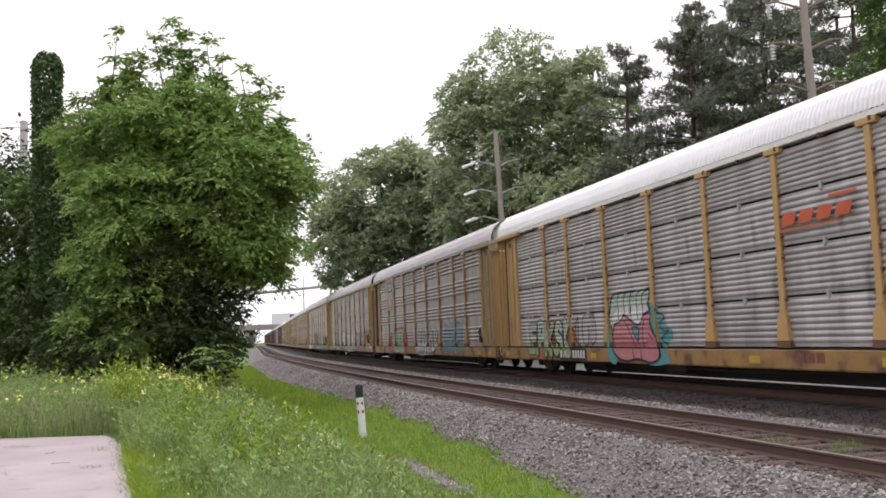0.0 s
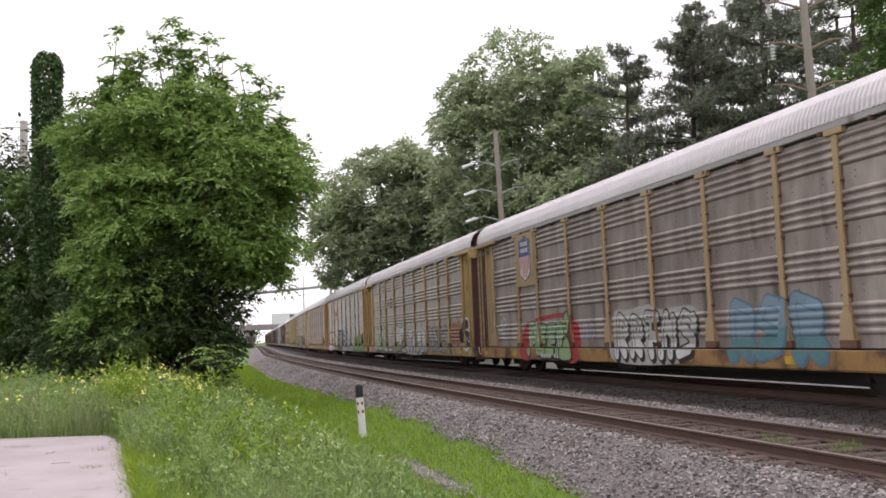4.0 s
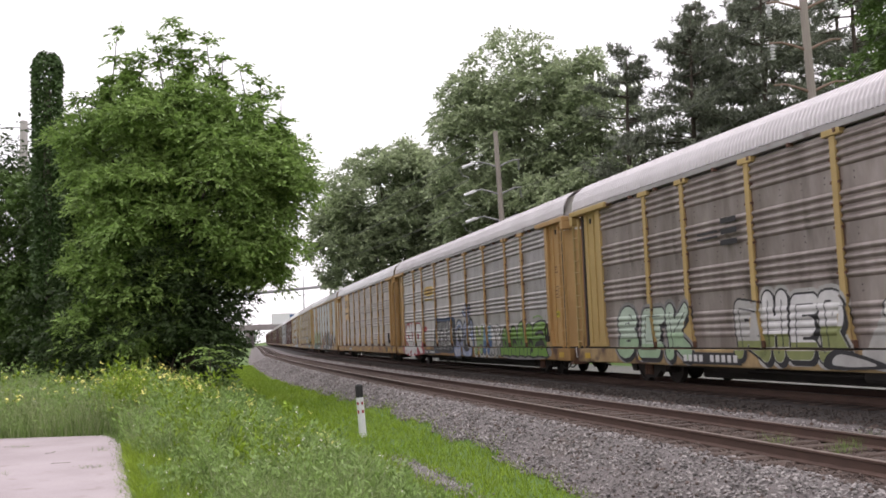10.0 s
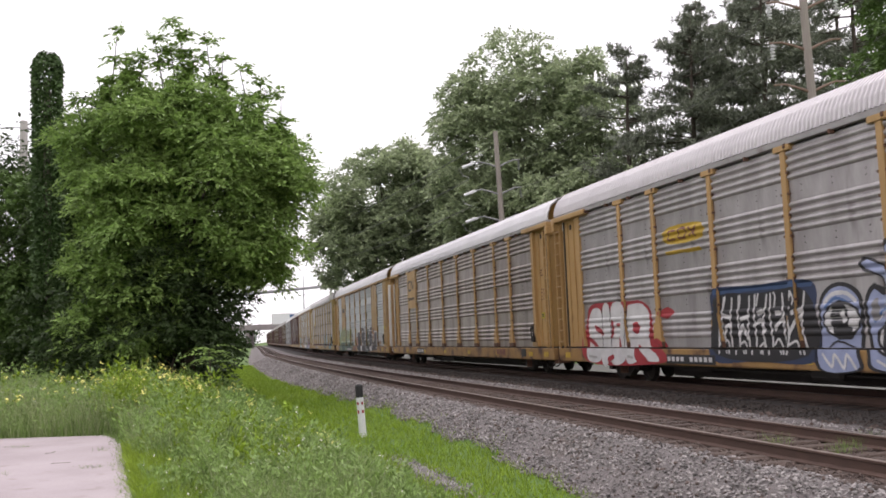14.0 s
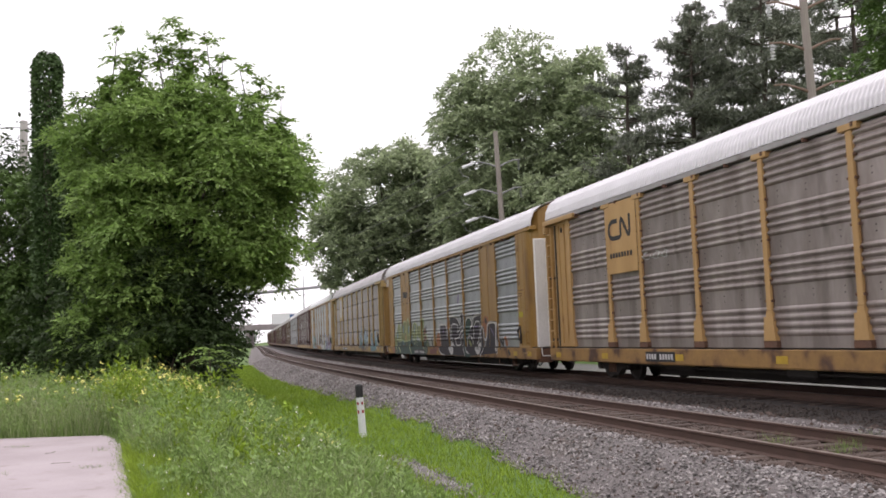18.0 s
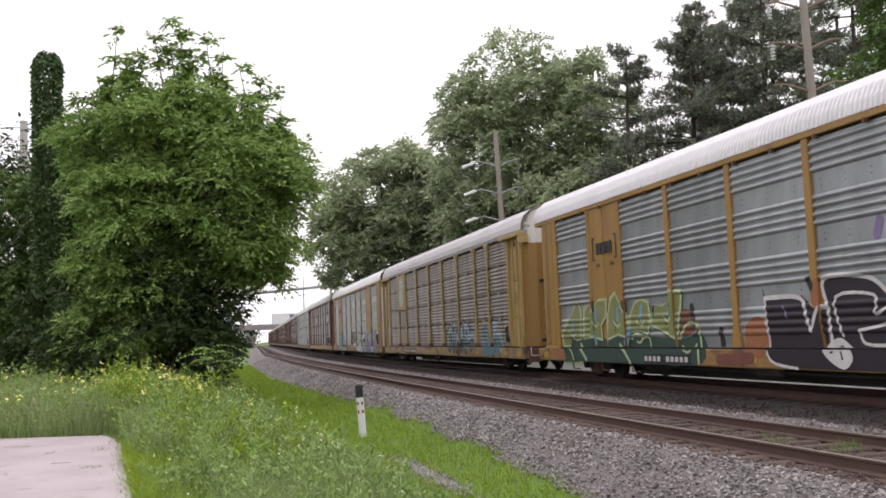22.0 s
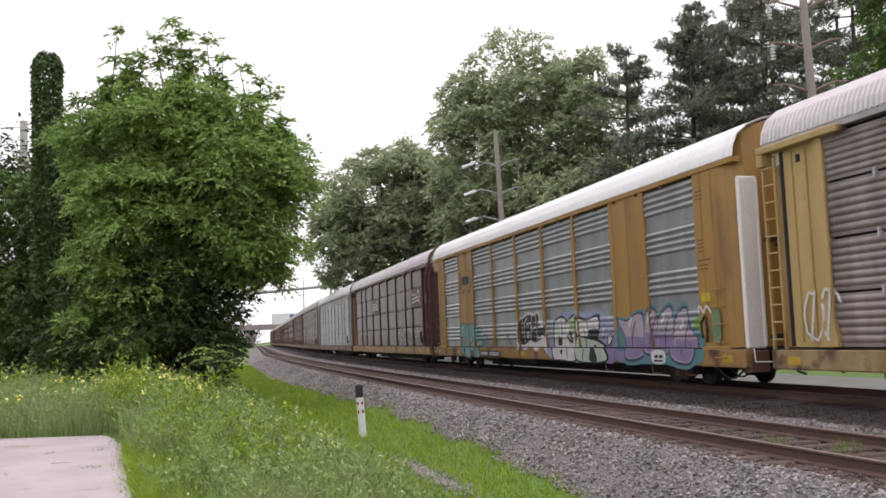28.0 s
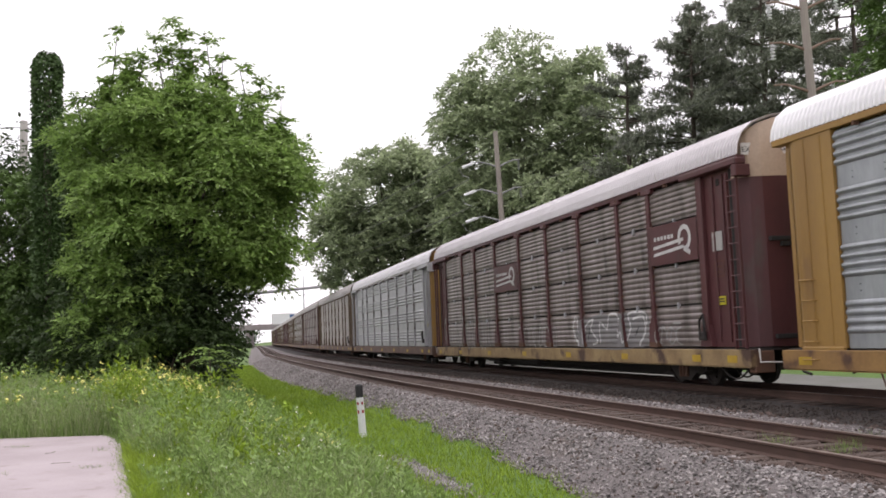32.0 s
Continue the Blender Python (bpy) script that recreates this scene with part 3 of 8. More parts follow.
# leafy weed plants: stems with upright narrow leaves
def weed_plants(name, places, material, leaf, label, stretch=1.0, k=18):
    x, y, d = places
    h = tall(x, y, d) * rng.uniform(0.6, 1.4, len(x)) * stretch
    z = field_z(x, y)
    u = np.tile(np.linspace(0.15, 1.0, k), len(x))
    X, Y, H, Z = (np.repeat(q, k) for q in (x, y, h, z))
    a = rng.uniform(0, 6.283, len(X))
    r = 0.20 * H * (1.2 - u) + 0.02
    far = 1 + 0.03 * np.clip(Y - 8, 0, 40)
    tilt = np.repeat(rng.normal(0, 0.12, (len(x), 2)), k, 0) * (H * u)[:, None]
    c = np.stack([X + r * np.cos(a) * 0.3 + tilt[:, 0], Y + r * np.sin(a) * 0.3 + tilt[:, 1], Z + H * u], 1)
    cs, axs = [], []
    for j in range(4):
        t = (j + 1) / 4
        out = np.stack([np.cos(a), np.sin(a), 0.9 - 0.5 * t * np.ones(len(X))], 1)
        cs.append(c + out * (r * t)[:, None])
        axs.append(unit(out + np.array([0, 0, 0.5]) + rng.normal(0, 0.5, c.shape)))
    far = np.tile(far, 4)
    L = rng.uniform(0.5, 1.5, len(far)) * leaf * far
    me = leaf_cloud(np.concatenate(cs), np.concatenate(axs), L, L * 0.30, material, name, 0.6)
    tagged(new(name, me), label, "weeds", kind="stuff")


def around(spots):
    """Places of weeds gathered round some spots: (x, y, spread, how many)."""
    x = np.concatenate([rng.normal(a, sp, n) for a, b, sp, n in spots])
    y = np.concatenate([rng.normal(b, sp * 1.3, n) for a, b, sp, n in spots])
    d = track_sd(x, y)[1]
    ok = (d > 11.0) & ~((y < 20.2) & (x < pave_edge_x(y) + 0.15))
    return x[ok], y[ok], d[ok]


weed_plants("leafy_weeds", weed_field(3300, 7.5, 40.0, 1.35), "weed_leaf", 0.058, "leafy green weeds with small narrow leaves")
weed_plants("bright_weeds", around([(-7.4, 22.3, 0.30, 26), (-6.9, 21.4, 0.35, 22), (-7.6, 24.5, 0.7, 22), (-4.9, 17.6, 0.5, 20), (-2.3, 13.5, 0.5, 30), (-3.6, 15.5, 0.6, 30), (-1.3, 15.8, 0.35, 24), (-2.6, 20.5, 0.5, 30), (-10.5, 27, 1.8, 30)]), "lawn", 0.075, "bright yellow-green leafy weeds", 1.15)
weed_plants("dark_weeds", around([(-4.6, 17.3, 0.35, 40), (-3.2, 12.8, 0.4, 40), (-5.6, 19.5, 0.5, 40), (-9.0, 23.0, 1.0, 40), (-4.4, 21.5, 0.8, 50), (-1.6, 11.6, 0.4, 30), (-6.8, 27, 1.2, 50), (-3.6, 25, 0.8, 40)]), "leaf_bright", 0.06, "darker green leafy weeds", 0.9)
# pale fine grass behind the pavement, bright short grass along its edge
y = rng.uniform(20.3, 33, 12000)
x = rng.uniform(-0.58, -0.30, len(y)) * y
h = tall(x, y, track_sd(x, y)[1])
blades("fine_grass", x, y, field_z(x, y), h * np.clip((y - 19.7) / 1.2, 0.45, 1) * rng.uniform(0.6, 1.15, len(y)), rng.uniform(0.010, 0.02, len(y)), rng.uniform(0.1, 0.5, len(y)), M["weed_pale"], "fine pale seeding grass behind the pavement", seg=2)
y = rng.uniform(8, 17, 9000)
x = pave_edge_x(y) + 0.05 + np.abs(rng.normal(0, 0.38, len(y)))
blades("edge_grass", x, y, field_z(x, y), rng.uniform(0.10, 0.38, len(y)), rng.uniform(0.008, 0.015, len(y)), rng.uniform(0.2, 0.9, len(y)), M["lawn"], "bright green grass along the pavement's edge")


def flowers(name, places, size, material, label):
    v, f = [], []
    for (px, py, pz), r in zip(places, size):
        for _ in range(5):
            a, b = rng.uniform(0, 6.28), rng.uniform(-0.6, 0.9)
            o = len(v)
            q = np.array([px, py, pz]) + rng.normal(0, r * 0.9, 3)
            t1 = np.array([math.cos(a), math.sin(a), b])
            t2 = np.array([-math.sin(a), math.cos(a), rng.uniform(-0.5, 0.5)])
            v += [tuple(q + t1 * r), tuple(q + t2 * r), tuple(q - t1 * r), tuple(q - t2 * r)]
            f.append((o, o + 1, o + 2, o + 3))
    tagged(new(name, mesh_of(name, v, f, material)), label, "wild flowers", kind="stuff")


def patch(cx, cy, sx, sy, n):
    x, y = rng.normal(cx, sx, n), rng.normal(cy, sy, n)
    s, d = track_sd(x, y)
    ok = (d > 10.9) & ~((y < 20.2) & (x < pave_edge_x(y)))
    x, y, d = x[ok], y[ok], d[ok]
    return np.stack([x, y, field_z(x, y) + tall(x, y, d) * rng.uniform(1.05, 1.45, len(x))], 1)


yellow = np.concatenate([patch(-7.6, 25.5, 1.2, 3.5, 170), patch(-6.8, 23, 0.9, 1.8, 70), patch(-11.5, 28, 2.4, 3, 16), patch(-2.2, 17.0, 0.5, 0.8, 34), patch(-1.7, 16.2, 0.25, 0.5, 14), patch(-6, 21, 2.5, 6, 40)])
flowers("yellow_wildflowers", yellow, rng.uniform(0.014, 0.030, len(yellow)) * (0.5 + yellow[:, 1] / 34), M["petal"], "yellow wild mustard flowers among the weeds")
white = np.concatenate([patch(-12, 22, 3, 1.5, 120), patch(-4, 14, 2.5, 4, 160), patch(-1.5, 12, 1, 2, 60)])
flowers("white_wildflowers", white, rng.uniform(0.006, 0.012, len(white)) * (0.5 + white[:, 1] / 30), M["petal_white"], "tiny white flowers among the weeds")


# tufts in the pavement's cracks and along its edge
tx, ty = [], []
for cx, cy, n, sp in ((-7.9, 18.1, 40, 0.06), (-9.6, 18.6, 25, 0.05), (-7.5, 15.6, 30, 0.07), (-6.6, 14.1, 40, 0.10), (-5.3, 14.6, 40, 0.08), (-6.0, 16.9, 20, 0.05), (-8.6, 14.9, 25, 0.08)):
    tx.append(rng.normal(cx, sp * 2, n))
    ty.append(rng.normal(cy, sp, n))
yy = rng.uniform(8, 20, 2600)
tx.append(pave_edge_x(yy) + rng.normal(0.05, 0.10, len(yy)))
ty.append(yy)
tx, ty = np.concatenate(tx), np.concatenate(ty)
blades("pavement_tufts", tx, ty, np.full(len(tx), PAVE_Z - 0.01), rng.uniform(0.02, 0.09, len(tx)), rng.uniform(0.005, 0.012, len(tx)), rng.uniform(0.3, 1.0, len(tx)), M["weed"], "grass tufts at the pavement's cracks and edge")


# a few tufts between the rails of the empty track
tx = np.concatenate([rng.normal(cx, 0.10, 70) for cx in (4.5, 4.92, 5.2, 5.8)])
ty = np.concatenate([rng.normal(cy, 0.12, 70) for cy in (13.65, 12.55, 12.8, 13.5)])
blades("track_tufts", tx, ty, np.full(len(tx), -0.20), rng.uniform(0.08, 0.26, len(tx)), rng.uniform(0.004, 0.008, len(tx)), rng.uniform(0.2, 0.8, len(tx)), M["weed"], "thin grass tufts between the rails")


def marker_post():
    x, y = -2.0, 22.6
    z = float(ground_z(x, y)) - 0.04
    t = thing("marker_post", "white plastic marker post with black cap and red marks", "marker post", at=pose(x, y, z, 0, -3.2, 0))
    r = 0.085

    def body(z0, z1, rr, paint, name, cap=False):
        pts, rad = [(0, 0, z0), (0, 0, z1)], [rr, rr]
        if cap:
            pts, rad = [(0, 0, z0), (0, 0, z1 - 0.05), (0, 0, z1 - 0.015), (0, 0, z1)], [rr, rr, rr * 0.85, rr * 0.5]
        return part(name, Soup().tube(pts, rad, 16).mesh(name, M[paint]), t)

    body(0, 0.92, r, "insulator", "post_body")
    body(0.92, 1.22, r + 0.003, "g_ink", "cap", True)
    for z0 in (0.56, 0.75):
        for a in (-2.2, -0.9):
            s = Soup()
            ring = [a - 0.32 + 0.64 * k / 4 for k in range(5)]
            s.add([((r + 0.004) * math.cos(q), (r + 0.004) * math.sin(q), z) for z in (z0, z0 + 0.07) for q in ring], [(k, k + 1, k + 6, k + 5) for k in range(4)])
            part("red_mark", s.mesh("red_mark", M["g_red"]), t)


marker_post()
# ---- train ----
# Car space: +x forwards, -y the side that the camera sees, z up from the rail tops.
GAPS = [28.8 * (7 - k) + e for k, e in enumerate((-0.73, -0.59, -0.88, -0.08, -0.03, -1.03, -1.0, -1.2, -1.5))]
GAPS += [GAPS[-1] - 28.8 * (k + 1) for k in range(11)]
HALF = 14.4
Z0, Z1, Z_ROOF = 0.97, 5.06, 5.24
SIDE = -1.497
ROOF_LINE = [(-1.57, 5.24), (-1.54, 5.46), (-1.42, 5.72), (-1.15, 5.94), (-0.75, 6.09), (-0.3, 6.17), (0.3, 6.17), (0.75, 6.09), (1.15, 5.94), (1.42, 5.72), (1.54, 5.46), (1.57, 5.24)]


def ribs(groups, pitch, count, depth, z0=Z0, z1=Z1, steps=6, full=0.78):
    """The outline of a ribbed sheet from z0 to z1: (y, z) pairs; each group starts at its top."""
    pts = [(SIDE, z1)]
    for g, top in enumerate(groups):
        deep = depth * (0.62 if g == 3 else 1.0)
        for k in range(count):
            a = top - k * pitch
            for j in range(steps + 1):
                u = j / steps
                z = a - u * pitch * full
                if z0 + 0.01 < z < z1 - 0.01:
                    pts.append((SIDE - deep * math.sin(math.pi * u) ** 0.8, z))
    pts.append((SIDE, z0))
    return pts


OUTLINES = {
    "grouped": ribs((5.0, 3.94, 2.90, 1.83), 0.165, 4, 0.048),
    "bold": ribs((5.02, 3.97, 2.91, 1.86), 0.165, 4, 0.052),
}
SEAMS = (4.13, 3.05, 2.02)


def slats(z0, z1, n):
    pitch = (z1 - z0 - 0.10) / n
    return ribs([z1 - 0.05], pitch, n, 0.021, z0, z1, full=0.86)


_edges = (Z1,) + SEAMS + (Z0,)
for key, n in (("slatted", 7), ("sparse", 6)):
    for r in range(4):
        OUTLINES[key + str(r)] = slats(_edges[r + 1] + 0.025, _edges[r] - 0.025, n)
    OUTLINES[key] = [p for r in range(4) for p in OUTLINES[key + str(r)]]


def depth_at(style, z):
    """How far out (y) the surface of a car's side lies at a height."""
    if z < Z0:
        return -1.605
    pts = OUTLINES[style]
    return float(np.interp(z, [q[1] for q in reversed(pts)], [q[0] for q in reversed(pts)]))


_panel_cache = {}


def panel_mesh(key, width, material, holes=True):
    tag = (key, round(width, 2), material)
    if tag not in _panel_cache:
        line = OUTLINES[key]
        soup = Soup().prism(line + [(-1.40, line[-1][1]), (-1.40, line[0][1])], -width / 2, width / 2, "x")
        if holes and key in ("grouped", "bold"):
            flats = ((4.24, 4.12), (3.19, 3.07), (2.14, 2.02))
            n = max(2, int(width / 0.72))
            for rows in flats:
                for z in rows:
                    for k in range(n):
                        x = -width / 2 + (k + 0.5) * width / n
                        soup.add([(x + 0.017 * math.cos(q * math.tau / 6), SIDE - 0.003, z + 0.017 * math.sin(q * math.tau / 6)) for q in range(6)], [tuple(range(6))], 1)
        _panel_cache[tag] = soup.mesh("panel", [M[material], M["seam"]])
    return _panel_cache[tag]


_shared = {}


def shared(key, make):
    if key not in _shared:
        _shared[key] = make()
    return _shared[key]


def post_mesh(paint, foot, wide=0.17):
    def make():
        s = Soup()
        w = wide / 2
        s.box(-w, w, -1.572, -1.44, 1.75 if foot else 1.0, 5.0, 0, 0.012)
        s.box(-0.27, 0.27, -1.60, -1.44, 4.99, 5.12, 0, 0.015)
        for sx in (-1, 1):
            s.box(sx * (w + 0.003) - 0.004, sx * (w + 0.003) + 0.004, -1.51, -1.45, 1.7 if foot else 1.0, 4.98, 1)
        if foot:
            f = [(-w, 1.75), (w, 1.75), (0.23, 1.05), (0.23, 0.98), (-0.23, 0.98), (-0.23, 1.05)]
            s.prism(f, -1.58, -1.44, "y", 0)
            s.prism([(-0.16, 1.62), (0.16, 1.62), (0.21, 1.12), (-0.21, 1.12)], -1.60, -1.575, "y", 0)
            s.box(-0.24, 0.24, -1.595, -1.44, 0.97, 1.12, 1, 0.01)
        for z in np.arange(1.5, 4.9, 0.43):
            for sx in (-1, 1):
                s.box(sx * (w + 0.025) - 0.02, sx * (w + 0.025) + 0.02, -1.568, -1.50, z, z + 0.05, 1)
        return s.mesh("post", [M[paint], M["rust_brown"]])

    return shared(("post", paint, foot, wide), make)


def roof_mesh(material, step=0.14):
    def make():
        v, f = [], []
        n = len(ROOF_LINE)
        xs, lifts = [], []
        x, k = -13.9, 0
        while x < 13.9:
            xs += [x, x + step * 0.36, x + step * 0.5, x + step * 0.86]
            lifts += [0.0, 0.0, 0.046, 0.046]
            x += step
        xs.append(13.9)
        lifts.append(0.0)
        for x, l in zip(xs, lifts):
            for (y, z) in ROOF_LINE:
                q = math.hypot(y, (z - 5.0) * 1.5)
                v.append((x, y * (1 + l / q), z + l * (z - 5.0) * 1.5 / q))
        for i in range(len(xs) - 1):
            for j in range(n - 1):
                f.append((i * n + j, i * n + j + 1, (i + 1) * n + j + 1, (i + 1) * n + j))
        return mesh_of("roof", v, f, M[material])

    return shared(("roof", material, step), make)


def ladder_mesh(paint, rungs=11, z0=0.95, z1=4.9):
    def make():
        s = Soup()
        for x in (-0.2, 0.2):
            s.box(x - 0.025, x + 0.025, -1.63, -1.56, z0, z1, 0, 0.008)
        for k in range(rungs):
            z = z0 + 0.2 + k * (z1 - z0 - 0.4) / (rungs - 1)
            s.tube([(-0.2, -1.635, z), (0.2, -1.635, z)], 0.017, 6)
        return s.mesh("ladder", M[paint])

    return shared(("ladder", paint, rungs, z1), make)


WHEEL_R = 0.42


def wheelset_mesh():
    def make():
        s = Soup()
        for y in (-0.753, 0.753):
            sy = 1 if y > 0 else -1
            prof = [(0.0, sy * 0.06), (0.12, sy * 0.06), (0.14, sy * 0.02), (0.34, sy * 0.03), (0.36, sy * 0.07), (WHEEL_R - 0.01, sy * 0.07), (WHEEL_R, sy * 0.05), (WHEEL_R, -sy * 0.03), (WHEEL_R + 0.025, -sy * 0.05), (WHEEL_R + 0.02, -sy * 0.07), (0.35, -sy * 0.07), (0.33, -sy * 0.03), (0.0, -sy * 0.03)]
            n = 20
            v = [(r * math.cos(k * math.tau / n), y + w, r * math.sin(k * math.tau / n)) for r, w in prof for k in range(n)]
            f = [(i * n + k, i * n + (k + 1) % n, (i + 1) * n + (k + 1) % n, (i + 1) * n + k) for i in range(len(prof) - 1) for k in range(n)]
            s.add(v, f)
            for k in range(3):
                a = k * math.tau / 3
                s.box(0.2 * math.cos(a) - 0.03, 0.2 * math.cos(a) + 0.03, y + sy * 0.03, y + sy * 0.055, 0.2 * math.sin(a) - 0.03, 0.2 * math.sin(a) + 0.03)
        s.tube([(0, -1.0, 0), (0, 1.0, 0)], 0.075, 10)
        return s.mesh("wheelset", M["wheel"])

    return shared("wheelset", make)


def frame_mesh():
    def make():
        s = Soup()
        for y in (-1.03, 1.03):
            a, b = y - 0.09, y + 0.09
            s.prism([(-1.12, 0.40), (-1.12, 0.56), (-0.75, 0.64), (-0.35, 0.78), (0.35, 0.78), (0.75, 0.64), (1.12, 0.56), (1.12, 0.40), (0.98, 0.36), (0.75, 0.42), (0.42, 0.22), (0.3, 0.14), (-0.3, 0.14), (-0.42, 0.22), (-0.75, 0.42), (-0.98, 0.36)], a, b, "y", 0)
            for x in (-0.87, 0.87):
                s.box(x - 0.13, x + 0.13, y - 0.14, y + 0.14, 0.30, 0.54, 0, 0.03)
            for x in (-0.16, 0.0, 0.16):
                s.tube([(x, y - 0.11, 0.22), (x, y - 0.11, 0.58)], 0.055, 8, 1)
        s.box(-0.24, 0.24, -1.1, 1.1, 0.42, 0.66, 0, 0.03)
        return s.mesh("truck_frame", [M["truck"], M["rust_brown"]])

    return shared("truck_frame", make)


def truck(car, x):
    t = part("truck", frame_mesh(), car, at=pose(x, 0, 0))
    for dx in (-0.87, 0.87):
        w = part("wheelset", wheelset_mesh(), t, at=pose(dx, 0, WHEEL_R))
        WHEELS.append(w)
    return t


WHEELS = []


def underframe_mesh():
    def make():
        s = Soup()
        # Middle box deepened beyond a real centre sill, to stand in for shade below.
        s.box(-8.6, 8.6, -0.38, 0.38, 0.15, 0.95, 0, 0.03)
        s.box(-13.6, 13.6, -0.36, 0.36, 0.62, 0.94, 0, 0.03)
        for x in np.arange(-12.6, 12.7, 2.8):
            s.box(x - 0.08, x + 0.08, -1.48, 1.48, 0.62, 0.94, 0)
        s.box(-13.9, 13.9, -1.46, 1.46, 0.90, 0.96, 0)
        for x0, x1, y, z0, z1 in ((-6.8, -5.2, -0.95, 0.36, 0.80), (-1.2, -0.2, -1.1, 0.32, 0.66), (2.6, 4.8, 0.8, 0.4, 0.8)):
            s.box(x0, x1, y - 0.25, y + 0.25, z0, z1, 0, 0.06)
        s.tube([(-9, -1.2, 0.5), (-3, -1.22, 0.42), (3, -1.22, 0.42), (9, -1.2, 0.5)], 0.03, 6, 0)
        s.tube([(-2, -0.9, 0.55), (-0.6, -0.9, 0.55)], 0.2, 12, 0)
        return s.mesh("underframe", M["black"])

    return shared("underframe", make)


def coupler_mesh():
    def make():
        s = Soup()
        s.prism([(13.4, -0.16), (14.0, -0.16), (14.0, -0.22), (14.3, -0.24), (14.39, -0.1), (14.36, 0.02), (14.28, 0.04), (14.32, 0.14), (14.2, 0.24), (14.0, 0.2), (14.0, 0.16), (13.4, 0.16)], 0.66, 0.98, "z", 0)
        return s.mesh("coupler", M["rust_brown"])

    return shared("coupler", make)


def air_hose_mesh():
    return shared("air_hose", lambda: Soup().tube([(13.9, -0.5, 0.78), (14.0, -0.5, 0.62), (14.2, -0.48, 0.42), (14.38, -0.42, 0.36)], 0.03, 6).mesh("air_hose", M["black"]))


def end_step_mesh():
    return shared("end_step", lambda: Soup().box(13.7, 13.95, -1.5, -1.0, 0.42, 0.9, 0, 0.02).mesh("end_step", M["rust_brown"]))


def cut_lever_mesh():
    return shared("cut_lever", lambda: Soup().tube([(13.98, -1.4, 0.95), (14.02, -1.4, 0.66), (14.02, -0.4, 0.62), (14.1, -0.2, 0.8)], 0.018, 6).mesh("cut_lever", M["off_white"]))


def hose_mesh():
    def make():
        s = Soup()
        pts = [(12.3 + 0.1 * k, -1.35, 0.52 - 0.26 * math.sin(math.pi * k / 12)) for k in range(13)]
        s.tube(pts, 0.022, 6)
        pts = [(12.6 + 0.08 * k, -1.2, 0.5 - 0.2 * math.sin(math.pi * k / 12)) for k in range(13)]
        s.tube(pts, 0.02, 6)
        return s.mesh("brake_hose", M["black"])

    return shared("hose", make)


def end_door_mesh(lower, upper, split=4.75, boxy=False):
    """The bowed door that closes a car's end, with its arched cap in another colour."""

    def make():
        s = Soup()
        plan = [(13.42, -1.47), (13.62, -1.42), (13.80, -1.26), (13.92, -1.0), (13.99, -0.6), (14.02, 0.0), (13.99, 0.6), (13.92, 1.0), (13.80, 1.26), (13.62, 1.42), (13.42, 1.47)]

        def arch(y):
            return float(np.interp(abs(y), [-q[0] for q in ROOF_LINE[5::-1]], [q[1] for q in ROOF_LINE[5::-1]])) - 0.03

        zs = [0.98, split]
        v = [(x, y, z) for z in zs for x, y in plan] + [(x - 0.05, y * 0.985, arch(y)) for x, y in plan]
        n = len(plan)
        f, mi = [], []
        for r in range(2):
            for k in range(n - 1):
                f.append((r * n + k, r * n + k + 1, (r + 1) * n + k + 1, (r + 1) * n + k))
        s.add(v[:], f[: n - 1], 0)
        s.add(v[:], f[n - 1:], 1)
        s.box(14.0, 14.05, -0.02, 0.02, 1.0, 5.2, 2)
        for z in (1.15, 3.3):
            s.box(13.93, 14.03, -0.95, -0.25, z, z + 0.10, 2, 0.01)
        s.box(13.9, 14.06, -0.7, -0.2, 3.18, 3.28, 2)
        return s.mesh("end_door", [M[lower], M[upper], M["seam"]])

    return shared(("end", lower, upper, split), make)


def hood_mesh(paint):
    return shared(("hood", paint), lambda: Soup().box(11.35, 13.95, -1.68, -1.40, 5.02, 5.17, 0, 0.02).box(13.75, 13.95, -1.68, -1.3, 4.75, 5.02, 0, 0.02).mesh("door_track", M[paint]))


def recess_mesh(paint):
    return shared(("recess", paint), lambda: Soup().box(12.1, 13.45, -1.46, -1.38, 0.98, 5.03, 0, 0.01).mesh("door_panel", M[paint]))


def door_rib_mesh(paint, x, w):
    return shared(("door_rib", paint, x), lambda: Soup().box(x, x + w, -1.50, -1.45, 1.1, 4.95, 0, 0.008).mesh("door_rib", M[paint]))


def slot_mesh():
    return shared("door_slot", lambda: Soup().box(12.75, 12.88, -1.475, -1.455, 4.7, 4.86, 0, 0.004).mesh("door_slot", M["seam"]))


def edge_gap_mesh():
    return shared("door_gap", lambda: Soup().box(13.30, 13.43, -1.466, -1.44, 1.0, 5.0).mesh("door_gap", M["seam"]))


def jamb_mesh(paint):
    def make():
        s = Soup().box(11.95, 12.20, -1.57, -1.38, 0.98, 5.05, 0, 0.015)
        s.prism([(11.90, 1.5), (12.22, 1.5), (12.36, 1.0), (11.82, 1.0)], -1.59, -1.40, "y", 0)
        return s.mesh("door_jamb", M[paint])

    return shared(("jamb", paint), make)


MIRROR = Matrix.Diagonal((-1, 1, 1, 1))


def mirrored(me, key):
    def make():
        m = me.copy()
        m.transform(MIRROR)
        m.flip_normals()
        return m

    return shared(("mirror", key), make)


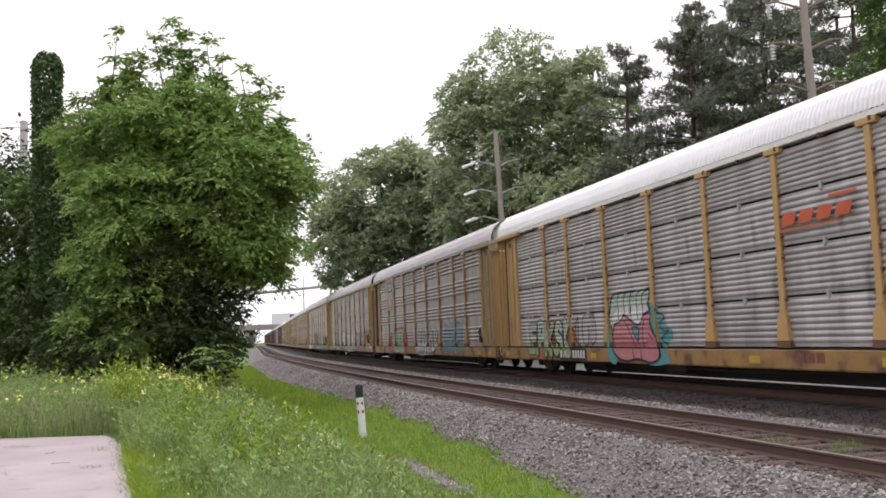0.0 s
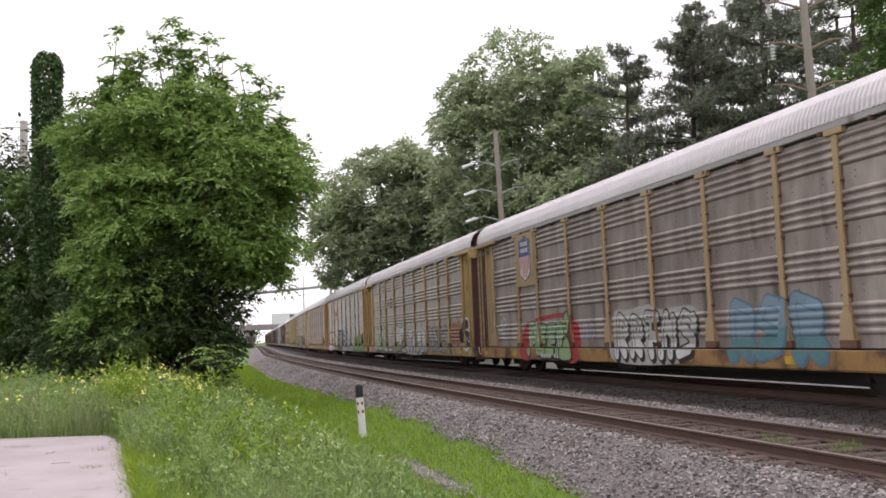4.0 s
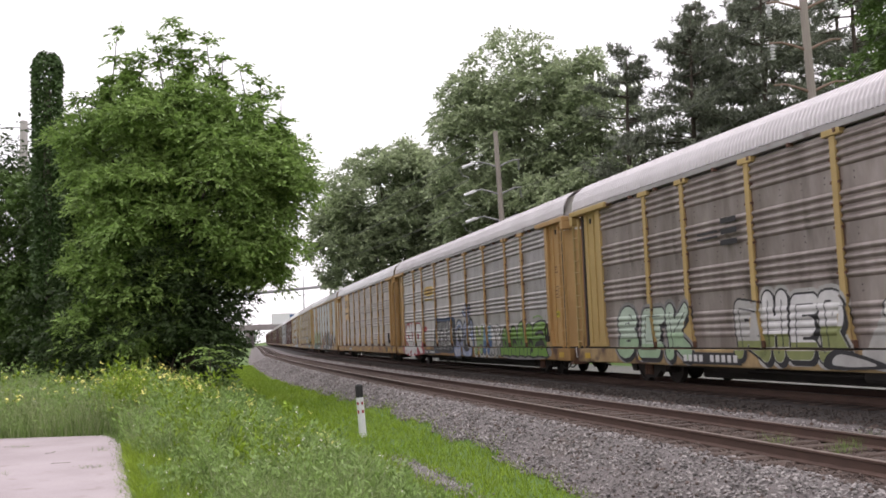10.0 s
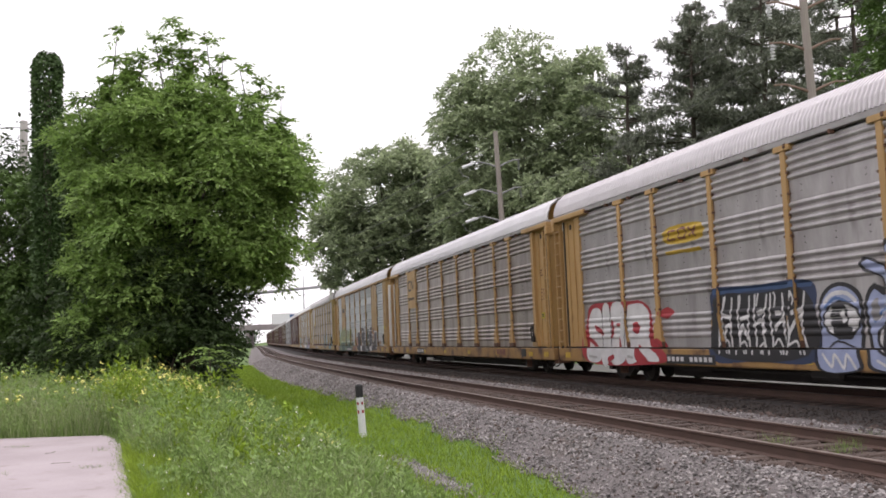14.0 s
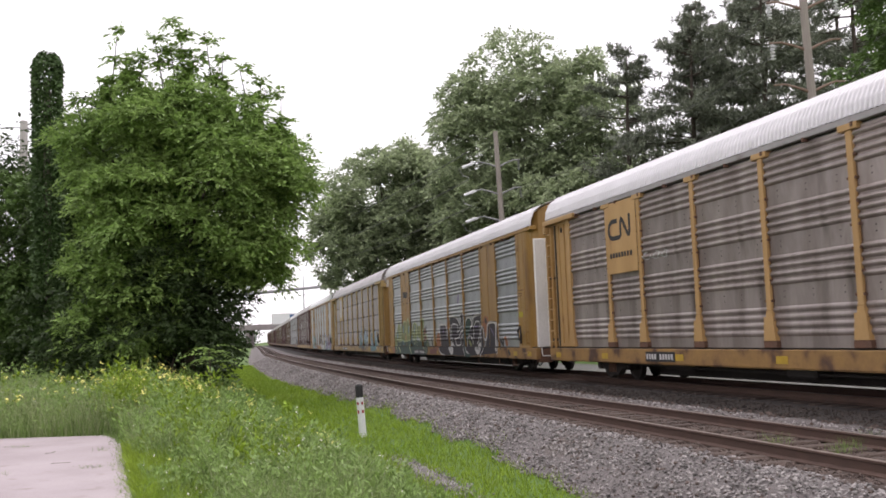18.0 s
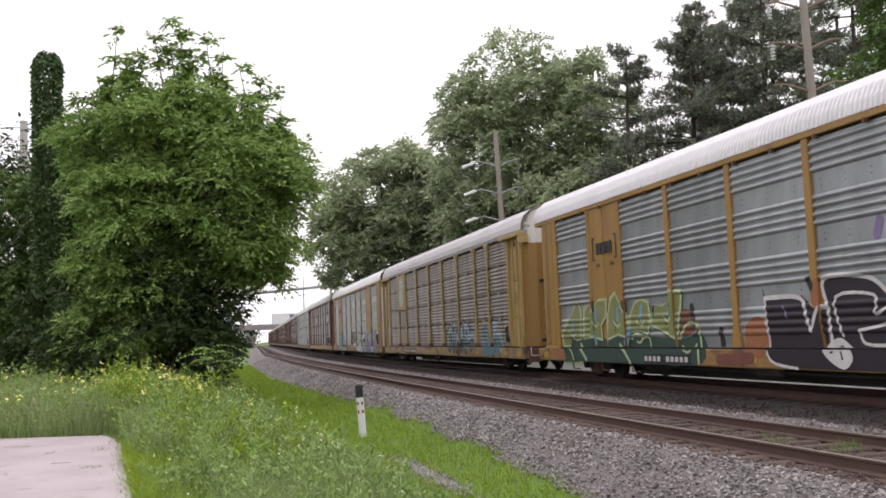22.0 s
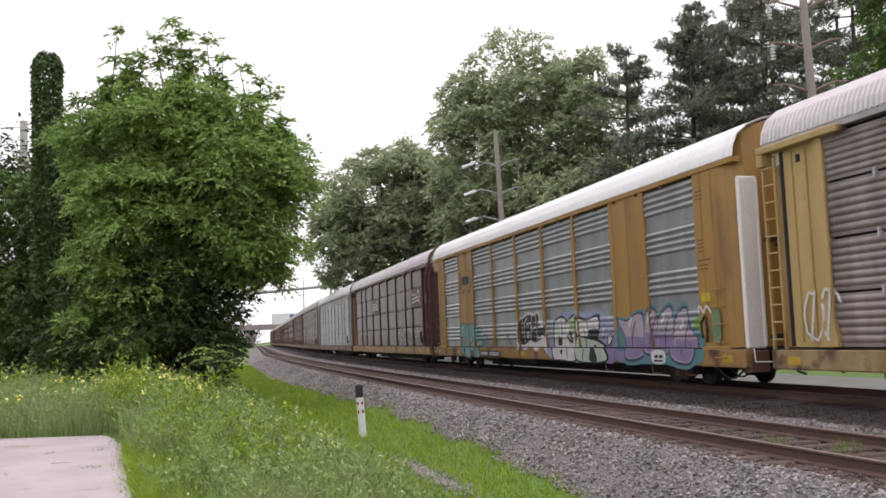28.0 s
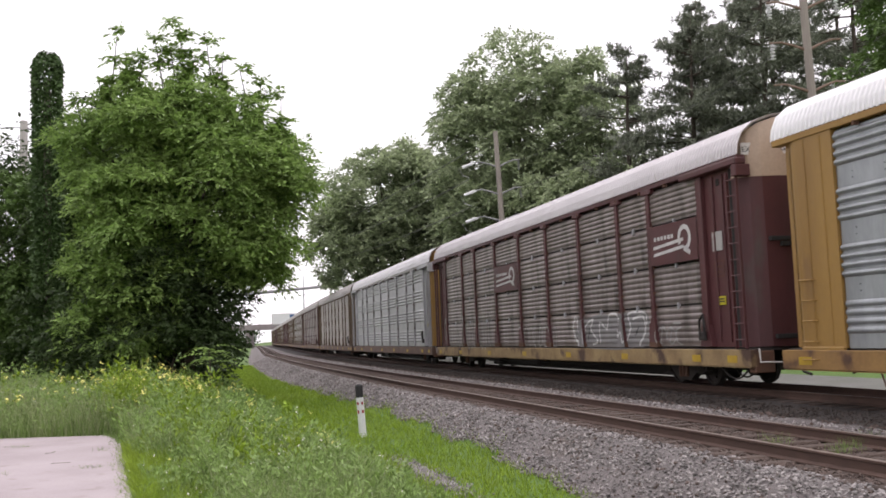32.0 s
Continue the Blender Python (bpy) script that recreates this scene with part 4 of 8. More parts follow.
# ---- sprayed lettering that follows the ribs ----
EDGES_TRI = [-12.05, -9.12, -7.10, -4.22, -1.29, 1.59, 4.48, 7.40, 9.38, 12.05]
EDGES_BI = [-12.0, -9.4, -7.28, -4.45, -1.5, 1.38, 4.28, 7.2, 9.25, 12.0]
def spans(poly, z):
    xs = []
    for i in range(len(poly)):
        (x0, a), (x1, b) = poly[i], poly[(i + 1) % len(poly)]
        if (a > z) != (b > z):
            xs.append(x0 + (z - a) * (x1 - x0) / (b - a))
    xs.sort()
    return list(zip(xs[::2], xs[1::2]))


POST_ZONES = {}


def zones_at(style, z):
    """What stands proud of a car's panels at a height: (x0, x1, y)."""
    out = []
    if style == "bold":
        for k, x in enumerate(EDGES_BI[1:-1]):
            w = 0.11 if z > 1.5 else 0.11 + 0.09 * (1.5 - z) / 0.52
            out.append((x - w, x + w, -1.570))
        out += [(EDGES_BI[1], EDGES_BI[2], -1.55), (EDGES_BI[7], EDGES_BI[8], -1.55), (12.0, 13.2, -1.572), (-13.2, -12.0, -1.572)]
    else:
        for x in EDGES_TRI[1:-1]:
            w = 0.085 if z > 1.75 else 0.085 + 0.145 * min(1, (1.75 - z) / 0.7)
            out.append((x - w, x + w, -1.572 if z > 1.76 else -1.602))
        out += [(11.95, 12.2, -1.592), (-12.2, -11.95, -1.592), (12.2, 13.4, -1.502), (-13.4, -12.2, -1.502)]
    return out


def lay(soup, a, b, p, q, style, mi, lift, r=None, t=None):
    """One level strip of paint from height a to b, over panels and the posts before them."""
    r, t = p if r is None else r, q if t is None else t
    if a < Z0:
        y = -1.605 - lift
        soup.add([(p, y, a), (q, y, a), (t, y, b), (r, y, b)], [(0, 1, 2, 3)], mi)
        return
    ya, yb = depth_at(style, a) - lift, depth_at(style, b) - lift
    key = (style, round(a, 2))
    if key not in POST_ZONES:
        POST_ZONES[key] = zones_at(style, a)
    zones = [(x0, x1, y) for x0, x1, y in POST_ZONES[key] if x0 < q and x1 > p]
    if not zones:
        soup.add([(p, ya, a), (q, ya, a), (t, yb, b), (r, yb, b)], [(0, 1, 2, 3)], mi)
        return
    cuts = sorted({p, q} | {min(max(x, p), q) for z in zones for x in z[:2]})
    for u, v in zip(cuts, cuts[1:]):
        if v - u < 1e-4:
            continue
        m = (u + v) / 2
        front = min([y for x0, x1, y in zones if x0 < m < x1], default=None)
        e, f = (ya, yb) if front is None else (front - lift, front - lift)
        u2, v2 = (r if u == p else u), (t if v == q else v)
        soup.add([(u, e, a), (v, e, a), (v2, f, b), (u2, f, b)], [(0, 1, 2, 3)], mi)


def spray(soup, poly, style, mi, lift, step=0.028):
    """Fill an outline of (x, z) on a car's side, in strips that bend with the ribs."""
    zs = [q[1] for q in poly]
    lo, hi = min(zs), max(zs)
    n = max(2, int((hi - lo) / step))
    levels = [lo + 1e-3 + (hi - lo - 2e-3) * k / n for k in range(n + 1)]
    if lo < Z0 < hi:
        levels = sorted(levels + [Z0 - 0.03, Z0 + 0.004])
    for a, b in zip(levels, levels[1:]):
        if a < Z0 and b > Z0 - 0.02:
            continue
        sa, sb = spans(poly, a), spans(poly, b)
        if len(sa) != len(sb):
            sa = sb = spans(poly, (a + b) / 2)
        for (p, q), (r, t) in zip(sa, sb):
            lay(soup, a, b, p, q, style, mi, lift, r, t)


def stroke(points, width):
    """The outline of a thick line through (x, z) points."""
    left, right = [], []
    for i, (x, z) in enumerate(points):
        ax, az = points[max(i - 1, 0)]
        bx, bz = points[min(i + 1, len(points) - 1)]
        n = math.hypot(bx - ax, bz - az) or 1
        nx, nz = -(bz - az) / n * width / 2, (bx - ax) / n * width / 2
        left.append((x + nx, z + nz))
        right.append((x - nx, z - nz))
    return left + right[::-1]


def arc(cx, cz, rx, rz, a0, a1, n=8):
    return [(cx + rx * math.cos(math.radians(a0 + (a1 - a0) * k / n)), cz + rz * math.sin(math.radians(a0 + (a1 - a0) * k / n))) for k in range(n + 1)]


GLYPHS = {
    "S": [arc(0.5, 0.73, 0.34, 0.25, 20, 250) + arc(0.5, 0.27, 0.36, 0.25, 90, -160)],
    "E": [[(0.9, 0.95), (0.15, 0.95), (0.15, 0.05), (0.9, 0.05)], [(0.15, 0.5), (0.75, 0.52)]],
    "R": [[(0.15, 0.0), (0.15, 0.95)] + arc(0.45, 0.72, 0.36, 0.24, 90, -90), [(0.4, 0.48), (0.9, 0.0)]],
    "P": [[(0.18, 0.0), (0.18, 0.95)] + arc(0.45, 0.70, 0.4, 0.26, 90, -90) + [(0.2, 0.44)]],
    "T": [[(0.02, 0.93), (0.98, 0.97)], [(0.5, 0.95), (0.46, 0.0)]],
    "A": [[(0.05, 0.0), (0.42, 0.98), (0.58, 0.98), (0.95, 0.0)], [(0.25, 0.36), (0.78, 0.36)]],
    "K": [[(0.15, 0.0), (0.15, 1.0)], [(0.9, 1.0), (0.25, 0.48), (0.95, 0.0)]],
    "D": [[(0.15, 0.03), (0.15, 0.97)] + arc(0.3, 0.5, 0.58, 0.45, 85, -85) + [(0.15, 0.03)]],
    "I": [[(0.5, 0.0), (0.5, 0.68)], [(0.5, 0.9), (0.52, 0.98)]],
    "M": [[(0.08, 0.0), (0.15, 0.98), (0.5, 0.4), (0.85, 0.98), (0.92, 0.0)]],
    "L": [[(0.2, 1.0), (0.2, 0.05), (0.9, 0.05)]],
    "H": [[(0.14, 0.0), (0.14, 1.0)], [(0.86, 0.0), (0.86, 1.0)], [(0.14, 0.5), (0.86, 0.52)]],
    "U": [[(0.12, 1.0), (0.12, 0.35)] + arc(0.5, 0.32, 0.38, 0.30, 180, 360) + [(0.88, 1.0)]],
}


def capsules(lines, x0, x1, z0, z1, slant=0.0):
    """The short straight pieces of a glyph, set into a box."""
    out = []
    for ln in lines:
        pts = [(x0 + (x1 - x0) * (u + slant * (w - 0.5)), z0 + (z1 - z0) * w) for u, w in ln]
        out += list(zip(pts, pts[1:]))
    return out


def cut(piece, width, z):
    """Where a round-ended stroke crosses a height: (left, right) or None."""
    (ax, az), (bx, bz) = piece
    r = width / 2
    lo, hi = None, None
    for cx, cz in (piece[0], piece[1]):
        if abs(z - cz) < r:
            h = math.sqrt(r * r - (z - cz) ** 2)
            lo, hi = min(cx - h, lo if lo is not None else 9e9), max(cx + h, hi if hi is not None else -9e9)
    n = math.hypot(bx - ax, bz - az)
    if n > 1e-6:
        ox, oz = -(bz - az) / n * r, (bx - ax) / n * r
        quad = [(ax + ox, az + oz), (bx + ox, bz + oz), (bx - ox, bz - oz), (ax - ox, az - oz)]
        for p, q in spans(quad, z):
            lo, hi = min(p, lo if lo is not None else 9e9), max(q, hi if hi is not None else -9e9)
    return None if lo is None else (lo, hi)


def spray_strokes(soup, pieces, width, style, mi, lift, below=9.0, above=-9.0, step=0.02):
    """Fill the union of round-ended strokes, in level strips that bend with the ribs."""
    zs = [p[1] for q in pieces for p in q]
    lo, hi = max(min(zs) - width / 2, above), min(max(zs) + width / 2, below)
    n = max(1, int((hi - lo) / step))
    for k in range(n):
        a, b = lo + (hi - lo) * k / n, lo + (hi - lo) * (k + 1) / n
        if a < Z0 and b > Z0 - 0.04:
            continue
        m = (a + b) / 2
        got = sorted(c for c in (cut(q, width, m) for q in pieces) if c)
        merged = []
        for p, q in got:
            if merged and p <= merged[-1][1] + 0.004:
                merged[-1][1] = max(merged[-1][1], q)
            else:
                merged.append([p, q])
        for p, q in merged:
            lay(soup, a, b, p, q, style, mi, lift)


def abstract(r):
    """Strokes of a blocky letter-like shape that spells nothing."""
    j = lambda v: v + r.uniform(-0.07, 0.07)
    kind = r.randrange(5)
    if kind == 0:
        return [[(j(0.15), -0.02), (j(0.1), j(0.55)), (j(0.2), 1.0)], [(j(0.8), 0.0), (j(0.85), 0.9)], [(0.15, j(0.62)), (0.5, j(0.75)), (0.82, j(0.35))]]
    if kind == 1:
        return [arc(0.5, 0.5, 0.36, 0.46, j(0.4) * 100, j(3.2) * 100, 9), [(j(0.5), j(0.45)), (0.9, j(0.45)), (0.88, j(0.1))]]
    if kind == 2:
        return [[(j(0.1), 0.98), (0.9, j(0.93))], [(j(0.5), 0.95), (j(0.45), j(0.4)), (j(0.62), 0.0)], [(0.45, j(0.42)), (0.95, j(0.5))]]
    if kind == 3:
        return [[(j(0.2), 0.0), (j(0.15), 1.0), (j(0.75), j(0.85)), (j(0.8), j(0.55)), (0.25, j(0.48)), (0.95, 0.02)]]
    return [[(0.9, j(0.9)), (j(0.3), 1.0), (j(0.1), j(0.7)), (j(0.8), j(0.42)), (j(0.85), j(0.12)), (0.1, 0.02)], [(j(0.95), 0.9), (1.0, j(0.7))]]


def shifted(pieces, dx, dz):
    return [((p[0] + dx, p[1] + dz), (q[0] + dx, q[1] + dz)) for p, q in pieces]


def graffiti(car, style, a0, a1, z0, z1, letters, fill, line="ink", accent=None, halo=None, seed=1, word="", fat=0.40, block=0.07, rim=0.0, shine=None, inner=True):
    """Fat outlined sprayed letters with a cast block, each a part; without a word they spell nothing."""
    r = random.Random(seed * 101 + letters)
    mats = [M["g_" + n] for n in (fill or line, line, accent or fill or line, halo or line, shine or "white")]
    x0, x1 = a0 - HALF, a1 - HALF
    n = len(word) or letters
    w = (x1 - x0) / n
    for k in range(n):
        s = Soup()
        p0, p1 = x0 + (k + 0.06) * w, x0 + (k + 1.0) * w
        h = z1 - z0
        width = min(fat * w, 0.27 * h)
        t = min(0.045, 0.12 * width + 0.016)
        q0 = z0 + width / 2 + t + 0.05 * h * r.random()
        q1 = z1 - width / 2 - t - 0.09 * h * r.random()
        p0, p1 = p0 + width * 0.28, p1 - width * 0.28
        g = GLYPHS[word[k]] if word else abstract(r)
        pieces = capsules(g, p0, p1, q0, q1, r.uniform(-0.10, 0.16))
        up = 0.0016 * k
        if halo:
            spray_strokes(s, pieces, width + 2 * t + 0.16 + rim, style, 3, 0.002 + up / 2)
        if block:
            spray_strokes(s, shifted(pieces, block, -block * 0.8), width + 1.4 * t, style, 1, 0.005 + up)
        spray_strokes(s, pieces, width + 2 * t, style, 1, 0.006 + up)
        if fill:
            spray_strokes(s, pieces, width, style, 0, 0.008 + up)
        else:
            spray_strokes(s, pieces, width, style, 2, 0.008 + up)
        if accent and fill:
            mid = q0 + (q1 - q0) * r.uniform(0.2, 0.5)
            spray_strokes(s, pieces, width * 0.96, style, 2, 0.0095 + up, below=mid)
        if shine:
            for c in (pieces[0], pieces[-1]):
                (ax, az), (bx, bz) = c
                spray_strokes(s, [((ax * 0.8 + bx * 0.2 - width * 0.25, az * 0.8 + bz * 0.2), (ax * 0.35 + bx * 0.65 - width * 0.25, az * 0.35 + bz * 0.65))], width * 0.16, style, 4, 0.0112 + up)
        if inner and width > 0.14:
            spray_strokes(s, pieces[: 2 + k % 2], 0.03, style, 1, 0.0125 + up)
        part("graffiti", s.mesh("graffiti", mats), car)


def smooth_ring(pts, n=5, closed=True):
    """A rounded line through a few points."""
    out, m = [], len(pts)
    for i in range(m if closed else m - 1):
        at = lambda k: pts[k % m] if closed else pts[min(max(k, 0), m - 1)]
        a, b, c, d = at(i - 1), at(i), at(i + 1), at(i + 2)
        for k in range(n):
            u = k / n
            out.append(tuple(0.5 * (2 * b[j] + (c[j] - a[j]) * u + (2 * a[j] - 5 * b[j] + 4 * c[j] - d[j]) * u * u + (3 * b[j] - a[j] - 3 * c[j] + d[j]) * u ** 3) for j in (0, 1)))
    return out if closed else out + [pts[-1]]


def mural(car, style, shapes, label="", base=0.004):
    """Sprayed shapes in layers: (paint, None for a rounded filled ring, 0 for a sharp one or a line's width, points of (a, z))."""
    s = Soup()
    paints = []
    for k, (paint, width, pts) in enumerate(shapes):
        if paint not in paints:
            paints.append(paint)
        mi, lift = paints.index(paint), base + 0.0014 * k
        pts = [(a - HALF, z) for a, z in pts]
        if width is None or width == 0:
            spray(s, smooth_ring(pts) if width is None else pts, style, mi, lift, 0.022)
        else:
            line = smooth_ring(pts, 4, False)
            spray_strokes(s, list(zip(line, line[1:])), width, style, mi, lift, step=0.016)
    return part("graffiti", s.mesh("graffiti", [M["g_" + p] for p in paints]), car, label)


def egg(a, z, ra, rz, n=8):
    return [(a + ra * math.cos(k * math.tau / n), z + rz * math.sin(k * math.tau / n)) for k in range(n)]


def tag(car, style, a0, a1, z0, z1, ink="white", seed=1, width=0.05):
    """A quick scrawl of looping strokes."""
    r = random.Random(seed)
    s = Soup()
    n = max(2, int((a1 - a0) / 0.45))
    for k in range(n):
        cx = a0 - HALF + (k + 0.5) * (a1 - a0) / n
        w, h = (a1 - a0) / n * 0.5, (z1 - z0) / 2
        cz = (z0 + z1) / 2
        ph, sweep = r.random() * 6, 3.5 + 2 * r.random()
        pts = [(cx + w * math.cos(ph + sweep * j / 9), cz + h * math.sin(ph + sweep * j / 9) * (0.8 + 0.3 * r.random())) for j in range(10)]
        spray(s, stroke(pts, width), style, 0, 0.008)
        if r.random() < 0.6:
            spray(s, stroke([(cx - 0.4 * w, cz - h), (cx + 0.3 * w * r.random(), cz + h)], width), style, 0, 0.008)
    return part("graffiti", s.mesh("graffiti", M["g_" + ink]), car)


def plate(car, name, a0, a1, z0, z1, paint, label="", y=-1.575, thick=0.014, at=None):
    me = Soup().box(a0 - HALF, a1 - HALF, y - thick, y, z0, z1, 0, 0.006).mesh(name, M[paint])
    return part(name, me, car, label)


def marks(car, name, boxes, paint, y, label=""):
    """Flat painted bars, each (a0, a1, z0, z1)."""
    s = Soup()
    for a0, a1, z0, z1 in boxes:
        s.box(a0 - HALF, a1 - HALF, y - 0.004, y, z0, z1)
    return part(name, s.mesh(name, M[paint]), car, label)


def bars(a0, a1, z0, z1, n, fill=0.62, seed=3):
    r = random.Random(seed)
    w = (a1 - a0) / n
    return [(a0 + k * w, a0 + (k + fill + 0.15 * r.random()) * w, z0, z1) for k in range(n)]


def bolted_number(car, a0, a1, z0=0.60, z1=0.86):
    p = plate(car, "number_panel", a0, a1, z0, z1, "g_ink", "black number panel with white marks", -1.605, 0.008)
    n = 10
    w = (a1 - a0 - 0.12) / n
    bar = shared(("number_bar", round(w, 3), z0, z1), lambda: Soup().box(0, w * 0.62, -1.618, -1.614, z0 + 0.06, z1 - 0.06).mesh("number_bar", M["g_white"]))
    for k in range(n):
        if k != 4:
            part("number_bar", bar, p, at=Matrix.Translation((a0 - HALF + 0.06 + k * w, 0, 0)))


# ---- the kinds of car ----
TURN = pose(0, 0, 0, 0, 0, 180)


def common(car, roof, sill, fascia):
    part("roof", roof_mesh(roof), car)
    part("underframe", underframe_mesh(), car)
    # Near-black box filling the body, standing in for the shade inside.
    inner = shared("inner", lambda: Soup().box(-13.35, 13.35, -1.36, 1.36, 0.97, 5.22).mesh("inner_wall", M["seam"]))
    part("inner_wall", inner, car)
    sm = shared(("sill", sill), lambda: Soup().box(-13.95, 13.95, -1.60, -1.42, 0.55, 0.93, 0, 0.012).box(-13.9, 13.9, -1.58, -1.42, 0.53, 0.56, 0).mesh("side_sill", M[sill]))
    fm = shared(("fascia", fascia), lambda: Soup().box(-13.85, 13.85, -1.585, -1.36, 5.115, 5.245, 0, 0.012).mesh("top_rail", M[fascia]))
    cl = shared("clip", lambda: Soup().box(-0.03, 0.03, -1.62, -1.5, 5.04, 5.125).mesh("clip", M["rust_brown"]))
    for m in (Matrix(), TURN):
        part("side_sill", sm, car, at=m)
        part("top_rail", fm, car, at=m)
        part("coupler", coupler_mesh(), car, at=m)
        part("air_hose", air_hose_mesh(), car, at=m)
        part("end_step", end_step_mesh(), car, at=m)
        part("cut_lever", cut_lever_mesh(), car, at=m)
        part("brake_hose", hose_mesh(), car, at=m)
    for x in np.arange(-11.3, 11.4, 1.45):
        part("clip", cl, car, at=Matrix.Translation((float(x), 0, 0)))
    truck(car, 10.1)
    truck(car, -10.1)
    refl = shared("reflector", lambda: Soup().box(-0.2, 0.2, -1.608, -1.60, 0.64, 0.80).mesh("reflector", M["g_yellow"]))
    for x in (-13.2, -9.6, -5.2, -0.9, 3.4, 7.6, 11.6, 13.2):
        part("reflector", refl, car, at=Matrix.Translation((x, 0, 0)))


def tri_ends(car, paint, ladder, front, cap, split=4.75):
    for sx in (1, -1):
        for name, me, key in (("door_track", hood_mesh(paint), ("hood", paint)), ("door_panel", recess_mesh(paint), ("recess", paint)), ("door_rib", door_rib_mesh(paint, 12.55, 0.06), ("door_rib", paint, 1)), ("door_rib", door_rib_mesh(paint, 13.0, 0.05), ("door_rib", paint, 2)), ("door_slot", slot_mesh(), "door_slot"), ("door_gap", edge_gap_mesh(), "door_gap"), ("door_jamb", jamb_mesh(paint), ("jamb", paint))):
            near = me if sx == 1 else mirrored(me, key)
            far = me if sx == -1 else mirrored(me, key)
            part(name, near, car)
            part(name, far, car, at=TURN)
        for m in (Matrix.Translation((13.62 * sx, 0, 0)), TURN @ Matrix.Translation((13.62 * sx, 0, 0))):
            part("ladder", ladder_mesh(ladder), car, at=m)
    part("end_door", end_door_mesh(front, cap, split), car)
    part("end_door", end_door_mesh(front, cap, split), car, at=TURN)
    marks(car, "stencil_marks", [(26.95, 27.25, 3.6, 3.64), (26.95, 27.2, 3.52, 3.55), (26.95, 27.28, 3.42, 3.46), (26.9, 27.3, 2.6, 2.62), (26.9, 27.3, 2.95, 2.97), (26.9, 26.92, 2.6, 2.97), (27.28, 27.3, 2.6, 2.97), (26.97, 27.2, 2.7, 2.73), (26.97, 27.22, 2.82, 2.85)], "rust_brown", -1.475)
    sign = plate(car, "warning_sign", 26.93, 27.3, 1.95, 2.15, "g_sign_yellow", "small yellow warning sign", -1.475, 0.01)
    s = Soup()
    for z in (2.07, 2.01):
        s.box(26.98 - HALF, 27.25 - HALF, -1.489, -1.486, z, z + 0.03)
    part("sign_bars", s.mesh("sign_bars", M["g_ink"]), sign)
    lever = shared("brake_lever", lambda: Soup().tube([(11.95, -1.66, 1.25), (12.0, -1.7, 1.6), (12.12, -1.66, 1.75), (12.2, -1.68, 1.45), (12.16, -1.66, 1.15)], 0.035, 6).box(11.85, 12.15, -1.66, -1.58, 1.15, 1.35, 0, 0.02).mesh("brake_lever", M["black"]))
    part("brake_lever", lever, car)


def tri_car(label, sheet_mat, style, paint, roof, sill="sill_ochre", front="paint_ochre", cap="off_white", foot=True, skip_posts=(), fascia=None, ladder=None, split=4.75):
    car = thing("autorack_car", label, "rail car", "cars of the train")
    common(car, roof, sill, fascia or "rail_grey")
    for k in range(9):
        a, b = EDGES_TRI[k], EDGES_TRI[k + 1]
        for rows in ([style] if style == "grouped" else [style + str(r) for r in range(4)]):
            me = panel_mesh(rows, b - a - 0.02, sheet_mat)
            at = Matrix.Translation(((a + b) / 2, 0, 0))
            part("side_panel", me, car, at=at)
            part("side_panel", me, car, at=TURN @ at)
        if style != "grouped":
            tab = shared("panel_tab", lambda: Soup().box(-0.03, 0.03, -1.545, -1.46, -0.10, 0.07, 0, 0.006).mesh("panel_tab", M["paint_silver"]))
            for z in SEAMS:
                part("panel_tab", tab, car, at=Matrix.Translation(((a + b) / 2, 0, z)))
        if 0 < k:
            pm = post_mesh(paint, foot)
            part("post", pm, car, at=Matrix.Translation((a, 0, 0)))
            part("post", pm, car, at=TURN @ Matrix.Translation((a, 0, 0)))
    tri_ends(car, paint, ladder or paint, front, cap, split)
    return car




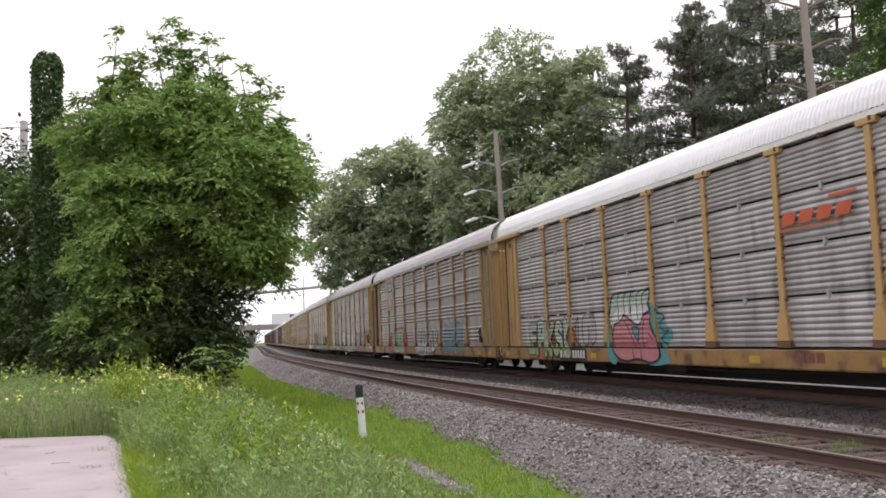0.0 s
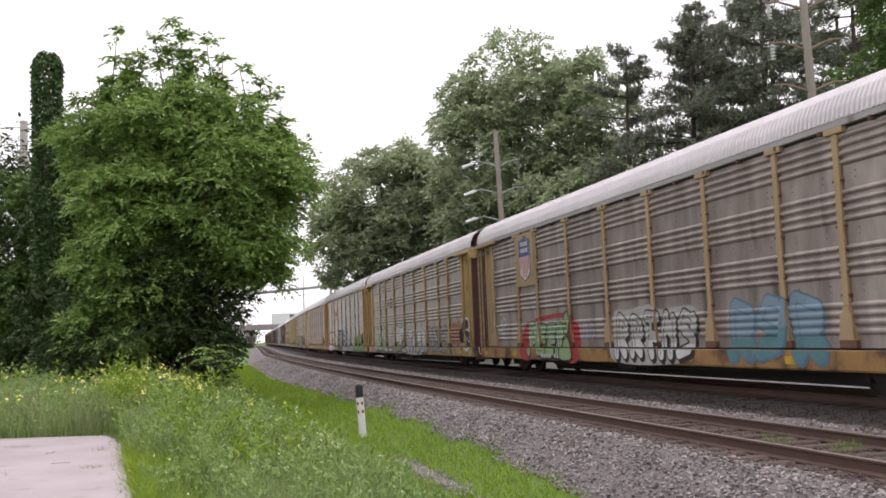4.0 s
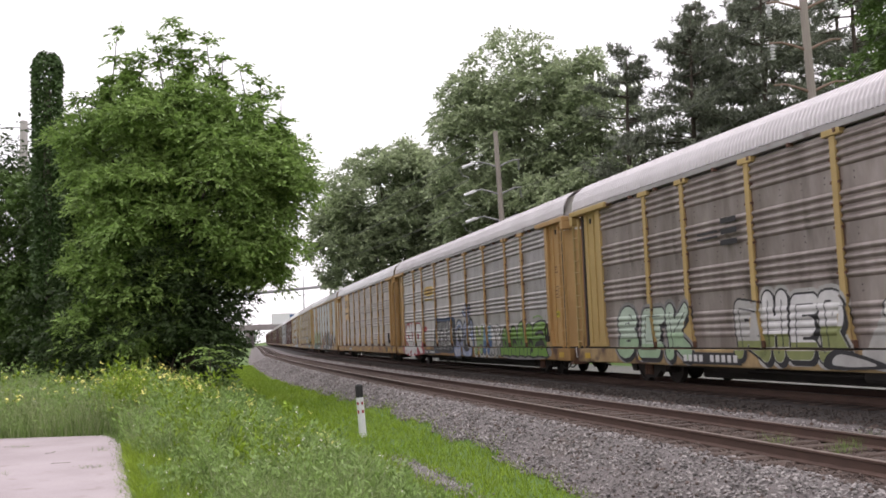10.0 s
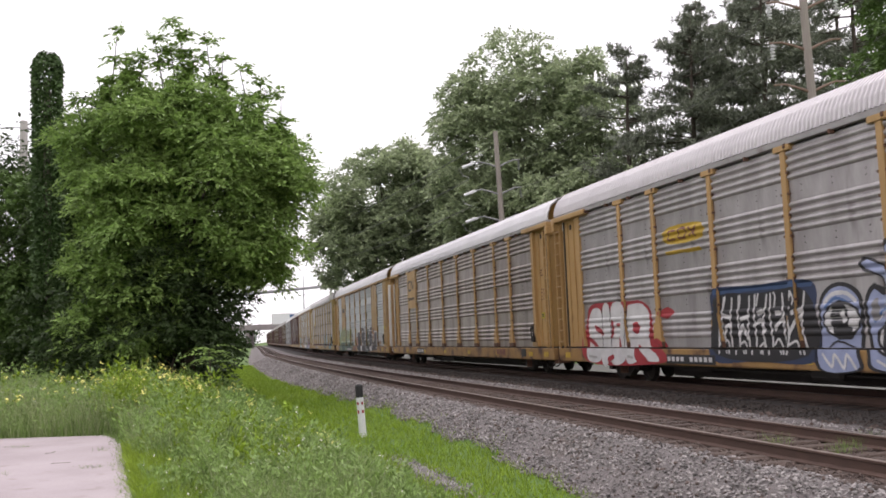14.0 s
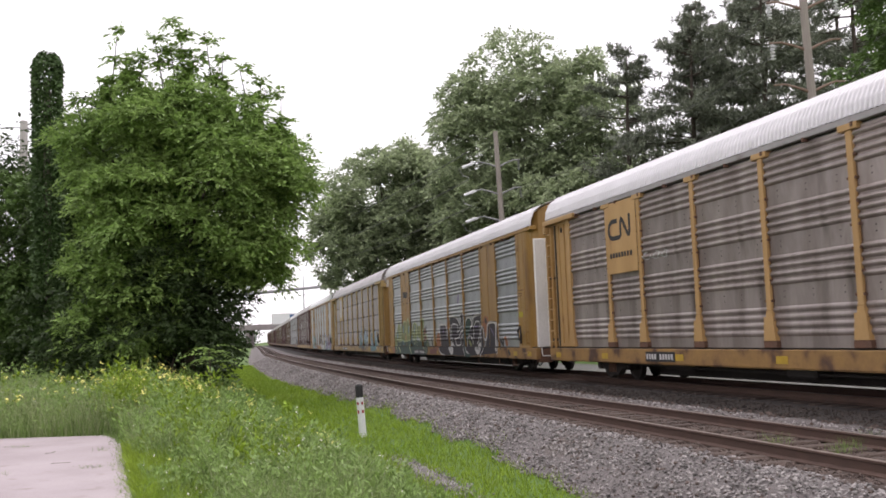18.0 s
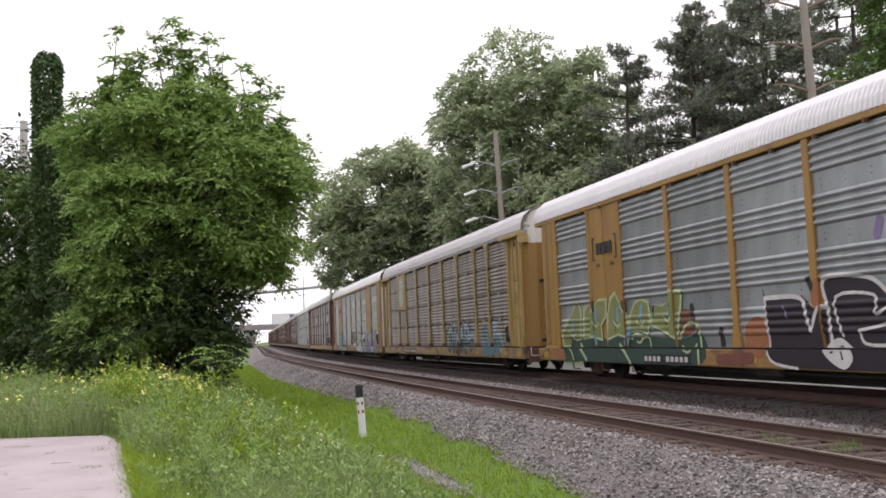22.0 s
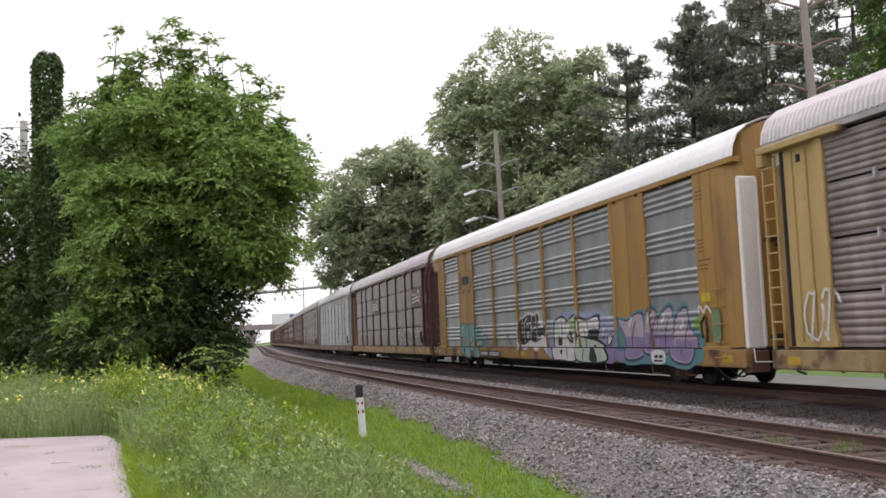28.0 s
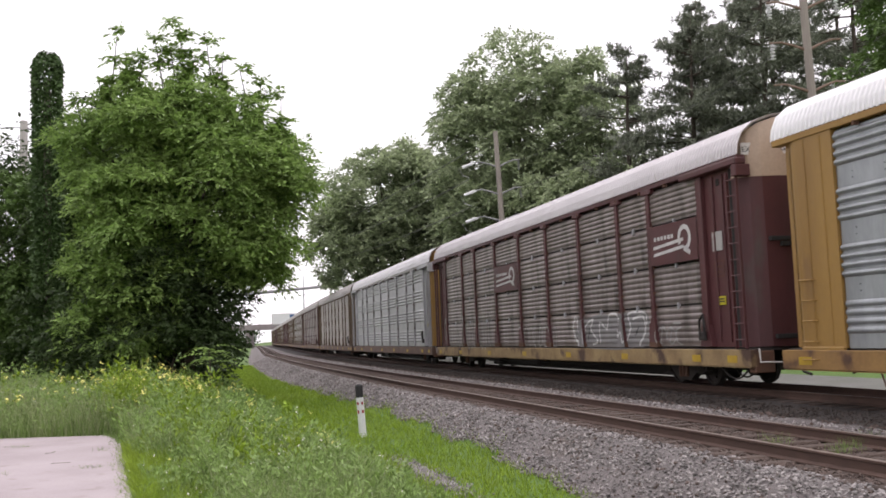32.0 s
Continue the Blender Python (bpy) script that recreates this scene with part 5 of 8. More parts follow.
def bi_car(label, roof, paint="paint_orange"):
    car = thing("autorack_car", label, "rail car", "cars of the train")
    common(car, roof, "sill_ochre", paint)
    plain = lambda w: shared(("plain", paint, w), lambda: Soup().box(-w / 2, w / 2, -1.55, -1.40, 0.97, 5.115, 0, 0.01).box(-0.02, 0.02, -1.562, -1.54, 1.0, 5.05, 0).mesh("plain_panel", M[paint]))
    for k in range(9):
        a, b = EDGES_BI[k], EDGES_BI[k + 1]
        at = Matrix.Translation(((a + b) / 2, 0, 0))
        if k in (1, 7):
            me, name = plain(round(b - a - 0.02, 2)), "plain_panel"
        else:
            me, name = panel_mesh("bold", b - a - 0.02, "sheet_blue"), "side_panel"
        part(name, me, car, at=at)
        part(name, me, car, at=TURN @ at)
        if k:
            pm = shared(("flat_post", paint), lambda: Soup().box(-0.11, 0.11, -1.566, -1.44, 1.45, 5.115, 0, 0.012).prism([(-0.11, 1.5), (0.11, 1.5), (0.2, 0.98), (-0.2, 0.98)], -1.569, -1.44, "y").mesh("post", M[paint]))
            part("post", pm, car, at=Matrix.Translation((a, 0, 0)))
            part("post", pm, car, at=TURN @ Matrix.Translation((a, 0, 0)))
    # rounded ends, flush with the side
    def corner():
        s = Soup()
        arc = [(12.01, -1.56), (13.1, -1.56)] + [(13.1 + 0.55 * math.sin(q), -1.56 + 0.55 * (1 - math.cos(q))) for q in [k * math.pi / 12 for k in range(1, 7)]]
        arc += [(13.6, -0.96), (13.5, -1.3), (12.01, -1.42)]
        s.prism(arc, 0.97, 5.115, "z", 0)
        for x in (12.35, 12.85):
            s.box(x - 0.015, x + 0.015, -1.572, -1.55, 1.0, 5.1, 0)
        s.box(12.05, 13.3, -1.585, -1.5, 0.55, 1.0, 0, 0.02)
        return s.mesh("end_panel", M[paint])

    cm = shared(("corner", paint), corner)
    grab = shared("grab", lambda: Soup().tube([(12.75, -1.57, 0), (12.78, -1.66, 0), (13.18, -1.66, 0), (13.2, -1.57, 0)], 0.016, 6).mesh("grab_iron", M[paint]))
    for m, cmx, sg in ((Matrix(), cm, 1), (TURN, cm, 1), (Matrix(), mirrored(cm, ("corner", paint)), -1), (TURN, mirrored(cm, ("corner", paint)), -1)):
        part("end_panel", cmx, car, at=m)
        for z in (0.75, 1.1, 1.5, 1.9, 2.3):
            part("grab_iron", grab if sg == 1 else mirrored(grab, "grab"), car, at=m @ Matrix.Translation((0, 0, z)))
    for m in (Matrix(), TURN):
        part("end_door", end_door_mesh(paint, paint, 4.9), car, at=m)
        slab = shared("end_slab", lambda: Soup().box(13.80, 13.93, -1.50, -1.02, 0.95, 4.78, 0, 0.03).box(13.92, 13.96, -1.10, -1.03, 1.0, 4.7, 0, 0.01).mesh("door_edge_panel", M["off_white"]))
        part("door_edge_panel", slab, car, at=m)
    for u0, u1, zt, rows in ((26.5, 26.85, 4.66, 3), (26.5, 26.8, 3.5, 4), (26.45, 27.1, 3.02, 1), (26.5, 26.95, 2.9, 2)):
        for k in range(rows):
            marks(car, "stencil_bar", [(u0, u1, zt - 0.09 * k, zt + 0.03 - 0.09 * k)], "rust_brown", -1.56)
    plate(car, "warning_sign", 26.55, 26.95, 2.05, 2.25, "g_sign_yellow", "small yellow warning sign", -1.56, 0.01)
    lever = shared("brake_lever_bi", lambda: Soup().tube([(12.2, -1.62, 1.2), (12.25, -1.68, 1.55), (12.4, -1.64, 1.72), (12.5, -1.66, 1.4), (12.42, -1.64, 1.1)], 0.035, 6).mesh("brake_lever", M["black"]))
    part("brake_lever", lever, car)
    rods = Soup()
    for x in (-11.2, -9.0, -7.0, 6.2, 9.2, 11.0):
        rods.tube([(x, -1.5, 0.55), (x + 0.1, -1.5, 0.3), (x + 0.6, -1.5, 0.3)], 0.02, 6)
    part("step_irons", rods.mesh("step_irons", M["rust_brown"]), car)
    return car


def shield(car, a0, a1, z0, z1, back, faded=False):
    """A shield emblem: blue upper field, red and white stripes, bars for its words."""
    p = plate(car, "emblem_panel", a0, a1, z0, z1, back, "painted panel with a striped shield emblem", -1.575, 0.012)
    cx, w = (a0 + a1) / 2 - HALF, (a1 - a0) * 0.30
    zt, zb = z1 - 0.22, z0 + 0.28

    def outline(g):
        q = [(-1.0, 0.93), (-0.45, 0.97), (0, 1.06), (0.45, 0.97), (1.0, 0.93), (0.92, 0.72), (1.0, 0.4), (0.96, 0.2), (0.8, 0.09), (0.45, 0.03), (0, -0.05), (-0.45, 0.03), (-0.8, 0.09), (-0.96, 0.2), (-1.0, 0.4), (-0.92, 0.72)]
        return [(cx + x * (w + g), (zt + zb) / 2 + (z - 0.5) * (zt - zb + 2 * g)) for x, z in q]

    s = Soup()
    s.prism(outline(0.05), -1.592, -1.586, "y", 0)
    s.prism(outline(0.0), -1.595, -1.592, "y", 1)
    mid = zb + 0.56 * (zt - zb)
    top = [(x, z) for x, z in outline(0.0) if z > mid]
    top = [q for q in outline(-0.01)[:6]] + [(cx + w * 0.94, mid), (cx - w * 0.94, mid)] + [outline(-0.01)[-1]]
    s.prism(top, -1.598, -1.595, "y", 2)
    for k in range(-3, 4):
        x = cx + k * w * 0.27
        b = zb + (0.02 if abs(k) < 2 else 0.12 if abs(k) < 3 else 0.22) * (zt - zb)
        s.box(x - w * 0.06, x + w * 0.06, -1.598, -1.595, b, mid - 0.01, 3)
    for z in (mid + 0.26 * (zt - zb), mid + 0.10 * (zt - zb)):
        for k in range(5):
            x = cx - w * 0.66 + k * w * 0.28
            s.box(x, x + w * 0.19, -1.601, -1.598, z, z + 0.10 * (zt - zb), 1)
    ink = ["g_navy" if not faded else "g_pale", "g_white", "g_shield_blue" if not faded else "g_lilac", "g_red" if not faded else "g_pale"]
    part("shield_emblem", s.mesh("shield_emblem", [M[i] for i in ink]), p)


def ribbon(car, name, lines, paint, y, width, label=""):
    s = Soup()
    for ln in lines:
        pts = stroke([(a - HALF, z) for a, z in ln], width)
        n = len(pts) // 2
        for i in range(n - 1):
            quad = [pts[i], pts[i + 1], pts[2 * n - 2 - i], pts[2 * n - 1 - i]]
            s.add([(x, y, z) for x, z in quad], [(0, 1, 2, 3)])
    return part(name, s.mesh(name, M[paint]), car, label)


def round_line(cx, cz, rx, rz, a0, a1, n=14):
    return [(cx + rx * math.cos(math.radians(a0 + (a1 - a0) * k / n)), cz + rz * math.sin(math.radians(a0 + (a1 - a0) * k / n))) for k in range(n + 1)]


def bracket_emblem(car, a0, a1, z0, z1, y=-1.57):
    """Two dark brackets round a row of dark blocks."""
    w = a1 - a0
    L = [[(a0 + 0.12, z1), (a0, z1), (a0, z0), (a0 + 0.12, z0)], [(a1 - 0.12, z1), (a1, z1), (a1, z0), (a1 - 0.12, z0)]]
    ribbon(car, "bracket_emblem", L, "g_ink", y, 0.08, "dark painted bracket emblem")
    m = (z0 + z1) / 2
    for k in range(3):
        x = a0 - HALF + 0.24 + k * (w - 0.48) / 3
        ww = (w - 0.48) / 3 * 0.86
        s = Soup().prism([(x, m - 0.17), (x + ww, m - 0.17), (x + ww, m + 0.17), (x, m + 0.17)], y - 0.004, y, "y")
        part("emblem_block", s.mesh("emblem_block", M["g_ink"]), car)
    for x in (a0 + 0.25, a0 + 0.38, a1 - 0.4, a1 - 0.27):
        part("emblem_dot", Soup().box(x - HALF, x - HALF + 0.07, y - 0.004, y, z0 - 0.22, z0 - 0.12).mesh("emblem_dot", M["g_ink"]), car)


def cap_words(car, text, x, y, z, turn, size, paint):
    """Words on a car's end, facing forwards."""
    cu = bpy.data.curves.new("words", "FONT")
    cu.body, cu.size, cu.extrude, cu.align_x = text, size, 0.002, "CENTER"
    tmp = bpy.data.objects.new("words", cu)
    scene.collection.objects.link(tmp)
    me = bpy.data.meshes.new_from_object(tmp)
    bpy.data.objects.remove(tmp)
    me.materials.clear()
    me.materials.append(M[paint])
    p = part("lettered_sign", Soup().box(-0.01, 0.0, -0.62, 0.62, -0.10, 0.17, 0).mesh("lettered_sign", M["off_white"]), car, "white sign with black words", at=Matrix.Translation((x, y, z)) @ pose(0, 0, 0, 0, 0, turn))
    part("words", me, p, at=pose(0.004, 0, -0.035, 90, 0, 90))
    return p


# ---- the cars, front to back ----
CARS = []

a = tri_car("grey slatted autorack car with ochre posts and bright graffiti", "sheet_grey", "slatted", "paint_ochre", "roof_white", "sill_ochre", fascia="off_white")
mural(a, "slatted", [("brick", None, [(3.7, 0.7), (3.5, 1.2), (3.7, 1.75), (5.2, 1.85), (7.0, 1.8), (7.6, 1.5), (7.6, 0.98), (6.6, 0.62)]), ("rusty", None, [(3.6, 0.6), (4.4, 0.9), (5.4, 0.95), (6.4, 0.6)]), ("rusty", None, [(7.3, 1.0), (7.4, 1.5), (7.75, 1.3), (7.6, 1.0)])] + [("pale", None, egg(x, z, 0.16, 0.24)) for x, z in ((3.35, 2.02), (4.75, 2.12), (5.0, 2.2), (6.2, 2.05), (6.4, 2.28), (7.5, 1.8))])
graffiti(a, "slatted", 3.4, 7.45, 0.58, 1.98, 5, "mint_pale", "ink", "green_pale", None, 1, "EPKSK", fat=0.31, block=0.08, shine="white")
tag(a, "slatted", 7.7, 9.3, 1.0, 1.95, "ink", 4)
mural(a, "slatted", [("teal", None, [(10.35, 0.62), (10.25, 1.3), (10.5, 2.2), (11.0, 1.9), (10.9, 0.6)]), ("teal", None, [(12.7, 0.6), (12.9, 1.9), (13.25, 2.05), (13.6, 1.6), (14.0, 1.45), (14.05, 1.2), (13.7, 1.0), (14.0, 0.6)]),
    ("ink", None, [(10.43, 1.5), (10.45, 2.38), (10.9, 2.52), (11.7, 2.52), (12.5, 2.52), (13.0, 2.55), (12.8, 2.1), (12.75, 1.5)]), ("mint_pale", None, [(10.5, 1.5), (10.52, 2.33), (11.0, 2.46), (11.7, 2.47), (12.4, 2.48), (12.85, 2.47), (12.72, 2.1), (12.68, 1.5)]),
    ("white", None, [(10.7, 1.55), (10.75, 2.05), (11.6, 2.12), (12.65, 2.1), (12.6, 1.6)])]
    + [("ink", 0.05, [(x + 0.34, 2.52), (x + 0.05, 2.4), (x, 2.1), (x + 0.03, 1.75)]) for x in (10.9, 11.3, 11.7, 12.1, 12.45)]
    + [("ink", None, [(10.45, 1.2), (10.6, 1.62), (11.0, 1.72), (11.3, 1.9), (11.75, 1.72), (12.2, 1.62), (12.5, 1.88), (13.0, 1.95), (13.1, 1.55), (13.35, 1.2), (13.55, 0.75), (13.0, 0.54), (12.2, 0.62), (11.5, 0.55), (10.8, 0.72)]),
       ("pink", None, [(10.52, 1.2), (10.65, 1.56), (11.0, 1.65), (11.3, 1.83), (11.75, 1.65), (12.2, 1.55), (12.52, 1.8), (12.95, 1.87), (13.02, 1.5), (13.26, 1.2), (13.44, 0.77), (13.0, 0.6), (12.2, 0.69), (11.5, 0.62), (10.84, 0.78)]),
       ("rose", None, [(10.6, 1.25), (11.2, 1.3), (12.2, 1.1), (13.2, 1.25), (13.3, 1.05), (12.2, 0.95), (10.7, 0.98)]),
       ("ink", 0.045, [(11.3, 1.72), (11.6, 1.4), (11.85, 1.1), (12.0, 0.66)]), ("ink", 0.045, [(12.5, 1.7), (12.4, 1.3), (12.45, 0.68)]), ("ink", 0.045, [(12.9, 1.8), (12.85, 1.45), (13.1, 1.2)]), ("ink", None, [(11.75, 1.52), (12.2, 1.5), (12.1, 1.1)]), ("teal", None, [(11.82, 1.48), (12.15, 1.46), (12.08, 1.18)])]
    + [("ink", 0.035, [(13.3, 1.9), (13.7, 1.75), (13.4, 1.6), (13.6, 1.4), (13.9, 1.42), (13.5, 1.2), (13.8, 1.05)])], "pink and teal sprayed figure with black outlines")
bolted_number(a, 6.5, 8.7, 0.57, 0.93)
marks(a, "company_bars", bars(19.35, 20.25, 0.68, 0.88, 3, 0.75), "g_brick", -1.605, "dark red painted bars")
s = Soup()
for k in range(4):
    x = 19.05 - HALF + k * 0.57
    s.prism([(x, 3.46), (x + 0.44, 3.46), (x + 0.56, 3.71), (x + 0.12, 3.71)], -1.582, -1.578, "y")
s.prism([(19.0 - HALF, 3.33), (21.0 - HALF, 3.36), (21.0 - HALF, 3.39), (19.0 - HALF, 3.38)], -1.582, -1.578, "y")
s.prism([(20.6 - HALF, 3.84), (21.4 - HALF, 3.84), (21.45 - HALF, 3.90), (20.65 - HALF, 3.90)], -1.582, -1.578, "y")
part("slanted_emblem", s.mesh("slanted_emblem", M["g_orange"]), a, "slanted orange-red painted emblem")
CARS.append(a)

b = tri_car("sooty grey ribbed autorack car with a shield emblem and graffiti", "sheet_brown", "grouped", "paint_buff", "roof_grey", "sill_ochre", front="paint_ochre", cap="off_white")
shield(b, 5.28 + 0.09, 7.30 - 0.09, 3.15, 5.08, "paint_buff")
mural(b, "grouped", [("red", None, [(5.5, 0.58), (5.45, 1.25), (5.75, 1.6), (6.15, 1.88), (6.5, 1.5), (6.5, 0.58)]), ("red", None, [(10.0, 0.56), (10.0, 1.8), (10.2, 1.98), (10.5, 1.8), (10.85, 1.6), (10.9, 1.0), (10.85, 0.55)]), ("red", 0.14, [(6.9, 1.9), (7.6, 1.95), (8.5, 2.0), (9.4, 2.02), (10.1, 1.98)])])
graffiti(b, "grouped", 6.1, 9.75, 0.58, 1.96, 4, "mint", "ink", "green_pale", None, 6, "PEER", fat=0.36, block=0.05, shine="white")
mural(b, "grouped", [("ink", None, [(9.3, 0.56), (9.4, 1.2), (9.8, 1.36), (10.2, 1.3), (10.36, 0.95), (10.35, 0.56)]), ("green_pale", None, [(9.35, 0.6), (9.5, 1.15), (9.82, 1.29), (10.14, 1.22), (10.29, 0.92), (10.29, 0.6)]), ("ink", 0.82, [(9.9, 1.7), (9.9, 1.74)]), ("green_pale", 0.68, [(9.9, 1.7), (9.9, 1.74)]), ("ink", 0.05, [(9.65, 1.88), (9.8, 1.7), (9.95, 1.9), (10.1, 1.72)]), ("ink", 0.05, [(9.7, 1.55), (9.9, 1.66), (10.0, 1.5), (10.15, 1.6)])], base=0.026)
tag(b, "grouped", 2.4, 3.6, 1.72, 2.1, "white", 9, 0.06)
mural(b, "grouped", [("white", 0.06, [(2.85, 2.22), (3.05, 2.26), (3.2, 2.2)]), ("white", 0.05, [(2.6, 1.52), (3.0, 1.62), (3.4, 1.5)]), ("white", 0.05, [(3.0, 1.6), (2.8, 1.36)]), ("white", 0.05, [(3.02, 1.6), (3.3, 1.36)])])
tag(b, "grouped", 11.0, 12.0, 1.2, 1.7, "lilac", 5, 0.06)
mural(b, "grouped", [("pale", None, [(13.6, 0.58), (13.4, 1.5), (13.5, 2.0), (14.3, 2.0), (15.6, 2.12), (16.4, 1.95), (18.0, 1.98), (18.2, 1.4), (17.6, 0.62)])])
graffiti(b, "grouped", 13.5, 18.1, 0.58, 2.02, 5, "pale", "ink", "white", None, 10, fat=0.32, block=0.1)
graffiti(b, "grouped", 19.5, 23.1, 0.58, 2.16, 3, "sky_dull", "blue_dull", "teal_dull", None, 11, fat=0.44, block=0.06)
bolted_number(b, 7.55, 10.1, 0.55, 0.80)
CARS.append(b)

c = tri_car("sooty ribbed autorack car with straw-coloured posts and white graffiti", "sheet_brown", "grouped", "paint_straw", "roof_grey", "sill_tan", front="paint_maroon", cap="paint_maroon")
mural(c, "grouped", [("white", None, [(26.2, 1.55), (26.22, 2.0), (26.6, 2.22), (27.05, 2.26), (27.35, 1.98), (27.3, 1.75), (27.6, 1.6), (27.6, 1.05), (27.2, 0.78), (26.8, 0.8), (26.4, 1.15)]), ("ink", None, [(26.32, 1.55), (26.34, 1.95), (26.65, 2.12), (27.0, 2.15), (27.22, 1.95), (27.1, 1.7), (27.48, 1.52), (27.47, 1.1), (27.15, 0.9), (26.85, 0.92), (26.5, 1.2)]), ("white", 0.07, [(26.4, 1.62), (26.9, 1.72), (27.3, 1.6)]), ("white", 0.08, [(26.5, 1.35), (26.7, 1.2), (26.85, 1.4)]), ("white", 0.06, [(27.0, 1.35), (27.15, 1.15), (27.3, 1.4)]), ("white", 0.06, [(27.5, 2.15), (27.75, 2.2), (27.55, 1.85), (27.8, 1.7)])])
mural(c, "grouped", [("rusty", None, [(24.3, 1.1), (24.2, 2.0), (25.0, 2.05), (25.85, 2.08), (25.9, 1.1)]), ("brick", 0.09, [(24.5, 1.2), (24.5, 1.9), (24.9, 1.9), (24.9, 1.5), (24.6, 1.5)]), ("brick", 0.09, [(25.1, 1.9), (25.1, 1.25), (25.35, 1.3), (25.4, 1.9)]), ("brick", 0.09, [(25.85, 1.9), (25.6, 1.7), (25.6, 1.3), (25.9, 1.2)])])
graffiti(c, "grouped", 19.1, 23.4, 0.62, 2.08, 5, None, "ink", "dim", None, 13, fat=0.42, block=0.0)
mural(c, "grouped", [("pale", 0.2, [(19.5, 1.5), (19.9, 1.7), (20.2, 1.4)]), ("pale", 0.22, [(20.6, 1.75), (20.9, 1.5), (21.2, 1.3)]), ("pale", 0.16, [(22.4, 1.4), (22.8, 1.5), (23.1, 1.3)])], base=0.024)
mural(c, "grouped", [("pale", None, [(13.9, 0.58), (14.0, 1.5), (14.3, 1.85), (15.2, 2.05), (16.6, 2.0), (17.6, 2.0), (18.55, 1.9), (18.8, 1.3), (18.7, 0.6)])])
graffiti(c, "grouped", 14.1, 18.65, 0.58, 1.96, 4, "white", "ink", "pale", None, 14, "TASE", fat=0.46, block=0.1)
graffiti(c, "grouped", 9.1, 10.6, 0.66, 2.1, 1, "pale", "ink", "olive", None, 15, fat=0.34, block=0.08)
graffiti(c, "grouped", 10.3, 13.2, 0.62, 2.25, 3, "white", "ink", "olive", "pale", 16, "HER", fat=0.42, block=0.1)
mural(c, "grouped", [("ink", None, [(12.5, 0.6), (12.9, 0.95), (14.3, 0.66), (13.6, 0.58)]), ("pale", None, [(12.8, 0.64), (13.0, 0.86), (14.0, 0.66)])], base=0.024)
graffiti(c, "grouped", 3.1, 7.4, 0.6, 2.2, 3, "mint_pale", "ink", "mint", "dim", 16, "SEK", fat=0.36, block=0.1)
marks(c, "emblem_shadow", [(8.0, 8.9, 3.5, 3.55), (8.0, 8.9, 3.62, 3.67), (9.0, 9.7, 3.3, 3.42), (9.05, 9.7, 3.55, 3.67), (9.05, 9.7, 3.8, 3.92)], "g_ink", -1.58)
bolted_number(c, 7.0, 9.6, 0.58, 0.86)
CARS.append(c)

d = tri_car("grey ribbed autorack car with ochre posts and colourful graffiti", "sheet_grey", "grouped", "paint_ochre", "roof_grey", "sill_ochre", front="paint_ochre", cap="off_white")
mural(d, "grouped", [("red", None, [(2.72, 0.55), (2.66, 1.8), (2.95, 2.22), (3.9, 2.27), (5.2, 2.25), (6.3, 2.22), (6.85, 1.9), (6.95, 1.3), (7.4, 1.0), (7.5, 0.57)]), ("red", None, [(7.3, 1.85), (7.75, 2.0), (8.1, 1.85), (7.7, 1.7)]), ("red", 0.12, [(7.1, 1.1), (7.3, 1.15), (7.6, 1.0)])])
mural(d, "grouped", [("white", None, [(2.8, 0.6), (2.78, 1.3), (2.78, 1.8), (3.05, 2.1), (3.5, 2.12), (3.72, 1.9), (3.7, 1.3), (3.72, 0.6)]), ("white", None, [(3.78, 0.6), (3.78, 2.1), (4.28, 2.08), (4.3, 0.6)]), ("white", None, [(4.38, 0.6), (4.36, 2.12), (5.3, 2.14), (5.36, 1.4), (5.36, 0.62)]), ("white", None, [(5.44, 0.6), (5.42, 2.0), (5.8, 2.16), (6.4, 2.12), (6.78, 1.8), (6.7, 1.3), (6.75, 1.0), (7.2, 0.8), (7.3, 0.6), (6.3, 0.62)]),
    ("red", 0.15, [(3.3, 1.55), (3.5, 1.48), (3.76, 1.38)]), ("red", 0.15, [(2.82, 1.2), (3.05, 1.12), (3.3, 0.98)]), ("red", 0.14, [(4.45, 1.68), (4.5, 1.5), (4.42, 1.3)]), ("red", 0.10, [(4.8, 1.6), (5.1, 1.62)]), ("red", 0.16, [(5.05, 1.2), (5.1, 1.0)]), ("red", None, egg(5.98, 1.5, 0.22, 0.17)), ("red", None, [(6.1, 1.05), (6.35, 0.85), (6.75, 0.6), (6.1, 0.6), (5.95, 0.8)]), ("red", 0.14, [(4.3, 0.62), (4.6, 0.7)]), ("ink", 0.035, [(3.74, 2.1), (3.8, 1.6), (3.72, 0.98)]), ("ink", 0.035, [(4.3, 2.1), (4.38, 1.5), (4.3, 0.98)]), ("ink", 0.035, [(5.38, 2.1), (5.42, 1.5), (5.38, 0.98)]), ("pale", 0.07, [(2.95, 0.7), (3.5, 0.68)]), ("pale", 0.07, [(5.55, 0.72), (5.85, 0.7)])], "white sprayed letters edged in red", base=0.007)
mural(d, "grouped", [("navy", None, [(9.98, 0.68), (9.96, 1.5), (9.98, 2.3), (11.8, 2.31), (13.68, 2.3), (13.75, 1.5), (13.8, 0.7), (11.8, 0.68)]), ("blue_deep", 0.12, [(10.05, 2.25), (11.8, 2.26), (13.65, 2.25)]), ("ink", None, [(10.15, 0.82), (10.15, 2.1), (11.8, 2.14), (13.5, 2.1), (13.58, 0.82)])])
r = random.Random(5)
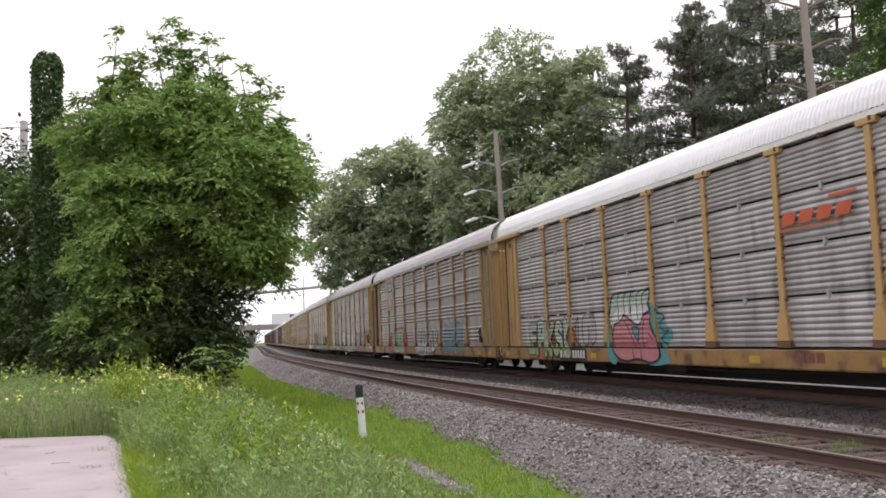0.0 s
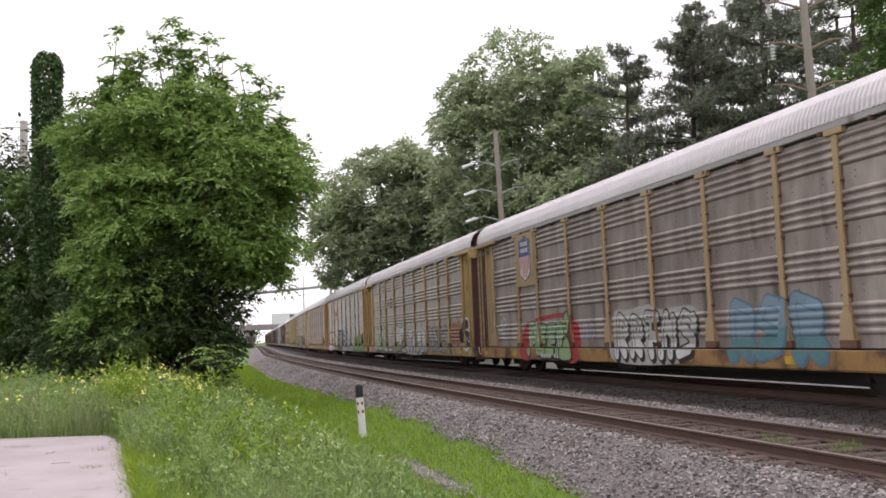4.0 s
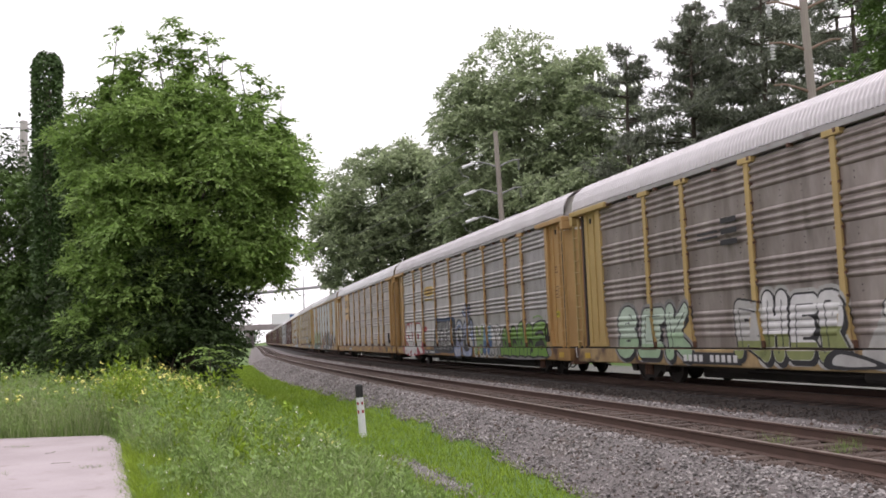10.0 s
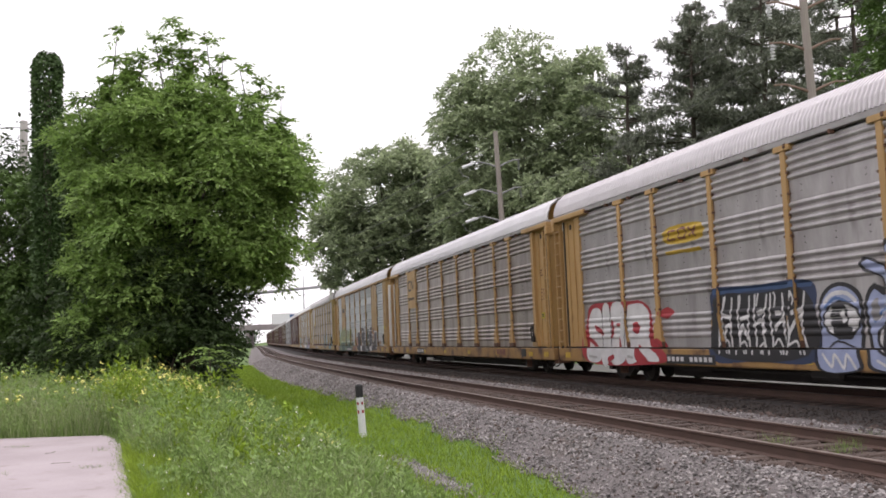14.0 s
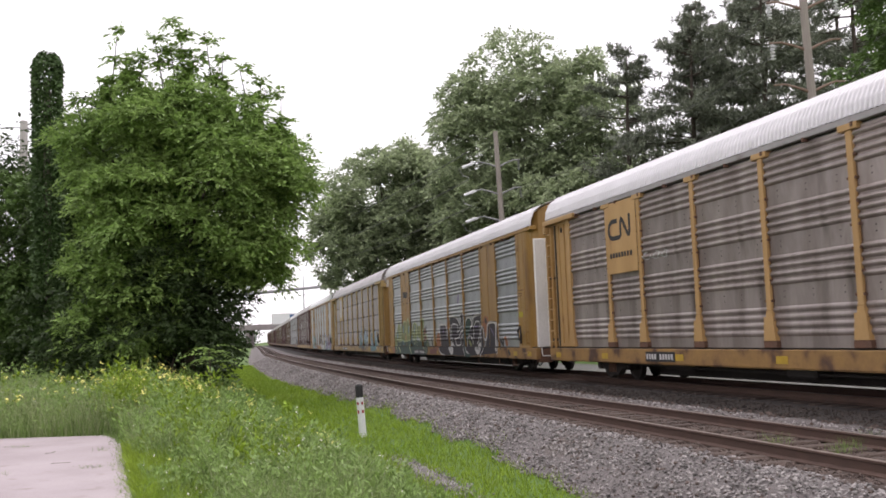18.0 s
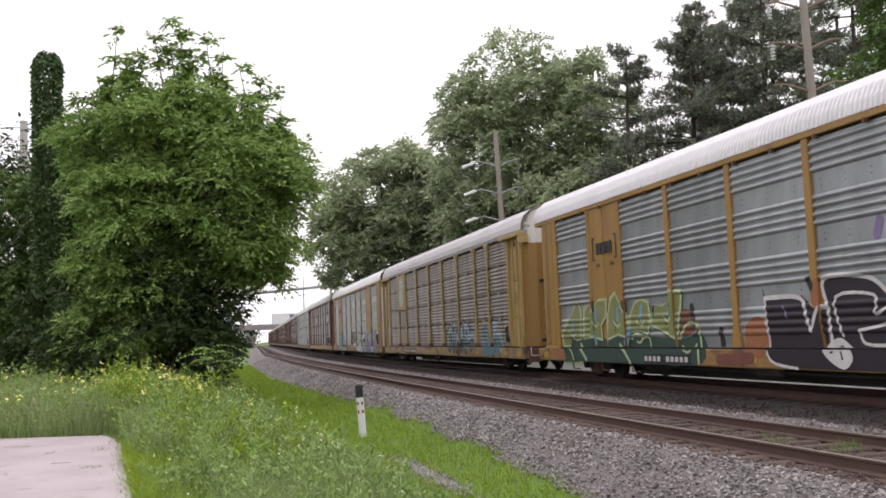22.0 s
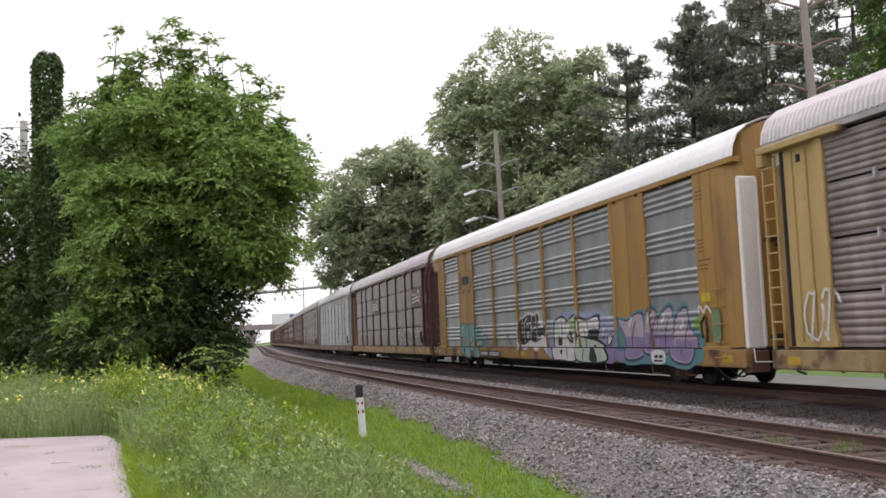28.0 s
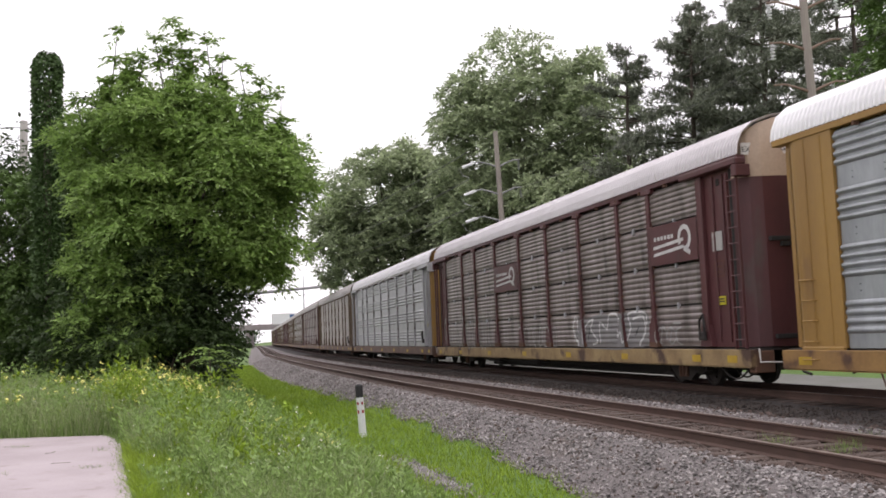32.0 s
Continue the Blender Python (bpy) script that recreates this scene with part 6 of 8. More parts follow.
for k in range(5):
    x = 10.28 + 0.66 * k
    j = lambda v, e=0.06: v + r.uniform(-e, e)
    spikes = [("white", 0.06, [(j(x), 0.85), (j(x + 0.05), j(1.3)), (j(x + 0.02), j(1.7)), (j(x + 0.1, 0.1), 2.1)]), ("white", 0.06, [(j(x + 0.5), 0.86), (j(x + 0.42), j(1.4)), (j(x + 0.5), 2.08)]), ("white", 0.09, [(j(x + 0.1), j(1.35, 0.2)), (j(x + 0.28), j(1.5)), (j(x + 0.45), j(1.4, 0.25))]), ("white", 0.05, [(j(x + 0.15), j(1.85)), (j(x + 0.25), j(2.0)), (j(x + 0.2), 2.12)]), ("white", 0.05, [(j(x + 0.1), j(1.0)), (j(x + 0.3), j(1.12)), (j(x + 0.4), 0.86)]), ("white", 0.10, [(j(x + 0.2), j(1.66)), (j(x + 0.4), j(1.7))])]
    mural(d, "grouped", spikes, base=0.012)
# two big eyes on stalks
mural(d, "grouped", [("ink", None, [(13.85, 0.56), (13.88, 1.4), (13.9, 1.9), (14.25, 2.18), (14.7, 2.2), (15.1, 1.98), (15.2, 1.5), (15.1, 0.9), (15.1, 0.56)]), ("periwinkle", None, [(13.95, 0.58), (13.95, 1.4), (13.98, 1.85), (14.28, 2.1), (14.68, 2.12), (15.02, 1.9), (15.1, 1.5), (15.0, 0.9), (15.0, 0.58)]), ("white", 0.08, [(14.05, 1.85), (14.3, 2.0), (14.7, 2.0), (14.95, 1.85)]), ("blue", 0.06, [(14.1, 1.75), (14.4, 1.92), (14.9, 1.75)]), ("ink", None, egg(14.55, 1.5, 0.56, 0.36)), ("white", None, egg(14.55, 1.5, 0.5, 0.30)), ("ink", None, egg(14.5, 1.52, 0.26, 0.36)), ("ink", 0.24, [(14.45, 1.25), (14.75, 1.25)]), ("white", 0.12, [(14.6, 1.62), (14.64, 1.5)]), ("ink", 0.04, [(14.1, 0.95), (14.4, 1.1), (14.95, 0.95)]), ("white", 0.06, [(14.05, 0.85), (14.3, 0.62), (14.4, 0.85), (14.65, 0.6), (14.75, 0.85), (14.98, 0.6)])], "blue and white sprayed eye")
mural(d, "grouped", [("ink", None, [(15.25, 1.4), (15.22, 1.85), (15.45, 2.12), (15.75, 2.05), (15.95, 2.0), (16.2, 1.95), (16.4, 2.2), (16.75, 2.15), (16.95, 1.75), (17.0, 1.2), (16.9, 0.56), (15.45, 0.56), (15.3, 0.9)]), ("ink", 0.26, [(15.9, 1.9), (15.85, 2.25), (15.6, 2.42), (15.3, 2.5)]), ("ink", 0.24, [(15.95, 1.9), (16.1, 2.3), (16.1, 2.6), (15.98, 2.78)]), ("ink", 0.22, [(15.98, 1.9), (16.35, 2.35), (16.45, 2.72)]),
    ("periwinkle", 0.17, [(15.9, 1.9), (15.85, 2.25), (15.6, 2.42), (15.36, 2.49)]), ("periwinkle", 0.15, [(15.95, 1.9), (16.1, 2.3), (16.1, 2.6), (16.0, 2.72)]), ("periwinkle", 0.13, [(15.98, 1.9), (16.35, 2.35), (16.43, 2.66)]), ("periwinkle", None, [(15.35, 1.4), (15.32, 1.8), (15.5, 2.02), (15.75, 1.9), (15.95, 2.0), (16.3, 1.9), (16.45, 2.1), (16.7, 2.05), (16.85, 1.7), (16.9, 1.2), (16.8, 0.6), (15.55, 0.6), (15.4, 0.9)]),
    ("white", 0.06, [(15.6, 1.5), (15.9, 1.85), (15.95, 2.2)]), ("white", 0.06, [(16.5, 1.45), (16.15, 1.8), (16.05, 2.2)]), ("blue", 0.05, [(15.5, 1.45), (15.85, 1.75), (16.0, 1.9)]), ("blue", 0.05, [(16.7, 1.5), (16.3, 1.72)]), ("dim", None, [(15.42, 1.5), (15.45, 1.8), (15.6, 1.85), (15.62, 1.5)]), ("dim", None, [(16.4, 1.6), (16.45, 1.92), (16.65, 1.95), (16.7, 1.6)]), ("ink", None, egg(16.15, 1.12, 0.66, 0.36)), ("white", None, egg(16.17, 1.12, 0.6, 0.30)), ("ink", None, egg(16.02, 1.1, 0.3, 0.36)), ("ink", 0.22, [(16.05, 0.92), (16.4, 0.9)]), ("white", 0.12, [(16.12, 1.36), (16.16, 1.14)]), ("white", 0.05, [(15.6, 0.75), (15.9, 0.62)]), ("white", 0.05, [(16.6, 0.75), (16.7, 0.6)])], "blue and white sprayed eye with curling stalks", base=0.012)
graffiti(d, "grouped", 17.15, 18.55, 0.55, 1.9, 1, "lime", "ink", "green_pale", "white", 22, "H", fat=0.32, block=0.04, inner=False)
graffiti(d, "grouped", 18.5, 19.6, 0.55, 1.92, 1, "sky", "ink", "blue", "white", 23, "H", fat=0.34, block=0.04, inner=False)
graffiti(d, "grouped", 19.4, 20.75, 0.55, 1.9, 2, "white", "ink", "pale", "pale", 24, fat=0.44, block=0.04)
mural(d, "grouped", [("dim", None, [(20.9, 0.6), (20.95, 1.5), (22.0, 1.6), (23.5, 1.7), (25.0, 1.75), (26.2, 1.2), (26.3, 0.6)])])
for k, (x0, x1, zt) in enumerate(((20.95, 22.0, 1.76), (21.95, 22.9, 1.78), (22.85, 23.95, 1.93), (23.8, 24.75, 1.86), (24.55, 26.3, 1.9))):
    m = (x0 + x1) / 2
    ring = [(x0 + 0.06, 0.6), (x0, 1.3), (x0 + 0.15, zt - 0.16), (m - 0.1, zt), (x1 - 0.2, zt - 0.08), (x1, 1.3), (x1 + 0.02, 0.85), (x1 + 0.14, 0.6), (m, 0.62)]
    inside = [(m + (x - m) * 0.87, 1.22 + (z - 1.22) * 0.9) for x, z in ring]
    mural(d, "grouped", [("ink", None, ring), ("green", None, inside), ("lime_deep", None, [(x, min(max(z, 0.98), 1.32)) for x, z in inside]), ("green_pale", 0.06, [(x0 + 0.2, zt - 0.3), (m - 0.1, zt - 0.14), (m + 0.15, zt - 0.16)]), ("ink", 0.14, [(m - 0.12, 1.12), (m + 0.08, 1.2), (m + 0.25, 1.08)]), ("ink", 0.05, [(m - 0.1, 0.62), (m, 0.9), (m - 0.05, 1.1)])], "green sprayed letter with a black outline", base=0.006 + 0.0014 * k)
mural(d, "grouped", [("ink", 0.14, [(25.0, 1.42), (25.4, 1.5), (25.75, 1.4)]), ("ink", 0.18, [(24.75, 0.85), (25.0, 1.05), (25.5, 1.1), (25.8, 0.95)]), ("green_pale", 0.07, [(24.75, 2.0), (25.3, 2.05), (25.7, 1.95)])], base=0.024)
tag(d, "grouped", 25.7, 26.3, 1.4, 1.65, "ink", 7, 0.05)
mural(d, "grouped", [("yellow", None, [(7.95, 3.6), (7.95, 4.0), (9.6, 3.98), (9.6, 3.58)]), ("brick", 0.07, [(8.4, 3.9), (8.1, 3.9), (8.08, 3.68), (8.4, 3.68)]), ("brick", 0.07, [(8.6, 3.68), (8.6, 3.9), (8.9, 3.9), (8.9, 3.68), (8.6, 3.68)]), ("brick", 0.07, [(9.1, 3.9), (9.4, 3.68)]), ("brick", 0.07, [(9.45, 3.9), (9.15, 3.7)]), ("yellow", 0.09, [(7.95, 3.36), (8.8, 3.35), (9.6, 3.34)])], "worn yellow painted emblem")
bolted_number(d, 7.76, 10.1, 0.57, 0.80)
CARS.append(d)

e = tri_car("grey ribbed autorack car with ochre flared posts and emblem panel", "sheet_brown", "grouped", "paint_ochre", "roof_pale", "sill_ochre", front="paint_orange", cap="paint_orange")
plate(e, "emblem_panel", 5.28 + 0.09, 7.30 - 0.09, 3.05, 5.08, "paint_ochre", "ochre panel with a dark looping emblem", -1.575, 0.012)
loop = [(6.07, 4.54)] + round_line(5.75, 4.30, 0.26, 0.24, 90, 270, 10) + [(6.17, 4.06), (6.25, 4.10), (6.27, 4.50), (6.32, 4.57), (6.39, 4.53), (6.71, 4.10), (6.78, 4.08), (6.82, 4.15), (6.83, 4.66)]
ribbon(e, "looping_emblem", [loop], "g_ink", -1.591, 0.13, "dark looping line emblem")
marks(e, "address_bars", bars(5.5, 6.95, 3.5, 3.64, 8), "g_ink", -1.588)
bolted_number(e, 7.4, 9.0)
marks(e, "company_bars", bars(21.9, 23.1, 0.66, 0.88, 3, 0.72), "g_brick", -1.605, "dark red painted bars")
tag(e, "grouped", 7.4, 8.8, 3.3, 3.5, "white", 3, 0.04)
plate(e, "data_plate", 25.0, 25.5, 0.62, 0.90, "g_ink", "black data plate", -1.605, 0.006)
CARS.append(e)

f = bi_car("orange-yellow two-level autorack car with blue-grey panels and graffiti", "roof_pale")
bracket_emblem(f, 5.35, 6.95, 3.55, 4.2)
mural(f, "bold", [("pine", None, [(2.6, 0.56), (2.9, 1.15), (5.0, 1.2), (8.0, 1.25), (10.6, 1.2), (11.2, 1.4), (11.4, 0.6), (8.0, 0.54), (5.0, 0.54)]), ("rusty", None, [(2.3, 0.6), (2.5, 1.1), (2.9, 0.6)]), ("brick", None, [(10.2, 1.3), (10.2, 1.85), (10.9, 1.85), (11.0, 1.35)]), ("ink", 0.2, [(10.9, 1.95), (11.0, 1.55)]), ("ink", 0.2, [(12.2, 1.35), (12.25, 1.05)]), ("ink", 0.16, [(7.2, 2.2), (7.25, 2.0)]), ("ink", 0.16, [(8.9, 2.0), (8.9, 1.85)]), ("ink", 0.15, [(5.1, 2.3), (5.15, 2.1)]), ("brick", 0.25, [(12.2, 0.7), (13.5, 0.75)])])
OLIVE = (([(2.5, 0.95), (2.45, 1.4), (2.9, 1.7), (3.4, 2.1), (3.9, 2.48), (4.15, 2.1), (4.1, 1.2), (3.6, 1.15), (3.4, 1.5), (3.1, 0.95)]), ([(4.2, 1.2), (4.25, 2.1), (4.75, 2.35), (4.9, 2.0), (5.5, 2.4), (6.15, 2.4), (6.1, 1.9), (5.7, 1.6), (5.75, 1.15), (5.0, 1.25)]), ([(6.0, 1.15), (6.1, 1.9), (6.35, 2.4), (6.7, 2.58), (7.1, 2.1), (7.4, 1.8), (7.5, 1.2), (6.8, 1.3)]), ([(7.4, 1.35), (7.5, 1.9), (7.8, 2.2), (8.2, 2.3), (8.65, 2.2), (8.75, 1.75), (8.6, 1.3), (8.0, 1.4)]), ([(8.7, 1.55), (8.85, 2.1), (9.3, 2.05), (9.75, 2.15), (9.85, 2.45), (10.5, 2.42), (10.3, 1.6), (10.2, 1.15), (9.6, 1.3)]))
for ring in OLIVE:
    cx, cz = sum(q[0] for q in ring) / len(ring), sum(q[1] for q in ring) / len(ring)
    small = [(cx + (x - cx) * 0.86, cz + (z - cz) * 0.88) for x, z in ring]
    mural(f, "bold", [("pine", 0, [(x + 0.06, z - 0.05) for x, z in ring]), ("lime_pale", 0, ring), ("olive", 0, small), ("pine", 0.05, [(cx - 0.1, cz - 0.35), (cx, cz), (cx + 0.2, cz + 0.2)]), ("sky", 0.16, [(cx + 0.1, cz + 0.25), (cx + 0.05, cz - 0.05)]), ("lime_pale", 0.06, [(cx - 0.2, cz - 0.1), (cx + 0.05, cz - 0.25), (cx + 0.25, cz - 0.15)])], base=0.010)
mural(f, "bold", [("lime_pale", 0.07, [(3.6, 0.58), (3.4, 0.85), (3.1, 1.0)]), ("lime_pale", 0.12, [(4.6, 0.6), (4.2, 0.9), (4.0, 1.05)]), ("lime_pale", 0.1, [(7.6, 0.56), (7.2, 0.9), (6.9, 1.05)]), ("lime_pale", 0.06, [(7.6, 1.2), (7.9, 1.35), (8.2, 1.25), (8.1, 1.1), (7.9, 1.12)]), ("lime_pale", 0.06, [(8.2, 1.2), (8.6, 1.25), (8.7, 1.0)]), ("lime_pale", 0.08, [(10.3, 1.2), (10.7, 1.55), (11.2, 1.5), (11.3, 1.0), (11.3, 0.6)]), ("lime_pale", 0.06, [(10.4, 1.0), (10.8, 0.85), (11.1, 1.05)]), ("sky", 0.14, [(5.2, 1.3), (5.3, 1.1)]), ("sky", 0.18, [(7.3, 1.1), (7.5, 1.5)])], "pale green strokes of sprayed letters", base=0.022)
# big dark letters with white edges
mural(f, "bold", [("rusty", None, [(13.2, 0.9), (13.3, 1.5), (13.9, 1.6), (14.0, 0.8)]), ("rusty", None, [(15.6, 1.9), (15.8, 2.3), (16.2, 2.3), (16.0, 1.8)]), ("rusty", None, [(21.6, 1.7), (21.9, 2.2), (22.5, 2.1), (22.3, 1.5)]), ("ink", 0.24, [(15.6, 2.28), (15.65, 2.2)]), ("ink", 0.22, [(22.1, 2.05), (22.2, 1.98)])])
mural(f, "bold", [("plum", 0, [(13.94, 2.25), (14.05, 2.00), (15.29, 2.01), (15.65, 1.77), (16.02, 1.76), (15.97, 2.36), (17.28, 2.33), (17.84, 1.98), (18.01, 2.42), (18.39, 2.56), (18.78, 2.38), (18.81, 2.22), (19.41, 2.32), (19.93, 2.07), (20.10, 2.33), (21.30, 2.42), (21.54, 2.13), (21.49, 1.74), (21.81, 1.82), (21.98, 1.31), (22.25, 1.43), (22.45, 1.95), (23.67, 1.96), (23.92, 1.74), (23.80, 0.72), (19.65, 0.56), (18.89, 0.56), (14.89, 0.56), (14.10, 0.74)]), ("purple", 0.05, [(14.66, 1.83), (14.77, 1.58)]), ("purple", 0.05, [(22.81, 1.72), (23.25, 1.41)]), ("purple", 0.04, [(20.34, 1.81), (20.86, 1.81)])], "dark plum mass of sprayed letters", base=0.009)
mural(f, "bold", [("white", 0.09, [(14.01, 2.02), (15.22, 1.98), (15.43, 1.57), (15.59, 1.31), (15.86, 1.74), (16.14, 1.74)]), ("white", 0.06, [(14.01, 2.02), (14.10, 1.29), (14.24, 0.71), (15.16, 0.56)]), ("white", None, [(15.99, 0.99), (16.43, 1.16), (16.86, 0.83), (16.60, 0.57), (16.14, 0.76)]), ("plum", 0.05, [(16.22, 0.88), (16.47, 0.99), (16.56, 0.77)])], "white edges of a dark sprayed letter", base=0.0190)
mural(f, "bold", [("white", 0.09, [(16.15, 1.10), (16.13, 1.67), (16.03, 2.31), (17.27, 2.27), (17.79, 1.95)]), ("white", 0.06, [(16.50, 1.21), (16.35, 1.94), (17.42, 1.93), (17.44, 1.58), (17.93, 1.81)]), ("white", 0.06, [(16.98, 1.29), (17.77, 1.42), (17.96, 1.60), (18.48, 1.61), (18.55, 1.38), (18.09, 1.42), (17.86, 1.06), (17.12, 1.05), (16.98, 1.29)])], "white edges of a dark sprayed letter", base=0.0190)
mural(f, "bold", [("white", 0.08, [(18.39, 2.53), (18.72, 2.33), (18.73, 2.02), (18.34, 1.70), (18.05, 1.89), (17.99, 2.32), (18.39, 2.53)])], "white edges of a dark sprayed letter", base=0.0190)
mural(f, "bold", [("pine", None, [(18.66, 1.40), (18.88, 1.96), (19.39, 2.17), (19.65, 1.98), (19.46, 1.59), (19.05, 1.35), (19.03, 0.84), (19.93, 0.61), (19.00, 0.56)]), ("olive", 0.2, [(19.36, 1.19), (19.62, 1.04)]), ("white", 0.09, [(18.75, 1.76), (18.89, 2.11), (19.40, 2.25), (19.84, 2.02), (19.67, 1.78)]), ("white", 0.07, [(19.53, 0.67), (19.12, 0.79), (19.02, 1.14), (19.39, 1.44), (19.84, 1.34), (19.95, 1.09)]), ("white", 0.06, [(18.62, 1.51), (18.47, 1.15), (18.90, 0.56)])], "white edges of a dark sprayed letter", base=0.0190)
mural(f, "bold", [("white", 0.1, [(19.67, 1.76), (20.06, 2.01), (20.15, 2.24), (21.28, 2.32), (21.46, 2.09), (21.33, 1.68), (21.19, 1.18)]), ("white", 0.06, [(20.11, 1.33), (20.32, 1.97), (21.08, 1.97), (21.01, 1.37), (20.60, 1.09)]), ("white", None, [(20.57, 0.85), (20.94, 1.13), (21.41, 1.04), (21.42, 0.82), (21.04, 0.63)]), ("plum", 0.06, [(20.87, 0.86), (21.16, 0.95), (21.22, 0.77)])], "white edges of a dark sprayed letter", base=0.0190)
mural(f, "bold", [("white", 0.09, [(21.33, 1.70), (21.73, 1.74), (21.90, 1.26), (22.24, 1.35), (22.49, 1.91), (23.63, 1.90), (23.86, 1.70), (23.81, 1.20), (23.74, 0.72)]), ("white", 0.18, [(23.65, 1.81), (23.54, 1.41), (23.59, 0.88)]), ("white", 0.05, [(22.03, 1.13), (21.77, 0.82), (21.27, 0.56)])], "white edges of a dark sprayed letter", base=0.0190)
mural(f, "bold", [("ink", 0.12, [(24.0, 1.2), (24.3, 0.95)]), ("ink", 0.12, [(24.3, 1.25), (24.2, 0.9)]), ("ink", 0.14, [(25.2, 0.8), (25.35, 0.7)]), ("orange_dull", 0.3, [(24.6, 1.25), (24.7, 1.1)]), ("purple", 0.2, [(17.6, 3.0), (17.7, 3.25)])])
bolted_number(f, 8.4, 10.9, 0.55, 0.80)
CARS.append(f)

g = tri_car("dark weathered slatted autorack car with straw-coloured posts and blue graffiti", "sheet_dark", "sparse", "paint_straw", "roof_grey", "sill_tan", front="paint_orange", cap="off_white")
shield(g, 5.28 + 0.09, 7.30 - 0.09, 3.05, 5.08, "paint_straw", True)
mural(g, "sparse", [("ink", None, [(16.1, 1.68), (16.7, 1.78), (17.1, 2.02), (17.6, 1.9), (17.75, 1.4), (17.6, 0.85), (17.2, 0.7), (16.9, 0.95), (16.85, 1.45)]), ("sky_pale", None, [(16.25, 1.66), (16.75, 1.68), (17.1, 1.92), (17.5, 1.82), (17.63, 1.4), (17.5, 0.92), (17.25, 0.8), (17.0, 1.0), (16.97, 1.5)]), ("teal_dull", None, [(17.0, 0.95), (17.0, 1.25), (17.6, 1.25), (17.5, 0.9), (17.25, 0.8)]), ("ink", None, [(17.15, 1.2), (17.2, 1.6), (17.4, 1.6), (17.4, 1.2)]),
    ("ink", None, egg(17.95, 2.08, 0.26, 0.34)), ("sky_pale", None, egg(17.95, 2.08, 0.17, 0.26)), ("ink", 0.42, [(18.05, 1.6), (17.9, 1.2), (18.1, 0.85)]), ("sky_pale", 0.26, [(18.05, 1.6), (17.92, 1.2), (18.08, 0.9)]), ("teal_dull", 0.26, [(17.93, 1.2), (18.08, 0.9)]),
    ("ink", 0.46, [(18.65, 0.9), (18.6, 1.7), (19.0, 1.3), (19.3, 1.75), (19.5, 0.95)]), ("sky_pale", 0.30, [(18.65, 0.92), (18.6, 1.7), (19.0, 1.3), (19.3, 1.75), (19.5, 0.98)]), ("teal_dull", 0.30, [(18.65, 0.92), (18.63, 1.15)]), ("teal_dull", 0.30, [(19.45, 1.2), (19.5, 0.98)]), ("ink", None, [(19.4, 1.9), (19.62, 2.22), (19.85, 1.9)]), ("sky_pale", None, [(19.48, 1.9), (19.62, 2.1), (19.76, 1.9)]),
    ("ink", 0.48, [(19.95, 1.7), (20.05, 1.3), (20.2, 0.85)]), ("ink", 0.46, [(19.85, 1.85), (20.3, 1.8), (20.45, 1.5), (20.1, 1.25), (20.9, 1.45), (21.25, 1.45), (21.15, 0.98)]), ("sky_pale", 0.30, [(19.85, 1.85), (20.3, 1.8), (20.45, 1.5), (20.1, 1.25), (20.9, 1.45), (21.25, 1.45), (21.15, 0.98)]), ("sky_pale", 0.32, [(19.95, 1.7), (20.05, 1.3), (20.2, 0.88)]), ("teal_dull", 0.31, [(20.08, 1.2), (20.2, 0.88)]), ("teal_dull", 0.29, [(21.22, 1.2), (21.15, 0.98)]), ("ink", None, [(20.05, 1.5), (20.1, 1.68), (20.3, 1.62), (20.25, 1.45)])], "blue sprayed letters with black outlines")
mural(g, "sparse", [("yellow_dull", 0.09, [(22.3, 1.2), (22.35, 1.85), (22.9, 2.0), (23.5, 1.85), (23.9, 1.3)]), ("yellow_dull", 0.09, [(24.6, 1.9), (25.4, 1.68), (25.3, 1.2), (25.5, 0.75)]), ("sky_dull", None, [(22.4, 1.2), (22.45, 1.75), (22.95, 1.85), (23.4, 1.7), (23.9, 1.3), (24.0, 0.75), (22.7, 0.9)]), ("ink", 0.06, [(22.6, 1.65), (23.1, 1.8), (23.35, 1.6), (23.0, 1.4), (23.2, 1.1), (23.6, 1.0)]), ("ink", 0.06, [(22.75, 1.35), (22.8, 1.6), (23.1, 1.55)]), ("sky_pale", None, [(24.15, 1.3), (24.15, 1.95), (24.7, 1.95), (24.6, 1.5), (25.2, 1.6), (25.1, 1.2), (24.6, 1.25)]), ("teal_dull", None, [(23.0, 0.6), (23.1, 0.95), (24.1, 1.0), (24.2, 1.3), (25.1, 1.3), (25.25, 0.75), (24.9, 0.68)]), ("ink", 0.05, [(24.5, 1.5), (24.45, 1.1), (24.7, 0.75)]), ("white", 0.07, [(25.3, 1.2), (25.4, 0.8)])], "faded blue and yellow sprayed letters")
mural(g, "sparse", [("dim", 0.04, [(10.7, 1.05), (10.75, 1.7), (11.1, 1.4), (11.4, 1.75), (11.6, 1.0)]), ("dim", 0.04, [(11.9, 1.72), (12.6, 1.72)]), ("dim", 0.04, [(13.3, 1.05), (13.35, 1.7), (13.9, 1.7), (13.9, 1.45), (13.5, 1.4), (14.2, 1.05)])])
tag(g, "sparse", 1.5, 2.7, 1.1, 2.1, "white", 8, 0.06)
bolted_number(g, 7.1, 9.9, 0.60, 0.84)
cap_words(g, "EXCESS HEIGHT", 13.90, -0.78, 5.35, -14, 0.17, "g_ink")
CARS.append(g)

